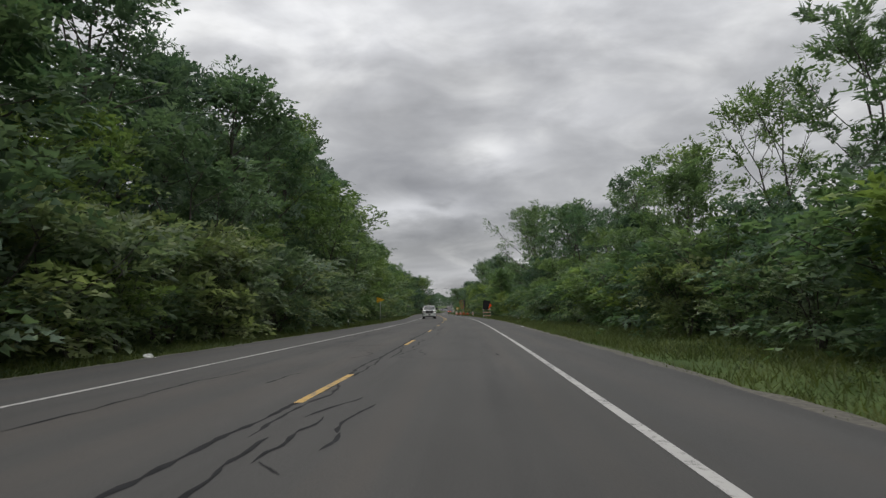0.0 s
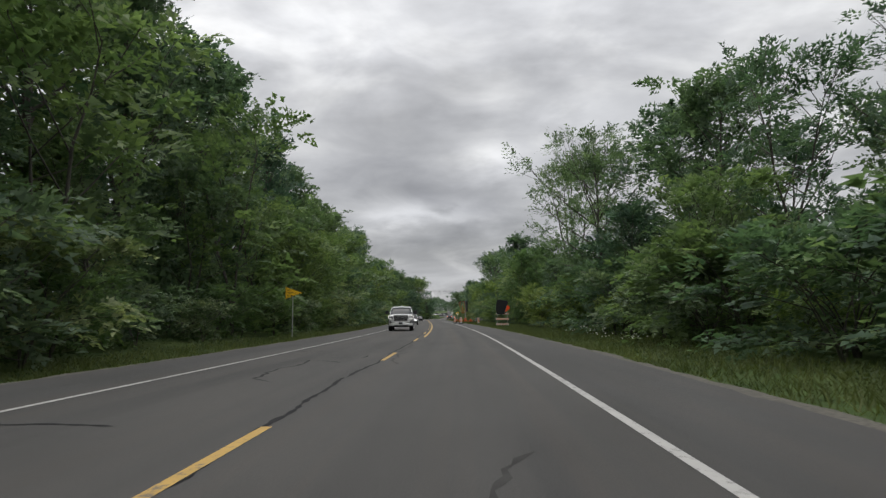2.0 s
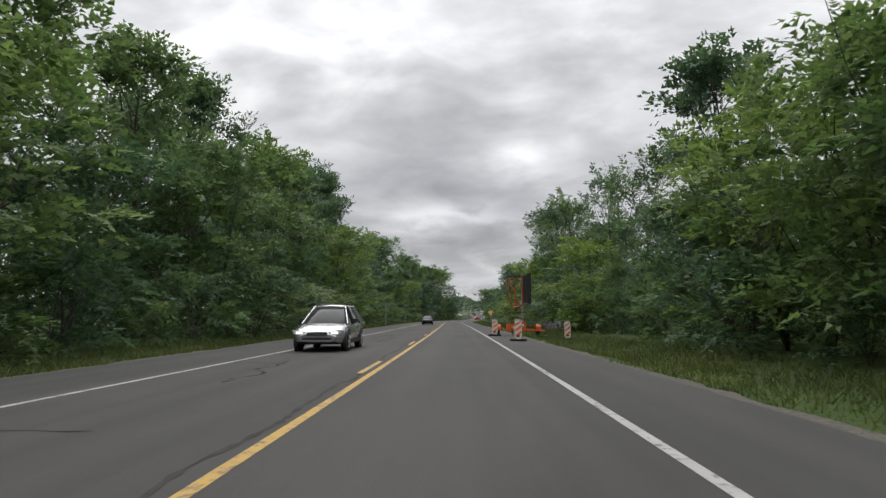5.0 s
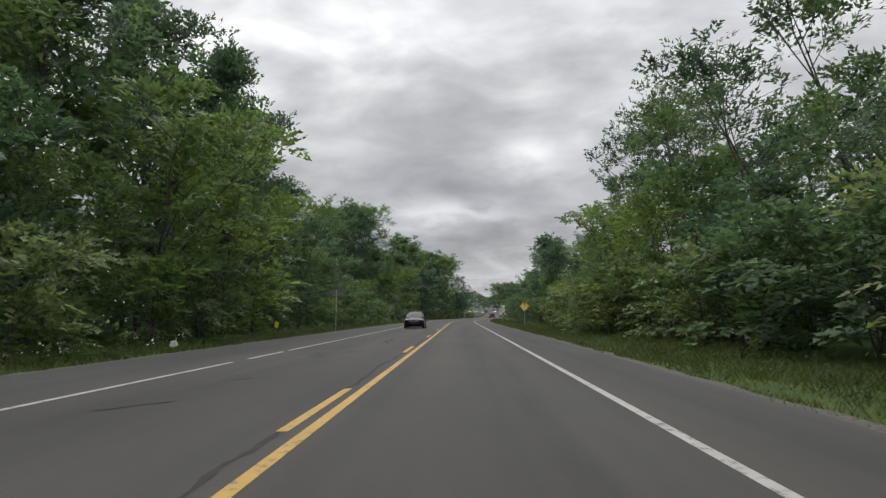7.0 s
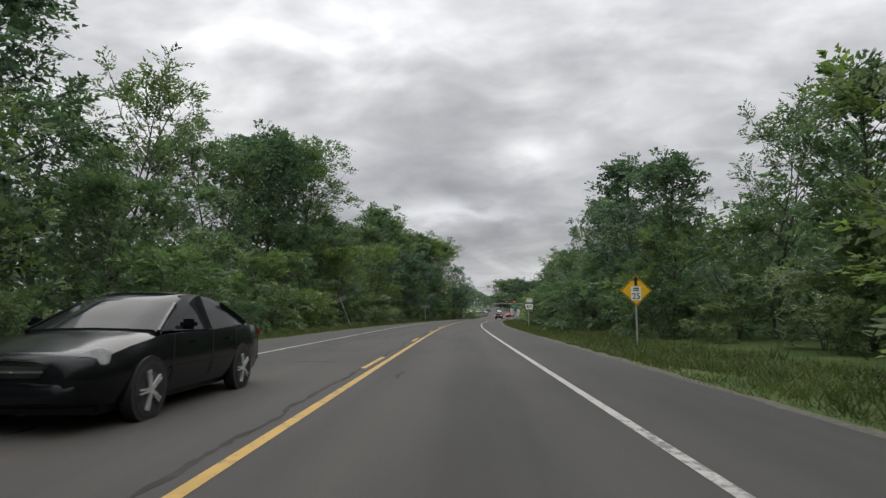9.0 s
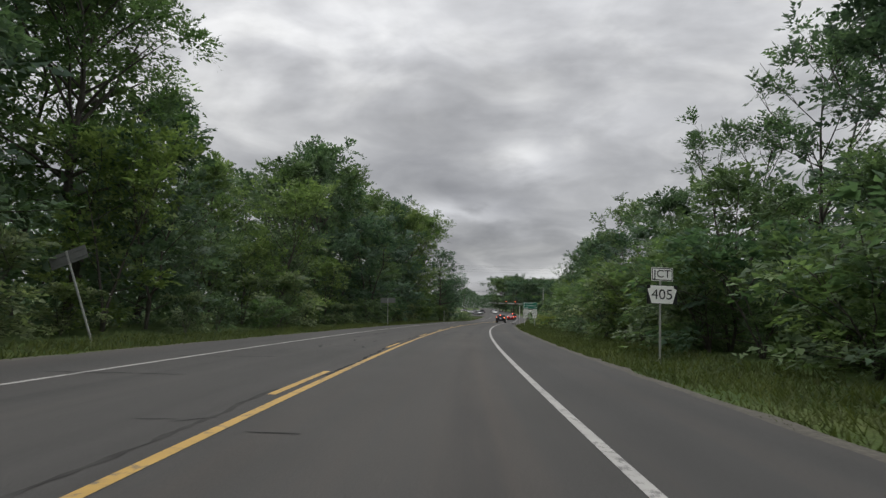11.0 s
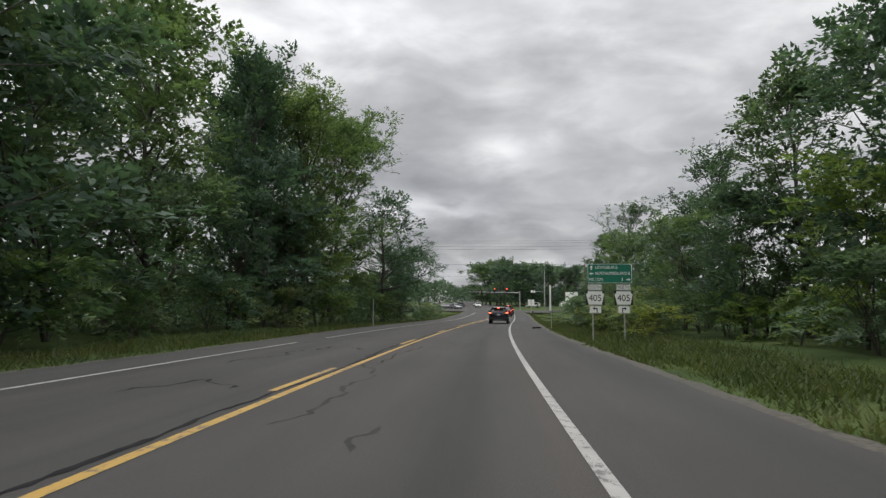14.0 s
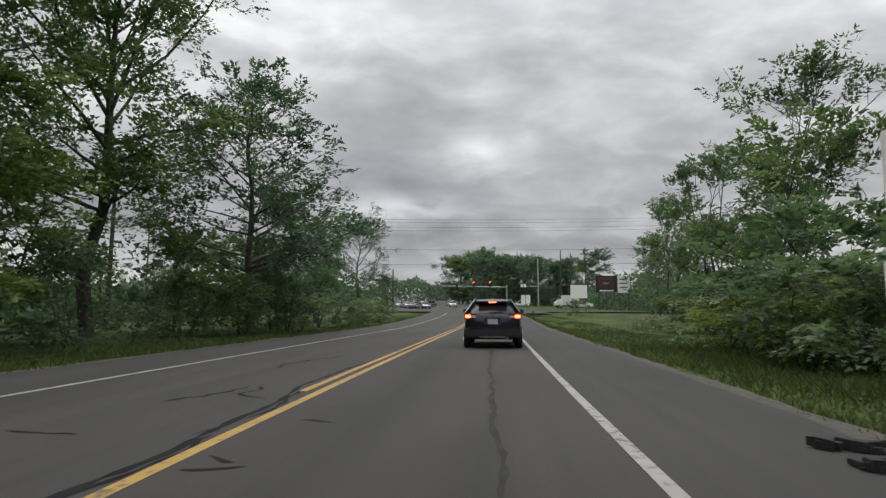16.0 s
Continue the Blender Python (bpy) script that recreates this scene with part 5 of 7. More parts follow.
# green direction sign with two route assemblies
e = thing("direction_sign", stand(321.1, 8.5, 0, 0.15), "green direction sign with white lettering and route markers", "road sign")
post(e, -0.80, 3.1)
post(e, 0.62, 3.1)
g = plate("sign_panel", e, rect(-1.0, 2.30, 1.0, 3.20, 0.06), M_SIGN_GREEN, border=M_SIGN_WHITE, edge=0.02)
for k, w in enumerate(("LEWISBURG", "NORTHUMBERLAND 8", "MILTON")):
    letters(w, 0.15, M_SIGN_WHITE, g, -0.66 if k < 2 else -0.94, -0.004, 3.03 - 0.28 * k, "LEFT", "lettering", width=(1.0, 1.55, 0.62)[k])
letters("3", 0.15, M_SIGN_WHITE, g, 0.55, -0.004, 2.47)
arrow(g, -0.83, 3.03, 0.2, 0, M_SIGN_WHITE)
arrow(g, -0.83, 2.75, 0.2, 90, M_SIGN_WHITE)
arrow(g, 0.83, 2.47, 0.2, -90, M_SIGN_WHITE)
for cx, word, bend in ((-0.68, "SOUTH", -1), (0.60, "NORTH", 1)):
    a = plate("word_plate", e, rect(cx - 0.32, 1.98, cx + 0.32, 2.26), M_SIGN_WHITE, 0.0, border=M_BLACK, edge=0.02)
    letters(word, 0.16, M_BLACK, a, cx, -0.004, 2.12, width=0.5)
    part("backing", slab([(cx - 0.42, 1.30), (cx + 0.42, 1.30), (cx + 0.42, 1.95), (cx - 0.42, 1.95)], 0.005, "y", 0.004), M_BLACK, e)
    b = plate("route_shield", e, keystone(cx, 1.32, 0.82, 0.61), M_SIGN_WHITE)
    letters("405", 0.31, M_BLACK, b, cx, -0.004, 1.61, width=0.56)
    c = plate("arrow_plate", e, rect(cx - 0.28, 0.92, cx + 0.28, 1.27), M_SIGN_WHITE, 0.0, border=M_BLACK, edge=0.02)
    arrow(c, cx, 1.09, 0.26, 0, M_BLACK, bent=bend)


def back_of_sign(s, lat, w, h, zc, tilt, label):
    """A sign for the other direction, seen from behind on its post."""
    e = thing("road_sign", stand(s, lat, 0, -0.05, tilt=tilt), label, "road sign", "signs seen from behind")
    post(e, 0.0, zc + h * 0.5, y=-0.05)
    part("sign_plate", slab(rect(-w / 2, zc - h / 2, w / 2, zc + h / 2), 0.006, "y", 0.0), M_SIGN_BACK, e)
    for k in (-0.25, 0.25):
        part("stiffener", box((0, -0.012, zc + k * h), (w * 0.94, 0.018, 0.04)), M_SIGN_BACK, e)


back_of_sign(201.2, -8.7, 1.28, 0.42, 3.12, (0, 0), "grey back of a wide road sign on a post")
back_of_sign(256.9, -10.3, 1.40, 0.48, 3.05, (0, -22), "grey back of a road sign on a leaning post")
back_of_sign(300.4, -7.8, 1.70, 0.58, 2.65, (0, -2), "grey back of a wide road sign on a post")
e = thing("bare_post", stand(337.3, -6.6, 0, -0.1), "bare steel sign post in the verge", "post")
post(e, 0, 2.1)
# narrow white boards seen nearly edge-on
e = thing("road_sign", stand(334.3, 6.72, -80, -0.05), "white road sign turned almost edge-on on its post", "road sign")
post(e, 0, 2.95)
plate("sign_face", e, rect(-0.22, 1.72, 0.22, 3.0), M_SIGN_WHITE)
plate("sub_plate", e, rect(-0.30, 1.24, 0.30, 1.70), M_SIGN_WHITE, -0.002)


# small yellow marker in the grass
e = thing("marker_flag", stand(192.3, -11.0, 10, tilt=(0, 12)), "small bright yellow marker plate in the grass", "marker")
part("stake", rod((0, 0.02, -0.2), (0, 0.02, 0.75), 0.012), M_GALV, e)
part("marker_plate", slab([(-0.13, 0.52), (0.13, 0.46), (0.15, 0.84), (-0.11, 0.90)], 0.004, "y", 0.0), plain("fluorescent_yellow", (0.78, 0.72, 0.03), 0.5), e)
e = thing("paper_scrap", stand(174.0, -8.6, 30), "crumpled white litter in the verge grass", "litter")
part("sheet", slab([(-0.14, 0.2), (0.02, 0.14), (0.15, 0.24), (0.08, 0.42), (-0.1, 0.38)], 0.05, "y", -0.02, 0.015), M_WHITE_PLASTIC, e)
e = thing("delineator", stand(57.5, -8.2), "short white roadside delineator post", "delineator")
part("stake", rod((0, 0, -0.2), (0, 0, 0.8), 0.03), M_TRIM, e)
part("reflector", box((0, -0.032, 0.68), (0.07, 0.01, 0.22), 0.004), M_SIGN_WHITE, e)


# ---- roadworks: barricade, panels, message-board trailer ----
def striped(name, parent, x0, z0, x1, z1, y, slope, n, first=True):
    """A white board with slanted orange stripes."""
    part(name, box(((x0 + x1) / 2, y, (z0 + z1) / 2), (x1 - x0, 0.03, z1 - z0), 0.006), M_WHITE_PLASTIC, parent)
    w, h = x1 - x0, z1 - z0
    for k in range(n):
        if slope == "across":  # stripes cross a long board
            step = w / n
            a = x0 + (k + 0.15) * step
            pts = [(a, z0 + 0.01), (a + step * 0.42, z0 + 0.01), (min(a + step * 0.42 + h * 0.8, x1), z1 - 0.01), (min(a + h * 0.8, x1), z1 - 0.01)]
        else:
            step = h / n
            a = z0 + k * step
            pts = [(x0 + 0.03, a), (x1 - 0.03, a + w * 0.62), (x1 - 0.03, min(z1, a + w * 0.62 + step * 0.5)), (x0 + 0.03, a + step * 0.5)]
            pts = [(u, min(v, z1 - 0.01)) for u, v in pts]
        part("stripe", slab(pts, 0.003, "y", y - 0.0185), M_ORANGE_SHEET, parent)


e = thing("barricade", stand(116.4, 8.85, 0, -0.06), "striped road barricade with a covered sign and orange flag", "barricade")
for x in (-0.62, 0.62):
    part("upright", box((x, 0.03, 0.85), (0.05, 0.05, 1.7)), M_GALV, e)
    part("foot", box((x, 0.0, 0.04), (0.06, 1.2, 0.06)), M_GALV, e)
for z in (0.22, 0.85, 1.48):
    striped("board", e, -0.78, z - 0.10, 0.78, z + 0.10, -0.01, "across", 5)
cover = [(-0.78, 1.88), (-0.64, 1.44), (-0.10, 1.36), (0.30, 1.46), (0.46, 2.05), (0.72, 2.74), (0.64, 3.04), (0.12, 3.12), (-0.56, 3.20), (-0.66, 2.85), (-0.74, 2.4)]
part("sign_cover", slab(cover, 0.06, "y", -0.09, 0.015), M_CLOTH, e, "black plastic bag over a sign")
part("flag", slab([(0.34, 1.72), (0.40, 1.68), (0.98, 2.15), (0.92, 2.28), (0.62, 2.58)], 0.02, "y", -0.13), M_FLAG, e, "bright orange warning flag")
part("flag_staff", rod((0.20, -0.11, 1.50), (0.66, -0.11, 2.64), 0.012), M_GALV, e)


def channel_panel(m):
    e = thing("vertical_panel", m, "orange and white striped channelizer panel on rubber base", "traffic panel", "roadworks panels")
    part("base", slab([(-0.34, -0.2), (0.34, -0.2), (0.42, 0), (0.34, 0.2), (-0.34, 0.2), (-0.42, 0)], 0.10, "z", 0.0, 0.02), M_RUBBER, e)
    part("foot", box((0, 0, 0.14), (0.24, 0.08, 0.12), 0.02), M_WHITE_PLASTIC, e)
    striped("panel", e, -0.175, 0.16, 0.175, 0.98, -0.02, "up", 3)
    part("grip", box((0, -0.02, 1.02), (0.32, 0.03, 0.07), 0.02), M_WHITE_PLASTIC, e)
    for x in (-0.08, 0.08):
        part("grip_slot", box((x, -0.037, 1.02), (0.09, 0.004, 0.03), 0.0), M_TRIM, e)
    part("reflector", box((0, -0.037, 0.24), (0.13, 0.006, 0.09)), M_TRIM, e)
    return e


first = channel_panel(stand(146.95, 4.5, 6, 0.0))
copy_thing(first, stand(139.2, 5.1, -4, 0.0))
copy_thing(first, stand(143.3, 8.3, 10, -0.1))


def wheel(parent, x, y, r, w, rim_r, spokes=6, side=1, rim_mat=None):
    """Tyre with a dished rim; side is the outward direction along x."""
    bm = bmesh.new()
    n, prof = 28, [(-0.5, 0.66), (-0.5, 0.92), (-0.38, 1.0), (0.38, 1.0), (0.5, 0.92), (0.5, 0.66)]
    rings = [[bm.verts.new((x + w * p[0], y + r * p[1] * math.cos(2 * math.pi * k / n), r + r * p[1] * math.sin(2 * math.pi * k / n))) for k in range(n)] for p in prof]
    for a, b in zip(rings, rings[1:]):
        for k in range(n):
            bm.faces.new((a[k], a[(k + 1) % n], b[(k + 1) % n], b[k]))
    t = part("wheel", bm, M_RUBBER, parent, smooth=True)
    o = x + side * w * 0.43
    part("rim_well", rod((o - side * 0.03, y, r), (o - side * 0.01, y, r), rim_r * 1.02, n=24), M_TRIM, t)
    bm = rod((o, y, r), (o + side * 0.03, y, r), rim_r * 0.22, n=12)
    for k in range(spokes):
        a = 2 * math.pi * k / spokes
        for off in (-0.13, 0.13):
            c = Vector((o + side * 0.02, y + rim_r * 0.58 * math.cos(a + off), r + rim_r * 0.58 * math.sin(a + off)))
            box(c, (0.03, rim_r * 0.86, rim_r * 0.10), bm=bm, turn=Matrix.Rotation(a + off * 0.5, 4, "X"))
    for k in range(28):
        a = 2 * math.pi * (k + 0.5) / 28
        box((o - side * 0.008, y + rim_r * 0.98 * math.cos(a), r + rim_r * 0.98 * math.sin(a)), (0.03, rim_r * 0.06, rim_r * 0.24), bm=bm, turn=Matrix.Rotation(a, 4, "X"))
    part("rim", bm, rim_mat or M_RIM, t)
    return t


def message_trailer():
    """Solar message-board trailer: local x along its axle line to the right, y ahead along the road."""
    e = thing("message_board_trailer", stand(149.1, 6.45, 0, -0.02, scale=0.96), "orange trailer with raised black message board and solar panel", "message trailer")
    # frame across the shoulder: the drawbar points to the verge side
    for y in (-0.5, 0.5):
        part("side_rail", box((0.1, y - 0.45, 0.38), (2.8, 0.08, 0.10), 0.01), M_ORANGE, e)
    for x in (-1.25, -0.3, 0.6, 1.45):
        part("cross_member", box((x, -0.45, 0.38), (0.08, 1.0, 0.09), 0.01), M_ORANGE, e)
    part("drawbar", rod((-0.9, -0.5, 0.36), (1.4, -1.25, 0.34), 0.05, n=6), M_ORANGE, e)
    part("rear_bar", box((0.1, -1.12, 0.35), (2.75, 0.07, 0.10), 0.01), M_ORANGE, e)
    for x in (-1.70, 0.98):
        side = -1 if x < 0 else 1
        wheel(e, x, -0.62, 0.34, 0.22, 0.19, 8, side, M_SIGN_WHITE)
        arch = [(y - 0.37, z - 0.06) for y, z in ((-0.72, 0.42), (-0.72, 0.66), (-0.60, 0.80), (0.10, 0.80), (0.24, 0.62), (0.24, 0.42), (0.14, 0.42), (0.12, 0.58), (0.04, 0.70), (-0.54, 0.70), (-0.63, 0.62), (-0.63, 0.42))]
        part("mudguard", slab(arch, 0.32, "x", x - 0.16, 0.01), M_ORANGE, e)
    part("battery_box", box((-0.80, -0.72, 0.60), (0.66, 0.45, 0.36), 0.02), M_ORANGE, e)
    part("licence_plate", box((-0.66, -0.955, 0.53), (0.30, 0.01, 0.15)), plain("yellow_plate", (0.62, 0.50, 0.16), 0.5), e)
    part("control_box", box((-0.02, -0.62, 0.66), (0.44, 0.42, 0.54), 0.02), M_ORANGE, e)
    part("decal", box((-0.02, -0.835, 0.70), (0.09, 0.008, 0.10)), M_SIGN_WHITE, e)
    part("lamp", box((-0.42, -1.165, 0.39), (0.28, 0.03, 0.09), 0.02), M_TAIL, e)
    part("lamp", box((1.28, -1.165, 0.39), (0.28, 0.03, 0.09), 0.02), M_TAIL, e)
    for x, y in ((-1.95, 0.05), (-0.80, -1.2), (1.45, -1.2)):
        part("jack_leg", box((x, y, 0.27), (0.06, 0.06, 0.62)), M_TRIM, e)
        part("jack_pad", box((x, y, 0.01), (0.16, 0.16, 0.03)), M_GALV, e)
    part("jack_bar", box((-1.62, 0.03, 0.48), (0.72, 0.06, 0.06)), M_ORANGE, e)
    # mast
    part("mast", box((0.05, 0, 1.35), (0.17, 0.17, 1.9), 0.012), M_GALV, e)
    part("mast_tube", box((0.05, 0, 2.95), (0.13, 0.13, 1.9), 0.01), M_GALV, e)
    part("collar", box((0.05, -0.02, 1.10), (0.30, 0.26, 0.05), 0.005), M_TRIM, e)
    part("winch_handle", rod((-0.14, -0.13, 1.55), (0.34, -0.13, 1.55), 0.018), M_TRIM, e)
    # the board is swung round almost parallel to the road
    turn = Matrix.Translation((-0.03, -0.62, 0)) @ Matrix.Rotation(radians(-89), 4, "Z")
    spin = turn.to_3x3().to_4x4()
    b = part("message_board", box(turn @ Vector((0.0, 0.26, 3.10)), (3.3, 0.24, 2.0), 0.03, turn=spin), M_BLACK, e, "black message board cabinet")
    for z in (2.13, 4.06):
        part("board_trim", box(turn @ Vector((0.0, 0.128, z)), (3.0, 0.02, 0.04), turn=spin), M_GALV, b)
    for k in range(6):
        part("maker_mark", box(turn @ Vector((0.95, 0.134, 3.62 - 0.11 * k)), (0.05, 0.01, 0.06), turn=spin), M_GALV, b)
    # orange cradle and the solar panel on top
    back = Vector((-0.15, -0.45, 0))
    for p, q in (((-1.02, -0.35, 3.74), (-0.52, -0.35, 1.88)), ((-0.93, -1.12, 3.86), (-0.10, -1.0, 2.02)), ((0.0, -1.1, 3.92), (0.07, -1.0, 2.03)), ((-0.52, -0.35, 1.88), (0.07, -1.0, 2.03)), ((-0.36, -0.25, 3.75), (-0.36, -0.25, 1.92)), ((-0.52, -0.35, 1.88), (-0.02, 0.05, 1.95)), ((-0.93, -1.12, 3.86), (0.0, -1.1, 3.92))):
        part("cradle_bar", rod(Vector(p) + back, Vector(q) + back, 0.036, n=6), M_ORANGE, e)
    corners = [Vector(c) + back for c in ((-0.95, -1.20, 3.92), (0.12, -1.20, 3.96), (0.30, 0.10, 4.02), (-1.06, 0.10, 3.80))]
    nrm = (corners[1] - corners[0]).cross(corners[3] - corners[0]).normalized()

    def panel_slab(us, vs, low, high):
        bm = bmesh.new()
        at = lambda u, v, w: corners[0] * (1 - u) * (1 - v) + corners[1] * u * (1 - v) + corners[2] * u * v + corners[3] * (1 - u) * v + nrm * w
        a = [bm.verts.new(at(u, v, low)) for u, v in ((us[0], vs[0]), (us[1], vs[0]), (us[1], vs[1]), (us[0], vs[1]))]
        c = [bm.verts.new(at(u, v, high)) for u, v in ((us[0], vs[0]), (us[1], vs[0]), (us[1], vs[1]), (us[0], vs[1]))]
        bm.faces.new(a)
        bm.faces.new(c[::-1])
        for i in range(4):
            bm.faces.new((a[i], c[i], c[(i + 1) % 4], a[(i + 1) % 4]))
        return bm

    sp = part("solar_panel", panel_slab((0, 1), (0, 1), 0.0, 0.045), M_TRIM, e, "solar panel seen from below")
    for u in (0.06, 0.54):
        part("panel_back", panel_slab((u, u + 0.40), (0.1, 0.9), -0.012, -0.003), M_SIGN_WHITE, sp)
    part("panel_arm", rod((0.0, 0.0, 3.6), (-0.45, -0.75, 3.93), 0.04, n=6), M_GALV, sp)
    part("camera_box", box((0.02, 0.72, 2.22), (0.18, 0.18, 0.30), 0.02), M_WHITE_PLASTIC, e)
    part("sensor", box((-0.42, -0.62, 3.42), (0.08, 0.12, 0.20), 0.02), M_WHITE_PLASTIC, e)


message_trailer()

# litter on the verge and shoulder
e = thing("litter_bag", stand(22.4, -6.75), "crumpled white plastic litter at the pavement edge", "litter")
bm = bmesh.new()
bmesh.ops.create_icosphere(bm, subdivisions=2, radius=0.16)
for v in bm.verts:
    v.co = v.co * (0.75 + 0.5 * noise.noise(v.co * 9))
    v.co.z = v.co.z * 0.7 + 0.08
part("bag", bm, M_WHITE_PLASTIC, e)
part("scrap", slab([(0.15, -0.08), (0.42, -0.04), (0.50, 0.06), (0.28, 0.10), (0.16, 0.05)], 0.03, "z", 0.03, 0.008), M_WHITE_PLASTIC, e)
e = thing("paper_scrap", stand(47.0, 6.15, 20), "flat pale paper scrap on the pavement edge", "litter")
part("sheet", slab([(-0.22, -0.08), (0.05, -0.12), (0.24, -0.02), (0.20, 0.10), (-0.1, 0.12)], 0.02, "z", 0.03, 0.005), M_WHITE_PLASTIC, e)


def tyre_scrap(s, lat, seed, size):
    e = thing("tyre_scrap", stand(s, lat, seed * 50, 0.0) @ Matrix.Scale(0.62, 4), "shredded black tyre rubber on the shoulder", "debris", "tyre scraps")
    rng = np.random.default_rng(seed)
    for k in range(4):
        pts = [(rng.uniform(-0.5, 0.5) * size + 0.3 * size * math.cos(a) * rng.uniform(0.6, 1.5), rng.uniform(-0.1, 0.1) + 0.12 * math.sin(a) * rng.uniform(0.6, 1.6)) for a in np.linspace(0, 5.4, 7)]
        c = (sum(p[0] for p in pts) / 7, sum(p[1] for p in pts) / 7)
        pts = sorted(pts, key=lambda p: math.atan2(p[1] - c[1], p[0] - c[0]))
        part("strip", slab(pts, 0.05 + 0.03 * k, "z", 0.0, 0.01), M_RUBBER, e)


tyre_scrap(333.75, 5.86, 3, 0.45)
tyre_scrap(333.82, 5.58, 8, 0.25)
tyre_scrap(333.16, 5.56, 5, 0.3)
for s, lat, turn in ((244.5, 4.77, 50), (244.99, 4.46, 15)):
    e = thing("paper_scrap", stand(s, lat, turn), "torn white paper scrap on the asphalt shoulder", "litter")
    part("sheet", slab([(-0.16, -0.05), (0.02, -0.07), (0.15, 0.0), (0.08, 0.05), (-0.1, 0.06)], 0.012, "z", 0.001, 0.003), M_WHITE_PLASTIC, e)

# ---- vehicles: x across, y ahead, z up, origin on the road under the middle ----
def car_section(w, zb, zt, tuck=0.12, shoulder=0.10, crown=0.03):
    return [(0, zb), (w * 0.72, zb), (w - tuck * 0.6, zb + 0.03), (w - 0.02, zb + 0.16), (w, zb + (zt - zb) * 0.45), (w - 0.015, zb + (zt - zb) * 0.72), (w - shoulder * 0.55, zt - 0.05), (w - shoulder * 1.5, zt - 0.005), (w * 0.45, zt + crown * 0.7), (0, zt + crown)]


def cabin_section(wl, wt, zl, zt):
    return [(0, zl), (wl * 0.9, zl), (wl, zl + 0.01), (wl + (wt - wl) * 0.5, zl + (zt - zl) * 0.5), (wt + 0.015, zt - 0.06), (wt - 0.05, zt - 0.012), (wt * 0.5, zt), (0, zt + 0.008)]


def strip_on(points, width, thick, n=None):
    """A pillar: a flat bar through 3D points."""
    bm = bmesh.new()
    pts = [Vector(p) for p in points]
    for a, b in zip(pts, pts[1:]):
        t = (b - a).to_track_quat("Y", "Z").to_matrix().to_4x4()
        box((a + b) / 2, (thick, (b - a).length + width * 0.4, width), bm=bm, turn=t)
    return bm


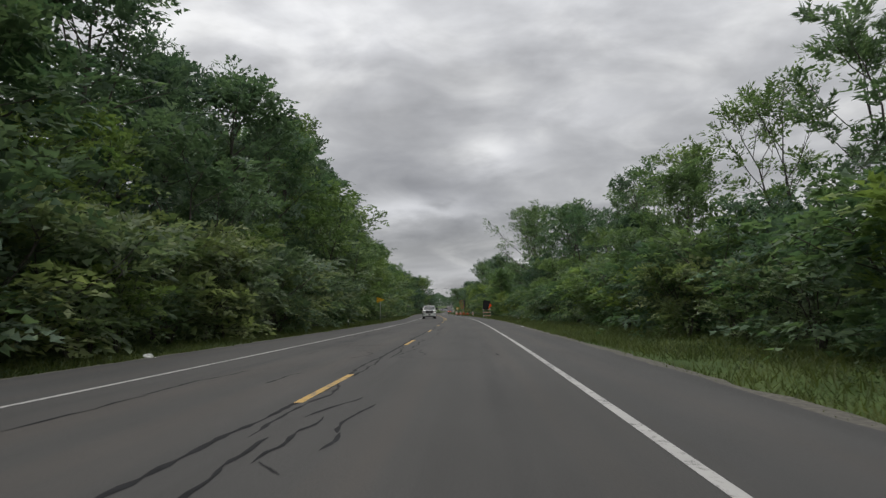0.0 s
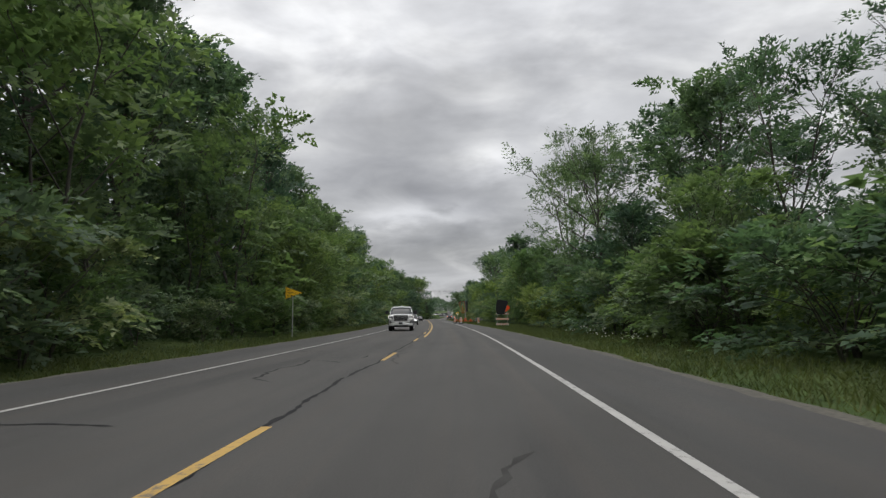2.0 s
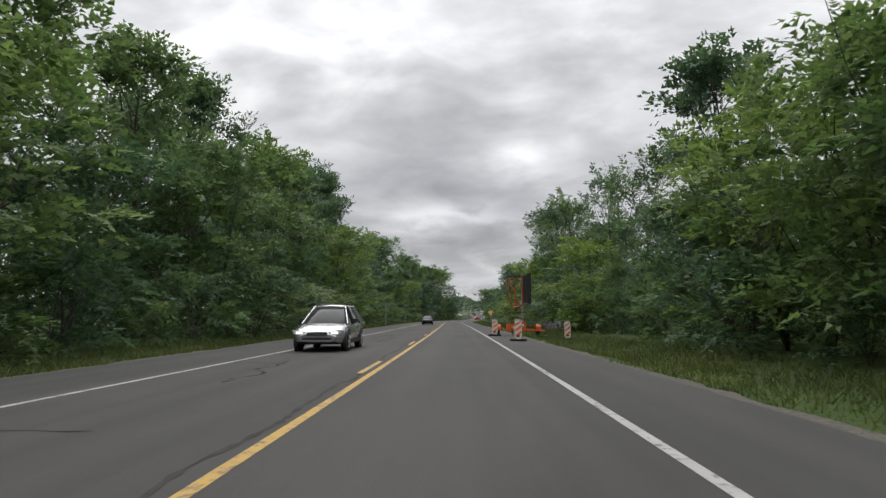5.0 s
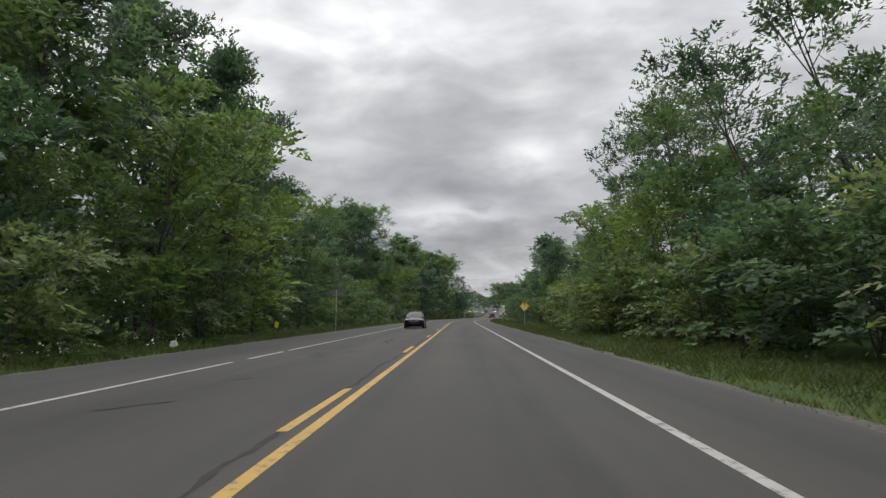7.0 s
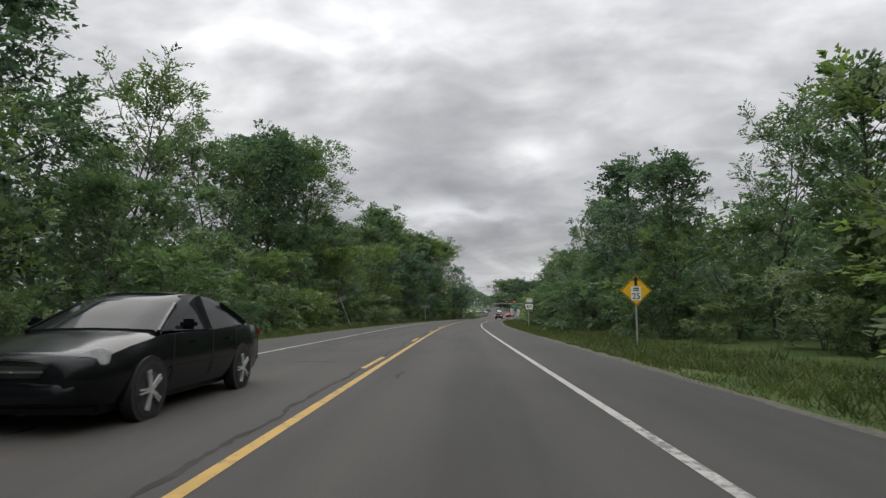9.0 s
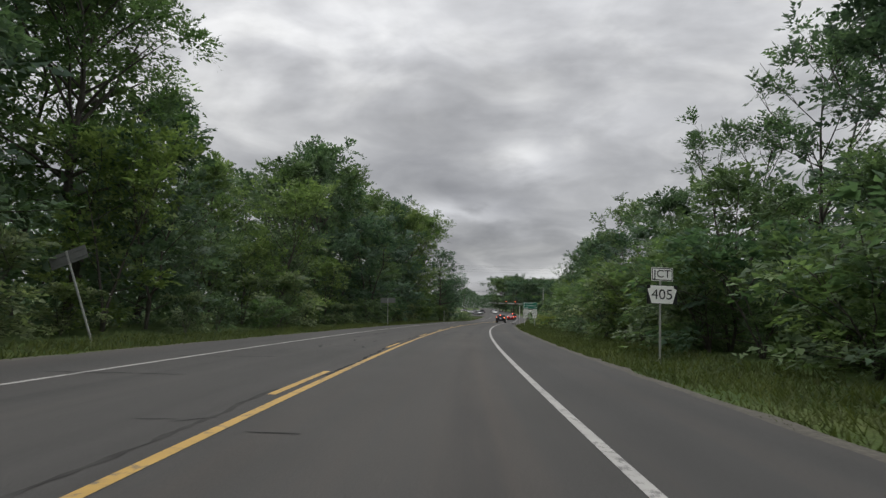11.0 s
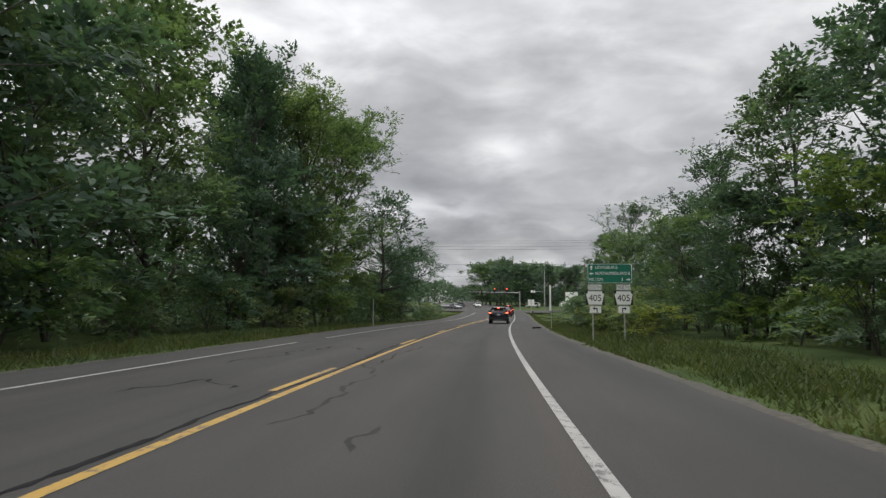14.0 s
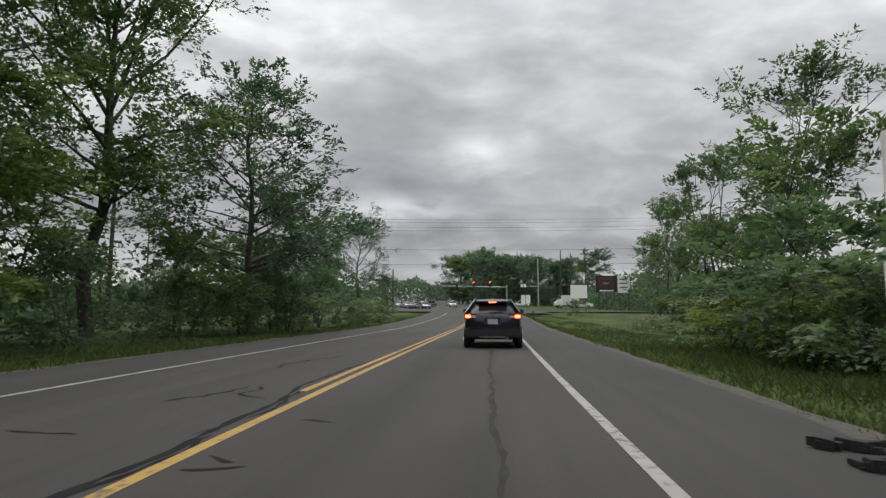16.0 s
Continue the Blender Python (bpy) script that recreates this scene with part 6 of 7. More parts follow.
def saloon_car(m, label, paint, brake=False, category="car", name="car"):
    """A compact four-door saloon with an arched roof and a short boot."""
    e = thing(name, m, label, category)
    w, r, low = 0.86, 0.315, 0.21
    st = [(-2.29, car_section(0.66, 0.34, 0.84)), (-2.23, car_section(0.77, 0.27, 0.95)), (-2.05, car_section(0.83, 0.23, 1.01)), (-1.60, car_section(w, low, 1.02)), (-0.9, car_section(w, low, 1.0)), (0.0, car_section(w, low, 0.97)), (0.9, car_section(w, low, 0.955)),
          (1.25, car_section(w, low, 0.92)), (1.65, car_section(0.845, low, 0.855)), (1.95, car_section(0.81, 0.22, 0.78)), (2.13, car_section(0.765, 0.24, 0.755)), (2.24, car_section(0.69, 0.25, 0.725)), (2.30, car_section(0.57, 0.28, 0.67))]
    part("body", loft(st), paint, e, smooth=True)
    profile = [(-1.66, 1.03), (-1.40, 1.15), (-1.05, 1.315), (-0.70, 1.40), (-0.25, 1.435), (0.15, 1.405), (0.45, 1.30), (0.80, 1.12), (1.10, 0.975)]
    inset = lambda z: 0.775 - 0.52 * (z - 0.97)
    part("glasshouse", loft([(y, cabin_section(0.79, inset(z), 0.93, z)) for y, z in profile]), M_GLASS, e, "dark tinted car windows", smooth=True)
    top = [(y, z) for y, z in profile if z > 1.30]
    skin = [(y, [(0, z - 0.03), (inset(z) * 0.9, z - 0.06), (inset(z) + 0.02, z - 0.075), (inset(z) * 0.97, z - 0.02), (inset(z) * 0.6, z + 0.012), (0, z + 0.02)]) for y, z in top]
    part("roof", loft(skin), paint, e, smooth=True)
    for k in (-1, 1):
        side = lambda y, z: (k * (inset(z) + 0.015), y, z - 0.055)
        part("front_pillar", strip_on([side(0.42, 1.31), side(0.78, 1.14), side(1.08, 0.99)], 0.07, 0.035), paint, e)
        part("middle_pillar", strip_on([(k * 0.60, -0.22, 1.37), (k * 0.795, -0.20, 0.95)], 0.09, 0.02), M_TRIM, e)
        part("rear_pillar", strip_on([side(-0.94, 1.30), side(-1.22, 1.18), side(-1.50, 1.04)], 0.13, 0.035), paint, e)
        mir = part("mirror", box((k * 0.95, 0.72, 1.02), (0.20, 0.12, 0.13), 0.04), paint, e)
        part("mirror_arm", box((k * 0.85, 0.74, 0.98), (0.10, 0.06, 0.04), 0.01), M_TRIM, mir)
        for y in (-1.30, 1.34):
            part("wheel_arch", rod((k * 0.74, y, r + 0.01), (k * (w + 0.003), y, r + 0.01), r + 0.045, n=28), M_TRIM, e)
            wheel(e, k * 0.765, y, r, 0.205, r * 0.70, 5, k)
        for y in (0.28, -0.78):
            part("door_handle", box((k * (w + 0.004), y, 0.80), (0.03, 0.17, 0.03), 0.008), paint, e)
        for y, z0, z1 in ((0.86, 0.32, 0.90), (-0.20, 0.32, 0.93), (-1.0, 0.50, 0.95)):
            part("door_seam", box((k * (w + 0.001), y, (z0 + z1) / 2), (0.006, 0.012, z1 - z0)), M_TRIM, e)
        part("side_moulding", box((k * (w + 0.004), 0.05, 0.52), (0.02, 1.75, 0.035), 0.006), paint, e)
        turn = Matrix.Translation((k * 0.57, 2.10, 0.035)) @ Matrix.Rotation(radians(-36 * k), 4, "Z")
        eye = [(-0.17, 0.575), (0.10, 0.565), (0.24, 0.62), (0.26, 0.74), (0.14, 0.775), (-0.17, 0.67)]
        bm = slab([(k * u, v) for u, v in eye][::k], 0.09, "y", -0.01, 0.015)
        bmesh.ops.transform(bm, matrix=turn, verts=bm.verts)
        lamp = part("headlamp", bm, M_LAMP_CLEAR, e, "clear almond-shaped headlamp")
        bm = box((k * 0.03, 0.083, 0.655), (0.13, 0.012, 0.085), 0.02)
        bmesh.ops.transform(bm, matrix=turn, verts=bm.verts)
        part("reflector", bm, M_CHROME, lamp)
        tail = part("tail_lamp", box((k * 0.66, -2.235, 0.83), (0.24, 0.12, 0.15), 0.04), M_TAIL, e, "red tail lamp")
        if brake:
            part("brake_light", box((k * 0.67, -2.30, 0.84), (0.16, 0.02, 0.09), 0.01), M_TAIL_ON, tail, "lit red brake light")
    part("grille", slab([(-0.33, 0.535), (0.33, 0.535), (0.40, 0.655), (-0.40, 0.655)], 0.09, "y", 2.225, 0.012), M_TRIM, e)
    part("grille_bar", box((0, 2.322, 0.598), (0.74, 0.014, 0.024), 0.005), M_CHROME, e)
    part("grille_rim", box((0, 2.29, 0.668), (0.80, 0.02, 0.018), 0.005), M_CHROME, e)
    part("badge", slab([(-0.075, 0.588), (0.075, 0.588), (0.085, 0.612), (-0.065, 0.612)], 0.012, "y", 2.328), M_CHROME, e)
    part("lower_grille", box((0, 2.235, 0.34), (0.86, 0.12, 0.10), 0.03), M_TRIM, e)
    part("bumper", loft([(2.10, [(0, 0.27), (0.70, 0.27), (0.77, 0.32), (0.77, 0.47), (0.70, 0.50), (0, 0.52)]), (2.27, [(0, 0.28), (0.56, 0.28), (0.63, 0.33), (0.63, 0.46), (0.57, 0.49), (0, 0.515)]), (2.335, [(0, 0.30), (0.40, 0.31), (0.46, 0.35), (0.46, 0.45), (0.42, 0.47), (0, 0.50)])]), paint, e, smooth=True)
    part("licence_plate", box((0, -2.31, 0.72), (0.31, 0.012, 0.155), 0.003), M_PLATE, e)
    part("rear_bumper", box((0, -2.24, 0.44), (1.50, 0.16, 0.22), 0.05), paint, e)
    part("underbody", box((0, 0, low), (1.36, 3.9, 0.14), 0.03), M_TRIM, e)
    return e


def hatch_car(m, label, paint, long, wide, high, lift, brake=False, lamps_on=False, estate=True, category="car", rack=True, name="car", belt_share=0.50):
    """A small car; estate: tall with an upright tailgate, else a saloon with a boot."""
    if not estate:
        return saloon_car(m, label, paint, brake, category, name)
    e = thing(name, m, label, category)
    h, w = long / 2, wide / 2
    belt = lift + (high - lift) * belt_share
    hood = belt - 0.04
    tail_z = belt + 0.02
    r = 0.34
    st = [(-h, car_section(w * 0.84, lift + 0.16, tail_z - 0.12)), (-h + 0.05, car_section(w * 0.93, lift + 0.09, tail_z - 0.04)), (-h + 0.25, car_section(w * 0.985, lift + 0.03, tail_z)), (-h + 0.9, car_section(w, lift, tail_z)), (0.0, car_section(w, lift, belt)),
          (h * 0.36, car_section(w, lift, belt)), (h * 0.55, car_section(w * 0.99, lift, hood)), (h - 0.45, car_section(w * 0.96, lift + 0.02, hood - 0.10)), (h - 0.12, car_section(w * 0.86, lift + 0.05, hood - 0.22)), (h, car_section(w * 0.70, lift + 0.10, hood - 0.32))]
    part("body", loft(st), paint, e, smooth=True)
    # cabin: dark glass with a painted roof and pillars
    y0 = -h + 0.10
    y1 = h * 0.46
    rear_top = y0 + 0.62
    front_top = y1 - 0.86
    wl, wt = w - 0.07, w * 0.62
    cab = [(y0, cabin_section(wl * 0.93, wl * 0.90, belt - 0.06, belt + 0.02)), (rear_top, cabin_section(wl, wt * 0.97, belt - 0.06, high - 0.05)), ((rear_top + front_top) / 2, cabin_section(wl, wt, belt - 0.06, high - 0.02)), (front_top, cabin_section(wl, wt * 0.98, belt - 0.06, high - 0.06)), (y1, cabin_section(wl * 0.95, wl * 0.90, belt - 0.06, belt + 0.0))]
    part("glasshouse", loft(cab), M_GLASS, e, "dark tinted car windows", smooth=True)
    roof = [(rear_top - 0.10, [(0, high - 0.10), (wt * 0.9, high - 0.11), (wt * 0.97, high - 0.10), (wt * 0.9, high - 0.07), (0, high - 0.05)]), (rear_top + 0.15, [(0, high - 0.06), (wt * 0.95, high - 0.09), (wt + 0.01, high - 0.07), (wt * 0.93, high - 0.025), (0, high)]),
            (front_top - 0.1, [(0, high - 0.06), (wt * 0.95, high - 0.10), (wt + 0.01, high - 0.08), (wt * 0.93, high - 0.035), (0, high - 0.01)]), (front_top + 0.06, [(0, high - 0.10), (wt * 0.9, high - 0.13), (wt * 0.97, high - 0.12), (wt * 0.9, high - 0.085), (0, high - 0.06)])]
    part("roof", loft(roof), paint, e, smooth=True)
    for k in (-1, 1):
        part("front_pillar", strip_on([(k * wt * 0.99, front_top + 0.02, high - 0.09), (k * (wl * 0.97), y1 - 0.02, belt - 0.02)], 0.09, 0.035), paint, e)
        part("middle_pillar", strip_on([(k * (wt + 0.025), 0.02 * h - 0.05, high - 0.10), (k * (wl + 0.012), -0.02 * h, belt - 0.02)], 0.10, 0.02), M_TRIM, e)
        part("rear_pillar", strip_on([(k * (wt + 0.0), rear_top + 0.06, high - 0.09), (k * (wl - 0.0), y0 + 0.12, belt)], 0.17, 0.04), paint, e)
        part("mirror", box((k * (w + 0.08), y1 - 0.55, belt + 0.09), (0.20, 0.11, 0.14), 0.035), M_TRIM, e)
        if rack:
            part("roof_rail", rod((k * (wt - 0.06), rear_top + 0.1, high + 0.05), (k * (wt - 0.06), front_top - 0.1, high + 0.04), 0.018, n=8), M_TRIM, e)
        for y in (-h + 0.86, h - 0.88):
            part("wheel_arch", rod((k * (w - 0.10), y, r + 0.01), (k * (w + 0.006), y, r + 0.01), r + 0.075, n=26), M_TRIM, e)
            wheel(e, k * (w - 0.085), y, r, 0.235, r * 0.66, 5, k)
        part("sill_cladding", box((k * (w - 0.005), 0, lift + 0.09), (0.05, long * 0.5, 0.16), 0.015), M_TRIM, e)
        part("door_handle", box((k * (w + 0.004), 0.25, belt - 0.13), (0.03, 0.18, 0.035), 0.008), paint, e)
        part("door_handle", box((k * (w + 0.004), -0.62, belt - 0.13), (0.03, 0.18, 0.035), 0.008), paint, e)
        part("door_seam", box((k * (w + 0.001), -0.02, (lift + belt) / 2 + 0.06), (0.006, 0.012, (belt - lift) * 0.78)), M_TRIM, e)
        part("door_seam", box((k * (w + 0.001), 0.98, (lift + belt) / 2 + 0.06), (0.006, 0.012, (belt - lift) * 0.70)), M_TRIM, e)
        # rear lamps wrap the corner
        zt = tail_z - 0.12
        lamp = part("tail_lamp", slab([(k * w * 0.52, zt + 0.01), (k * w * 0.70, zt - 0.03), (k * w * 0.94, zt - 0.09), (k * w * 0.985, zt + 0.04), (k * w * 0.88, zt + 0.15), (k * w * 0.56, zt + 0.09)][::k], 0.20, "y", -h - 0.012, 0.012), M_TAIL, e, "red tail lamp")
        if brake:
            part("brake_light", box((k * w * 0.85, -h - 0.018, zt + 0.03), (w * 0.19, 0.02, 0.10), 0.012), M_TAIL_ON, lamp, "lit red brake light")
            part("reverse_lens", box((k * w * 0.65, -h - 0.018, zt + 0.02), (w * 0.16, 0.014, 0.07), 0.006), M_LAMP_CLEAR, lamp)
        hz = hood - 0.26
        head = part("headlamp", slab([(k * w * 0.42, hz - 0.07), (k * w * 0.86, hz - 0.05), (k * w * 0.93, hz + 0.09), (k * w * 0.80, hz + 0.10), (k * w * 0.44, hz + 0.03)][::k], 0.34, "y", h - 0.36, 0.02), M_LAMP_CLEAR, e, "clear headlamp")
        if lamps_on:
            part("lit_bulb", box((k * w * 0.66, h - 0.015, hz), (0.22, 0.03, 0.08), 0.015), M_LAMP_ON, head)
    # front
    part("grille", box((0, h - 0.03, hood - 0.30), (w * 0.78, 0.10, 0.13), 0.02), M_TRIM, e)
    part("grille_bar", box((0, h + 0.025, hood - 0.30), (w * 0.80, 0.02, 0.022), 0.006), M_CHROME, e)
    part("badge", slab([(-0.09, -0.025 + hood - 0.30), (0.09, -0.025 + hood - 0.30), (0.09, 0.025 + hood - 0.30), (-0.09, 0.025 + hood - 0.30)], 0.012, "y", h + 0.030), M_CHROME, e)
    part("lower_grille", box((0, h - 0.05, lift + 0.20), (w * 1.15, 0.12, 0.13), 0.03), M_TRIM, e)
    # rear
    part("rear_bumper", box((0, -h + 0.03, lift + 0.22), (wide * 0.94, 0.16, 0.30), 0.05), M_TRIM, e)
    part("licence_plate", box((0, -h - 0.018, tail_z - 0.25), (0.31, 0.012, 0.155), 0.003), M_PLATE, e)
    part("plate_recess", box((0, -h - 0.004, tail_z - 0.24), (0.52, 0.016, 0.22), 0.01), M_TRIM, e)
    part("tail_badge", box((0, -h - 0.016, tail_z - 0.02), (0.12, 0.012, 0.05), 0.004), M_CHROME, e)
    sp = part("spoiler", box((0, rear_top - 0.20, high - 0.075), (wt * 1.75, 0.32, 0.05), 0.02, turn=Matrix.Rotation(radians(11), 4, "X")), paint, e)
    part("high_brake_light", box((0, rear_top - 0.36, high - 0.115), (0.24, 0.02, 0.035), 0.004), M_TAIL_ON if brake else M_TAIL, sp, "high-mounted brake light")
    part("rear_wiper", box((0.10, y0 + 0.065, belt + 0.13), (0.42, 0.03, 0.025), 0.006, turn=Matrix.Rotation(radians(8), 4, "Y")), M_TRIM, e)
    part("skid_plate", box((0, -h - 0.052, lift + 0.09), (wide * 0.46, 0.02, 0.05), 0.01), M_SIGN_BACK, e)
    part("exhaust", rod((0.45, -h - 0.02, lift + 0.06), (0.45, -h + 0.3, lift + 0.06), 0.035), M_CHROME, e)
    part("underbody", box((0, 0, lift + 0.06), (wide * 0.78, long * 0.86, 0.12), 0.03), M_TRIM, e)
    return e


def facing(s, lat, oncoming=False, z=0.0):
    return stand(s, lat, 180 if oncoming else 0, z)


# the car ahead in the lane
hatch_car(facing(348.55, 2.76), "dark navy crossover car with lit brake lights", P_NAVY, 4.45, 1.80, 1.55, 0.27, brake=True, belt_share=0.62)
# oncoming and waiting cars
hatch_car(facing(132.2, -2.55, True), "silver crossover car with lit headlamps on the road", P_SILVER, 4.26, 1.78, 1.62, 0.24, lamps_on=True)
hatch_car(facing(203.4, -2.12, True), "black saloon car on the road", P_BLACK, 4.55, 1.76, 1.50, 0.20, estate=False)
hatch_car(facing(388.0, 2.6), "red saloon car waiting in the lane", P_RED, 4.6, 1.78, 1.45, 0.20, estate=False, brake=True)
hatch_car(facing(396.5, 2.9), "dark red crossover car waiting in the lane", P_RED, 4.4, 1.8, 1.66, 0.24, brake=True)
hatch_car(facing(469.5, -2.4, True), "white crossover car on the road beyond the junction", P_WHITE, 4.4, 1.8, 1.65, 0.24, lamps_on=True)
hatch_car(facing(450.0, -11.5, True), "grey saloon car near the junction", P_GREY, 4.6, 1.78, 1.45, 0.2, estate=False)
hatch_car(facing(456.0, -12.8, True), "silver saloon car near the junction", P_SILVER, 4.6, 1.78, 1.45, 0.2, estate=False)
hatch_car(facing(478.0, -10.8, True), "black crossover car near the junction", P_BLACK, 4.4, 1.8, 1.6, 0.24)
hatch_car(facing(492.0, -2.4, True), "dark grey crossover car on the road beyond the junction", P_GREY, 4.4, 1.8, 1.6, 0.24)
for s, lat, turn, label, paint in ((446.0, -9.0, 200, "silver crossover car parked on the lot", P_SILVER), (463.0, -15.5, 170, "white crossover car parked on the lot", P_WHITE), (471.0, -8.6, 95, "dark grey crossover car parked on the lot", P_GREY), (486.0, -15.0, 185, "black crossover car parked on the lot", P_BLACK)):
    hatch_car(stand(s, lat, turn, 0.0), label, paint, 4.4, 1.8, 1.6, 0.24)
hatch_car(stand(470.0, 14.6, 80, 0.02), "white crossover car on the crossing road", P_WHITE, 4.5, 1.8, 1.65, 0.24)
hatch_car(stand(452.0, 25.5, 70, 0.1), "white saloon car parked beyond the junction", P_WHITE, 4.6, 1.8, 1.5, 0.22, estate=False)


def pickup(m):
    e = thing("pickup_truck", m, "white crew-cab pickup truck with black flares and alloy wheels", "pickup truck")
    h, w = 2.93, 1.0
    belt, hood, rail, roof_z, low, tail = 1.37, 1.36, 1.44, 2.02, 0.52, 2.76
    ya, yb = h - 0.98, h - 0.98 - 3.72  # axles
    # front clip with a tall squared nose, cab to the belt, and the box
    sec = lambda ww, zb, zt: [(0, zb), (ww * 0.7, zb), (ww - 0.05, zb + 0.01), (ww - 0.005, zb + 0.10), (ww, zb + (zt - zb) * 0.40), (ww - 0.02, zb + (zt - zb) * 0.60), (ww - 0.005, zb + (zt - zb) * 0.80), (ww - 0.05, zt - 0.04), (ww - 0.14, zt), (ww * 0.5, zt + 0.02), (0, zt + 0.025)]
    part("cab_body", loft([(-0.54, sec(w, low, belt)), (0.2, sec(w, low, belt)), (1.0, sec(w, low, belt)), (1.42, sec(w, low + 0.02, hood + 0.02)), (2.2, sec(w, 0.62, hood - 0.01)), (h - 0.48, sec(w * 0.99, 0.66, hood - 0.03)), (h - 0.26, sec(w * 0.92, 0.68, hood - 0.05)), (h - 0.10, sec(w * 0.80, 0.70, hood - 0.07)), (h - 0.02, sec(w * 0.68, 0.72, hood - 0.12))]), P_WHITE, e, smooth=True)
    bed = loft([(-tail + 0.03, sec(w * 0.985, 0.62, rail)), (-tail + 0.15, sec(w, 0.56, rail)), (-0.58, sec(w, 0.54, rail))])
    part("cargo_box", bed, P_WHITE, e, smooth=True)
    part("box_lining", box((0, -1.67, rail + 0.014), (1.62, 2.0, 0.012)), M_TRIM, e)
    part("tailgate_cap", box((0, -tail + 0.05, rail + 0.03), (1.7, 0.09, 0.03), 0.01), M_TRIM, e)
    # cab glass, roof and pillars
    cab = [(-0.55, cabin_section(0.92, 0.80, belt - 0.05, 1.90)), (-0.40, cabin_section(0.93, 0.79, belt - 0.05, roof_z - 0.05)), (0.2, cabin_section(0.94, 0.79, belt - 0.05, roof_z - 0.02)), (0.64, cabin_section(0.94, 0.78, belt - 0.05, roof_z - 0.07)), (1.56, cabin_section(0.91, 0.86, belt - 0.05, belt + 0.02))]
    part("glasshouse", loft(cab), M_GLASS, e, "dark tinted cab windows", smooth=True)
    roof = [(-0.60, [(0, 1.86), (0.73, 1.85), (0.81, 1.86), (0.73, 1.91), (0, 1.94)]), (-0.42, [(0, 1.92), (0.77, 1.90), (0.825, 1.92), (0.75, 1.99), (0, roof_z)]), (0.45, [(0, 1.94), (0.77, 1.91), (0.82, 1.93), (0.75, 1.995), (0, roof_z)]), (0.72, [(0, 1.90), (0.73, 1.875), (0.80, 1.88), (0.73, 1.93), (0, 1.97)])]
    part("roof", loft(roof), P_WHITE, e, smooth=True)
    part("roof_antenna", slab([(0.05, 2.01), (0.25, 2.01), (0.11, 2.09), (0.06, 2.09)], 0.05, "x", -0.025, 0.008), P_WHITE, e)
    part("rear_cab_panel", box((0, -0.59, 1.39), (1.80, 0.06, 0.20), 0.02), P_WHITE, e)
    for k in (-1, 1):
        part("front_pillar", strip_on([(k * 0.805, 0.68, 1.91), (k * 0.925, 1.52, belt)], 0.06, 0.04), P_WHITE, e)
        part("middle_pillar", strip_on([(k * 0.825, 0.26, 1.92), (k * 0.955, 0.30, belt - 0.02)], 0.07, 0.022), M_TRIM, e)
        part("rear_pillar", strip_on([(k * 0.815, -0.46, 1.92), (k * 0.945, -0.54, belt - 0.02)], 0.10, 0.04), P_WHITE, e)
        part("roof_gutter", strip_on([(k * 0.825, -0.50, 1.915), (k * 0.825, 0.68, 1.91)], 0.05, 0.03), P_WHITE, e)
        mir = part("mirror", box((k * 1.19, 1.10, 1.52), (0.30, 0.17, 0.30), 0.05), M_TRIM, e, "black door mirror")
        part("mirror_arm", box((k * 1.02, 1.13, 1.43), (0.22, 0.09, 0.07), 0.02), M_TRIM, mir)
        for y in (0.44, -0.36):
            part("door_handle", box((k * (w + 0.012), y, 1.20), (0.035, 0.22, 0.045), 0.012), P_WHITE, e)
        for y, z0, z1 in ((1.36, 0.60, 1.33), (0.28, 0.58, 1.35), (-0.50, 0.62, 1.36)):
            part("door_seam", box((k * (w + 0.001), y, (z0 + z1) / 2), (0.006, 0.014, z1 - z0)), M_TRIM, e)
        part("side_vent", box((k * (w + 0.004), 1.60, 1.24), (0.02, 0.22, 0.09), 0.01, turn=Matrix.Rotation(radians(-12 * k), 4, "X")), M_TRIM, e)
        part("door_badge", box((k * (w + 0.004), 1.16, 0.86), (0.012, 0.26, 0.035)), M_GALV, e)
        step = part("running_board", box((k * 0.98, 0.16, 0.44), (0.16, 2.15, 0.07), 0.02), M_TRIM, e)
        for y in (-0.6, 0.3, 0.9):
            part("step_bracket", box((k * 0.88, y, 0.40), (0.20, 0.08, 0.05), 0.01), M_TRIM, step)
        for y in (ya, yb):
            bm = bmesh.new()
            n, ro, ri = 22, 0.535, 0.46
            ring = lambda rr, xx: [bm.verts.new((k * xx, y + rr * math.cos(math.pi * (-0.06 + 1.12 * i / n)), 0.43 + rr * 0.98 * math.sin(math.pi * (-0.06 + 1.12 * i / n)))) for i in range(n + 1)]
            a, b, c = ring(ro, w - 0.01), ring(ro - 0.02, w + 0.035), ring(ri, w + 0.035)
            d2 = ring(ri, w - 0.25)
            for p, q in ((a, b), (b, c), (c, d2)):
                for i in range(n):
                    bm.faces.new((p[i], p[i + 1], q[i + 1], q[i]))
            part("wheel_flare", bm, M_TRIM, e, "black wheel-arch flare")
            part("wheel_well", rod((k * (w - 0.30), y, 0.45), (k * (w + 0.004), y, 0.45), 0.465, n=26), M_CLOTH, e)
            wheel(e, k * (w - 0.115), y, 0.425, 0.27, 0.265, 6, k)
            part("hub_cap", rod((k * (w + 0.03), y, 0.425), (k * (w + 0.045), y, 0.425), 0.045, n=12), M_TRIM, e)
        # lamp that wraps the corner, with its bright bracket-shaped running light
        wrap = Matrix.Translation((k * 0.79, h - 0.17, 0)) @ Matrix.Rotation(radians(-38 * k), 4, "Z")

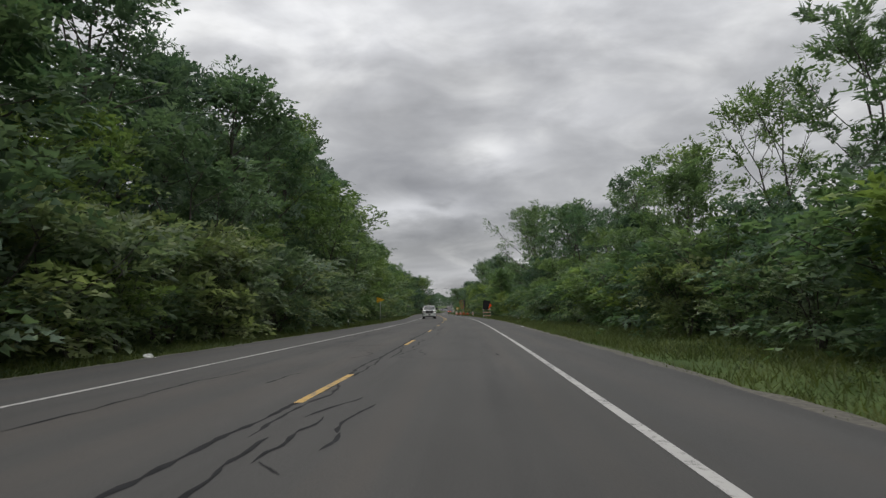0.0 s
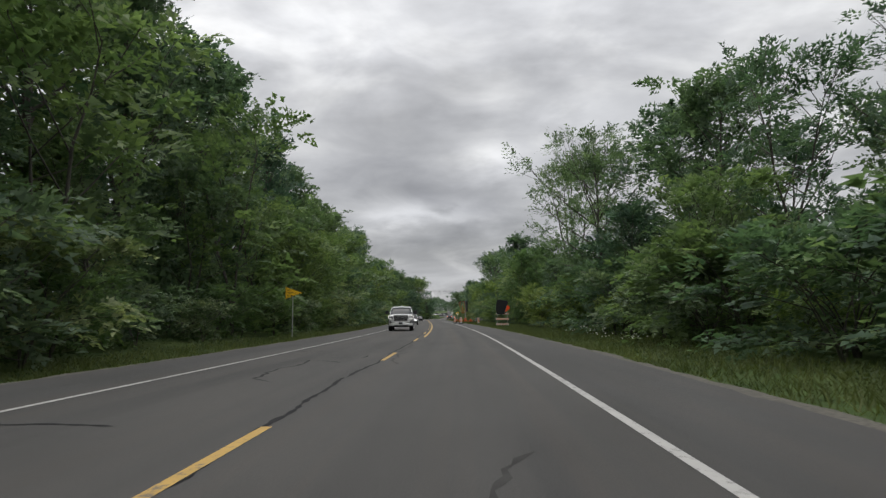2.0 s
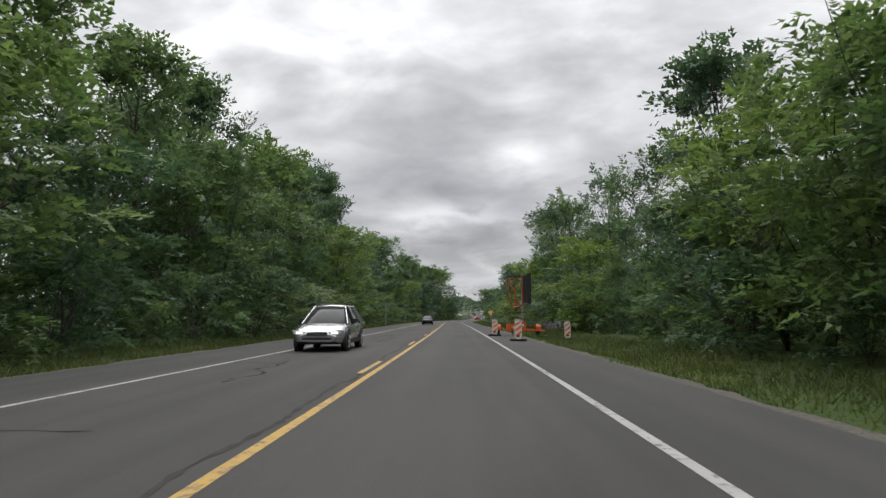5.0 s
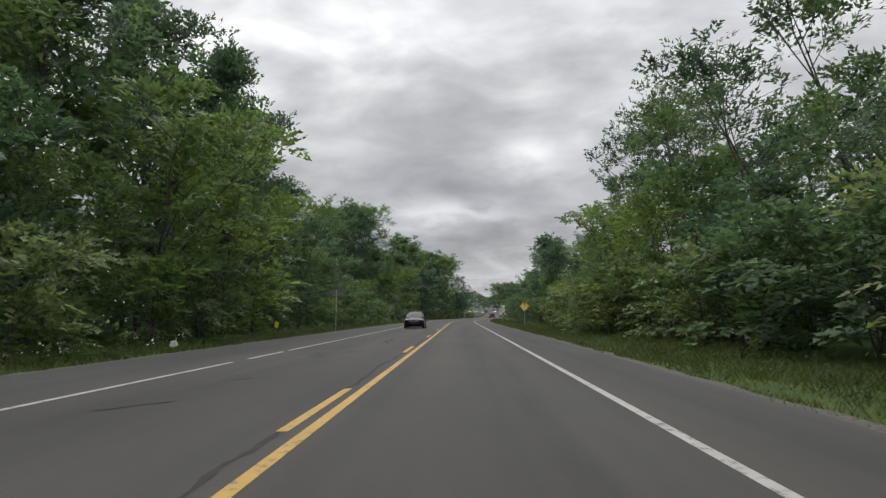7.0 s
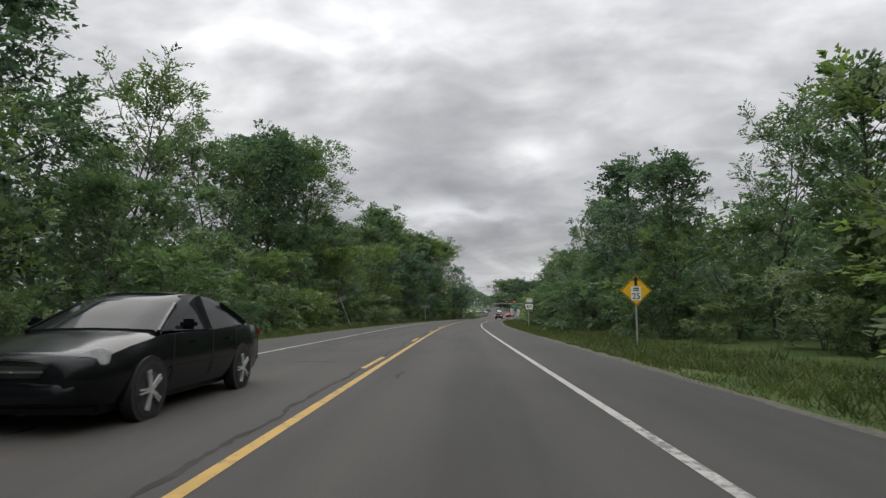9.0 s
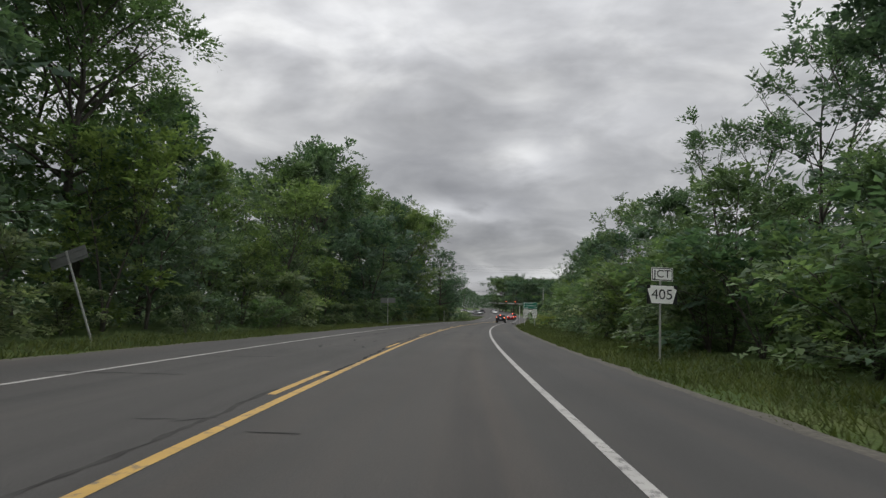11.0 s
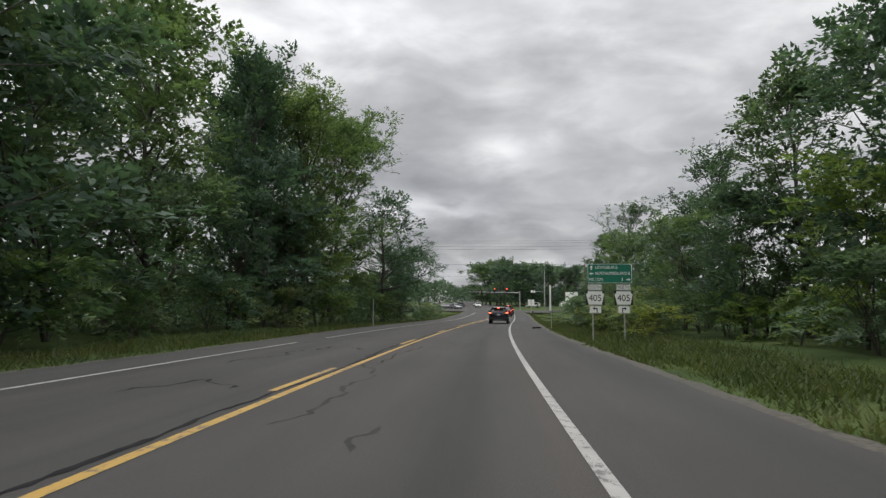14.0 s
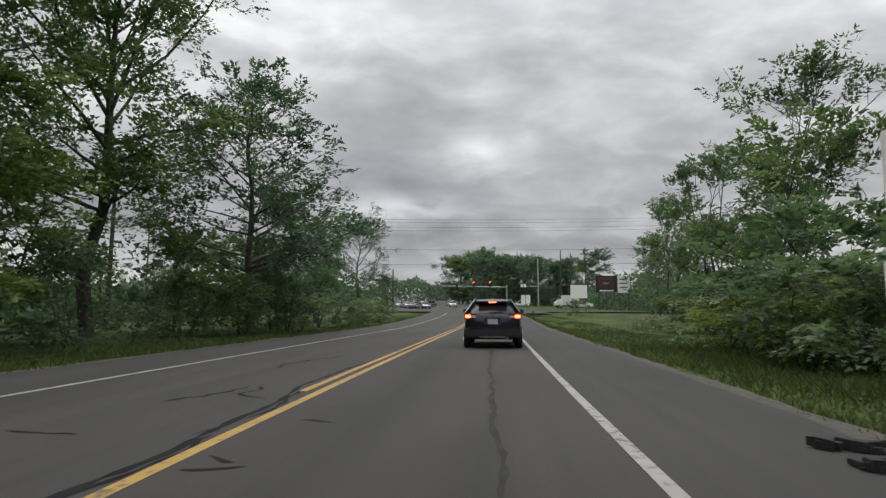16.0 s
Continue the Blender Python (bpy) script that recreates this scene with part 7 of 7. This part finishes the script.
        def wrapped(bm):
            bmesh.ops.transform(bm, matrix=wrap, verts=bm.verts)
            return bm

        lamp = part("headlamp", wrapped(slab([(-0.20, 1.0), (0.22, 1.01), (0.30, 1.27), (-0.20, 1.25)] if k > 0 else [(0.20, 1.0), (-0.22, 1.01), (-0.30, 1.27), (0.20, 1.25)], 0.10, "y", -0.04, 0.012)), M_TRIM, e, "dark headlamp with bright bracket-shaped light")
        part("light_bar", wrapped(box((0.03 * k, 0.068, 1.238), (0.42, 0.02, 0.022), 0.005)), M_LAMP_ON, lamp)
        part("light_bar", wrapped(box((0.23 * k, 0.068, 1.14), (0.030, 0.02, 0.20), 0.005)), M_LAMP_ON, lamp)
        part("light_bar", wrapped(box((0.01 * k, 0.068, 1.028), (0.38, 0.02, 0.022), 0.005)), M_LAMP_ON, lamp)
        for z in (1.095, 1.17):
            part("projector", wrapped(box((-0.02 * k, 0.066, z), (0.26, 0.02, 0.038), 0.006)), M_LAMP_CLEAR, lamp)
        fog = part("fog_lamp_pod", wrapped(slab([(-0.10, 0.655), (0.17, 0.655), (0.20, 0.86), (-0.02, 0.87)] if k > 0 else [(0.10, 0.655), (-0.17, 0.655), (-0.20, 0.86), (0.02, 0.87)], 0.09, "y", -0.01, 0.01)), M_TRIM, e)
        part("fog_lamp", wrapped(box((0.09 * k, 0.085, 0.765), (0.075, 0.02, 0.15), 0.008)), M_LAMP_CLEAR, fog)
        part("fog_trim", wrapped(box((0.04 * k, 0.085, 0.672), (0.24, 0.015, 0.018), 0.005)), M_GALV, fog)
        part("tail_lamp", box((k * 0.90, -tail + 0.02, 1.14), (0.15, 0.06, 0.40), 0.025), M_TAIL, e)
    # nose
    part("grille_shell", slab([(-0.54, 0.84), (0.54, 0.84), (0.60, 1.25), (0.52, 1.30), (-0.52, 1.30), (-0.60, 1.25)], 0.10, "y", h - 0.085, 0.02), M_TRIM, e)
    for z in (0.90, 0.99, 1.08, 1.17, 1.25):
        part("grille_bar", box((0, h + 0.025, z), (1.04, 0.03, 0.022), 0.006), M_GALV, e)
    part("grille_badge", box((0, h + 0.045, 1.04), (0.34, 0.02, 0.09), 0.02), M_TRIM, e)
    part("bumper", loft([(h - 0.46, [(0, 0.46), (0.97, 0.46), (1.0, 0.49), (1.0, 0.64), (0.97, 0.67), (0, 0.76)]), (h - 0.20, [(0, 0.45), (0.92, 0.45), (0.95, 0.48), (0.95, 0.63), (0.92, 0.66), (0, 0.76)]), (h + 0.02, [(0, 0.46), (0.70, 0.46), (0.74, 0.49), (0.74, 0.62), (0.70, 0.66), (0, 0.75)]), (h + 0.07, [(0, 0.49), (0.55, 0.49), (0.60, 0.51), (0.60, 0.60), (0.56, 0.64), (0, 0.73)])]), P_WHITE, e, smooth=True)
    part("lower_valance", box((0, h - 0.02, 0.46), (1.25, 0.20, 0.16), 0.03), M_TRIM, e)
    part("licence_plate", box((0, h + 0.10, 0.66), (0.31, 0.012, 0.15), 0.004), M_TRIM, e)
    part("rear_bumper", box((0, -tail - 0.03, 0.60), (1.9, 0.18, 0.20), 0.04), M_CHROME, e)
    part("chassis", box((0, 0.05, 0.46), (1.2, 4.9, 0.22), 0.03), M_CLOTH, e)
    part("axle", rod((-0.8, ya, 0.43), (0.8, ya, 0.43), 0.06), M_TRIM, e)
    part("axle", rod((-0.8, yb, 0.43), (0.8, yb, 0.43), 0.07), M_TRIM, e)


pickup(stand(98.2, -2.25, 182) @ Matrix.Diagonal((1.02, 1.0, 1.06, 1)))


def box_truck(m):
    e = thing("truck", m, "small white box truck parked beyond the junction", "truck")
    part("cargo_body", box((0, -0.9, 1.85), (2.2, 3.6, 2.2), 0.04), P_WHITE, e)
    part("cab", loft([(0.95, [(0, 0.6), (0.95, 0.6), (0.98, 1.3), (0.85, 2.1), (0, 2.15)]), (1.9, [(0, 0.6), (0.95, 0.6), (0.97, 1.25), (0.84, 2.05), (0, 2.1)]), (2.7, [(0, 0.6), (0.9, 0.6), (0.92, 1.1), (0.86, 1.2), (0, 1.25)])]), P_WHITE, e, smooth=True)
    part("windscreen", slab([(1.98, 1.3), (2.56, 1.28), (2.0, 2.0)], 1.72, "x", -0.86), M_GLASS, e)
    for k in (-1, 1):
        for y in (-1.7, 1.8):
            wheel(e, k * 0.9, y, 0.4, 0.25, 0.24, 6, k)


box_truck(stand(459.0, 23.5, 95, 0.0))


# ---- junction: signals, poles, wires, boards ----
def signal_head(parent, x, z, lit):
    hd = part("signal_head", box((x, -0.16, z), (0.34, 0.22, 1.05), 0.03), M_BLACK, parent, "black three-lens signal head")
    for k, c in enumerate((M_SIGNAL_RED if lit else M_SIGNAL_OFF, M_SIGNAL_OFF, M_SIGNAL_OFF)):
        part("lens", rod((x, -0.27, z + 0.34 - 0.34 * k), (x, -0.285, z + 0.34 - 0.34 * k), 0.14 if k else 0.16, n=16), c, hd)
        part("visor", slab([(x - 0.16, z + 0.40 - 0.34 * k), (x + 0.16, z + 0.40 - 0.34 * k), (x + 0.14, z + 0.50 - 0.34 * k), (x - 0.14, z + 0.50 - 0.34 * k)], -0.20, "y", -0.27), M_BLACK, hd)
    part("hanger", box((x, 0, z + 0.1), (0.06, 0.14, 0.3)), M_GALV, hd)


e = thing("signal_mast", stand(433.9, 6.9, 0, -0.05), "galvanised mast arm with red traffic signals", "traffic signal")
part("pole", rod((0, 0, -0.1), (0, 0, 4.75), 0.16, 0.12, 12), M_GALV, e)
part("mast_arm", rod((0, 0, 4.35), (-12.4, 0, 4.55), 0.11, 0.06, 10), M_GALV, e)
for x in (-6.2, -3.15):
    signal_head(e, x, 4.95, True)
signal_head(e, -9.3, 4.3, False)
part("lane_sign", box((-8.0, -0.1, 4.5), (0.6, 0.02, 0.75), 0.01), M_SIGN_BACK, e)
e = thing("street_lamp", stand(440.3, 13.8, 0, -0.05), "tall grey signal pole with lamp arm", "street lamp")
part("pole", rod((0, 0, -0.1), (0, 0, 10.2), 0.17, 0.10, 12), M_GALV, e)
part("mast_arm", rod((0, 0, 4.6), (-3.6, -0.3, 4.8), 0.08, 0.05, 8), M_GALV, e)
for x in (-2.7, -3.3):
    part("sign_plate", box((x, -0.36, 4.75), (0.45, 0.03, 0.6), 0.01), M_SIGN_WHITE, e)


def utility_pole(s, lat, high, arms=1):
    e = thing("utility_pole", stand(s, lat, 8), "weathered wooden utility pole with crossarm" if arms else "bare weathered wooden utility pole", "utility pole", "utility poles")
    part("pole", rod((0, 0, -0.3), (0, 0, high), 0.17, 0.11, 10), M_WOOD, e)
    for k in range(arms):
        part("crossarm", box((0, 0.12, high - 0.5 - 1.1 * k), (2.4, 0.10, 0.13), 0.01), M_WOOD, e)
        for x in (-1.05, -0.4, 0.4, 1.05):
            part("insulator", rod((x, 0.12, high - 0.44 - 1.1 * k), (x, 0.12, high - 0.26 - 1.1 * k), 0.045, n=8), M_GALV, e)


utility_pole(462.6, 23.2, 14.0, 0)
utility_pole(467.6, 26.8, 13.7, 0)
utility_pole(462.5, 29.1, 14.6, 2)
utility_pole(423.2, -13.2, 7.2, 0)
utility_pole(363.6, -22.7, 9.6)
utility_pole(436.0, -62.0, 19.0, 2)
utility_pole(437.0, 62.0, 19.0, 2)


for z, ds, r in ((18.4, 0, 0.022), (18.0, 1.2, 0.022), (17.2, 2.4, 0.022), (16.3, 0.6, 0.022), (12.2, -4, 0.026), (9.2, -8, 0.028)):
    pts = []
    for i in range(25):
        p = spot(436 + ds, -62 + 124 * i / 24, 0.0)
        pts.append((p.x, p.y, p.z + z - 1.1 * math.sin(math.pi * i / 24)))
    v, f = tubes([(pts, r, r)], 4)
    tagged(link_mesh("overhead_wire", v, f, M_TRIM), "dark overhead power line across the junction", "power line", "power lines")

e = thing("site_sign", stand(419.5, 17.1, -6, 0.0), "pale blank board on two posts in the field", "sign board")
part("board", box((0, 0, 3.3), (2.6, 0.12, 2.1), 0.02), M_SIGN_WHITE, e)
for x in (-1.0, 1.05):
    part("post", box((x, 0.1, 1.5), (0.14, 0.14, 3.2)), M_WOOD, e)
e = thing("billboard", stand(439.0, 26.9, -8, 0.0), "dark billboard with a red picture panel on posts", "billboard")
part("panel", box((0, 0, 5.1), (4.0, 0.2, 3.2), 0.02), M_BLACK, e)
pic = part("picture", box((-0.1, -0.11, 5.3), (3.3, 0.02, 2.4)), plain("billboard_print", (0.045, 0.024, 0.022), 0.6, vary=0.6, scale=1.2), e)
part("bar", box((-0.1, -0.125, 5.2), (1.1, 0.01, 0.40)), M_SIGN_BACK, pic)
part("bar", box((-0.1, -0.125, 6.1), (2.6, 0.01, 0.45)), plain("faded_red_print", (0.10, 0.030, 0.028), 0.6), pic)
part("bar", box((0.0, -0.12, 3.75), (2.6, 0.01, 0.22)), M_SIGN_WHITE, e)
for x in (-1.5, 0, 1.5):
    part("post", box((x, 0.2, 1.7), (0.2, 0.2, 3.8)), M_WOOD, e)
e = thing("billboard", stand(439.3, 30.4, -20, 0.0), "pale grey billboard panel on posts", "billboard")
part("panel", box((0, 0, 5.0), (2.2, 0.18, 3.3), 0.02), M_SIGN_WHITE, e)
for k in range(3):
    part("bar", box((0, -0.1, 6.0 - 0.8 * k), (1.5, 0.01, 0.3)), M_SIGN_BACK, e)
for x in (-0.8, 0.8):
    part("post", box((x, 0.15, 1.6), (0.2, 0.2, 3.6)), M_WOOD, e)
e = thing("route_sign", stand(409.4, 7.6, 0, 0.0), "small white route signs at the junction", "road sign")
post(e, 0, 2.6)
for x in (-0.35, 0.35):
    plate("sign_face", e, rect(x - 0.3, 1.5, x + 0.3, 2.7), M_SIGN_WHITE)
e = thing("mailbox_post", stand(391.0, 6.9, 0), "short dark post at the pavement edge", "post")
part("post", box((0, 0, 0.45), (0.12, 0.12, 1.1), 0.01), M_WOOD, e)
part("cap", box((0, 0, 1.02), (0.42, 0.2, 0.10), 0.02), M_GALV, e)
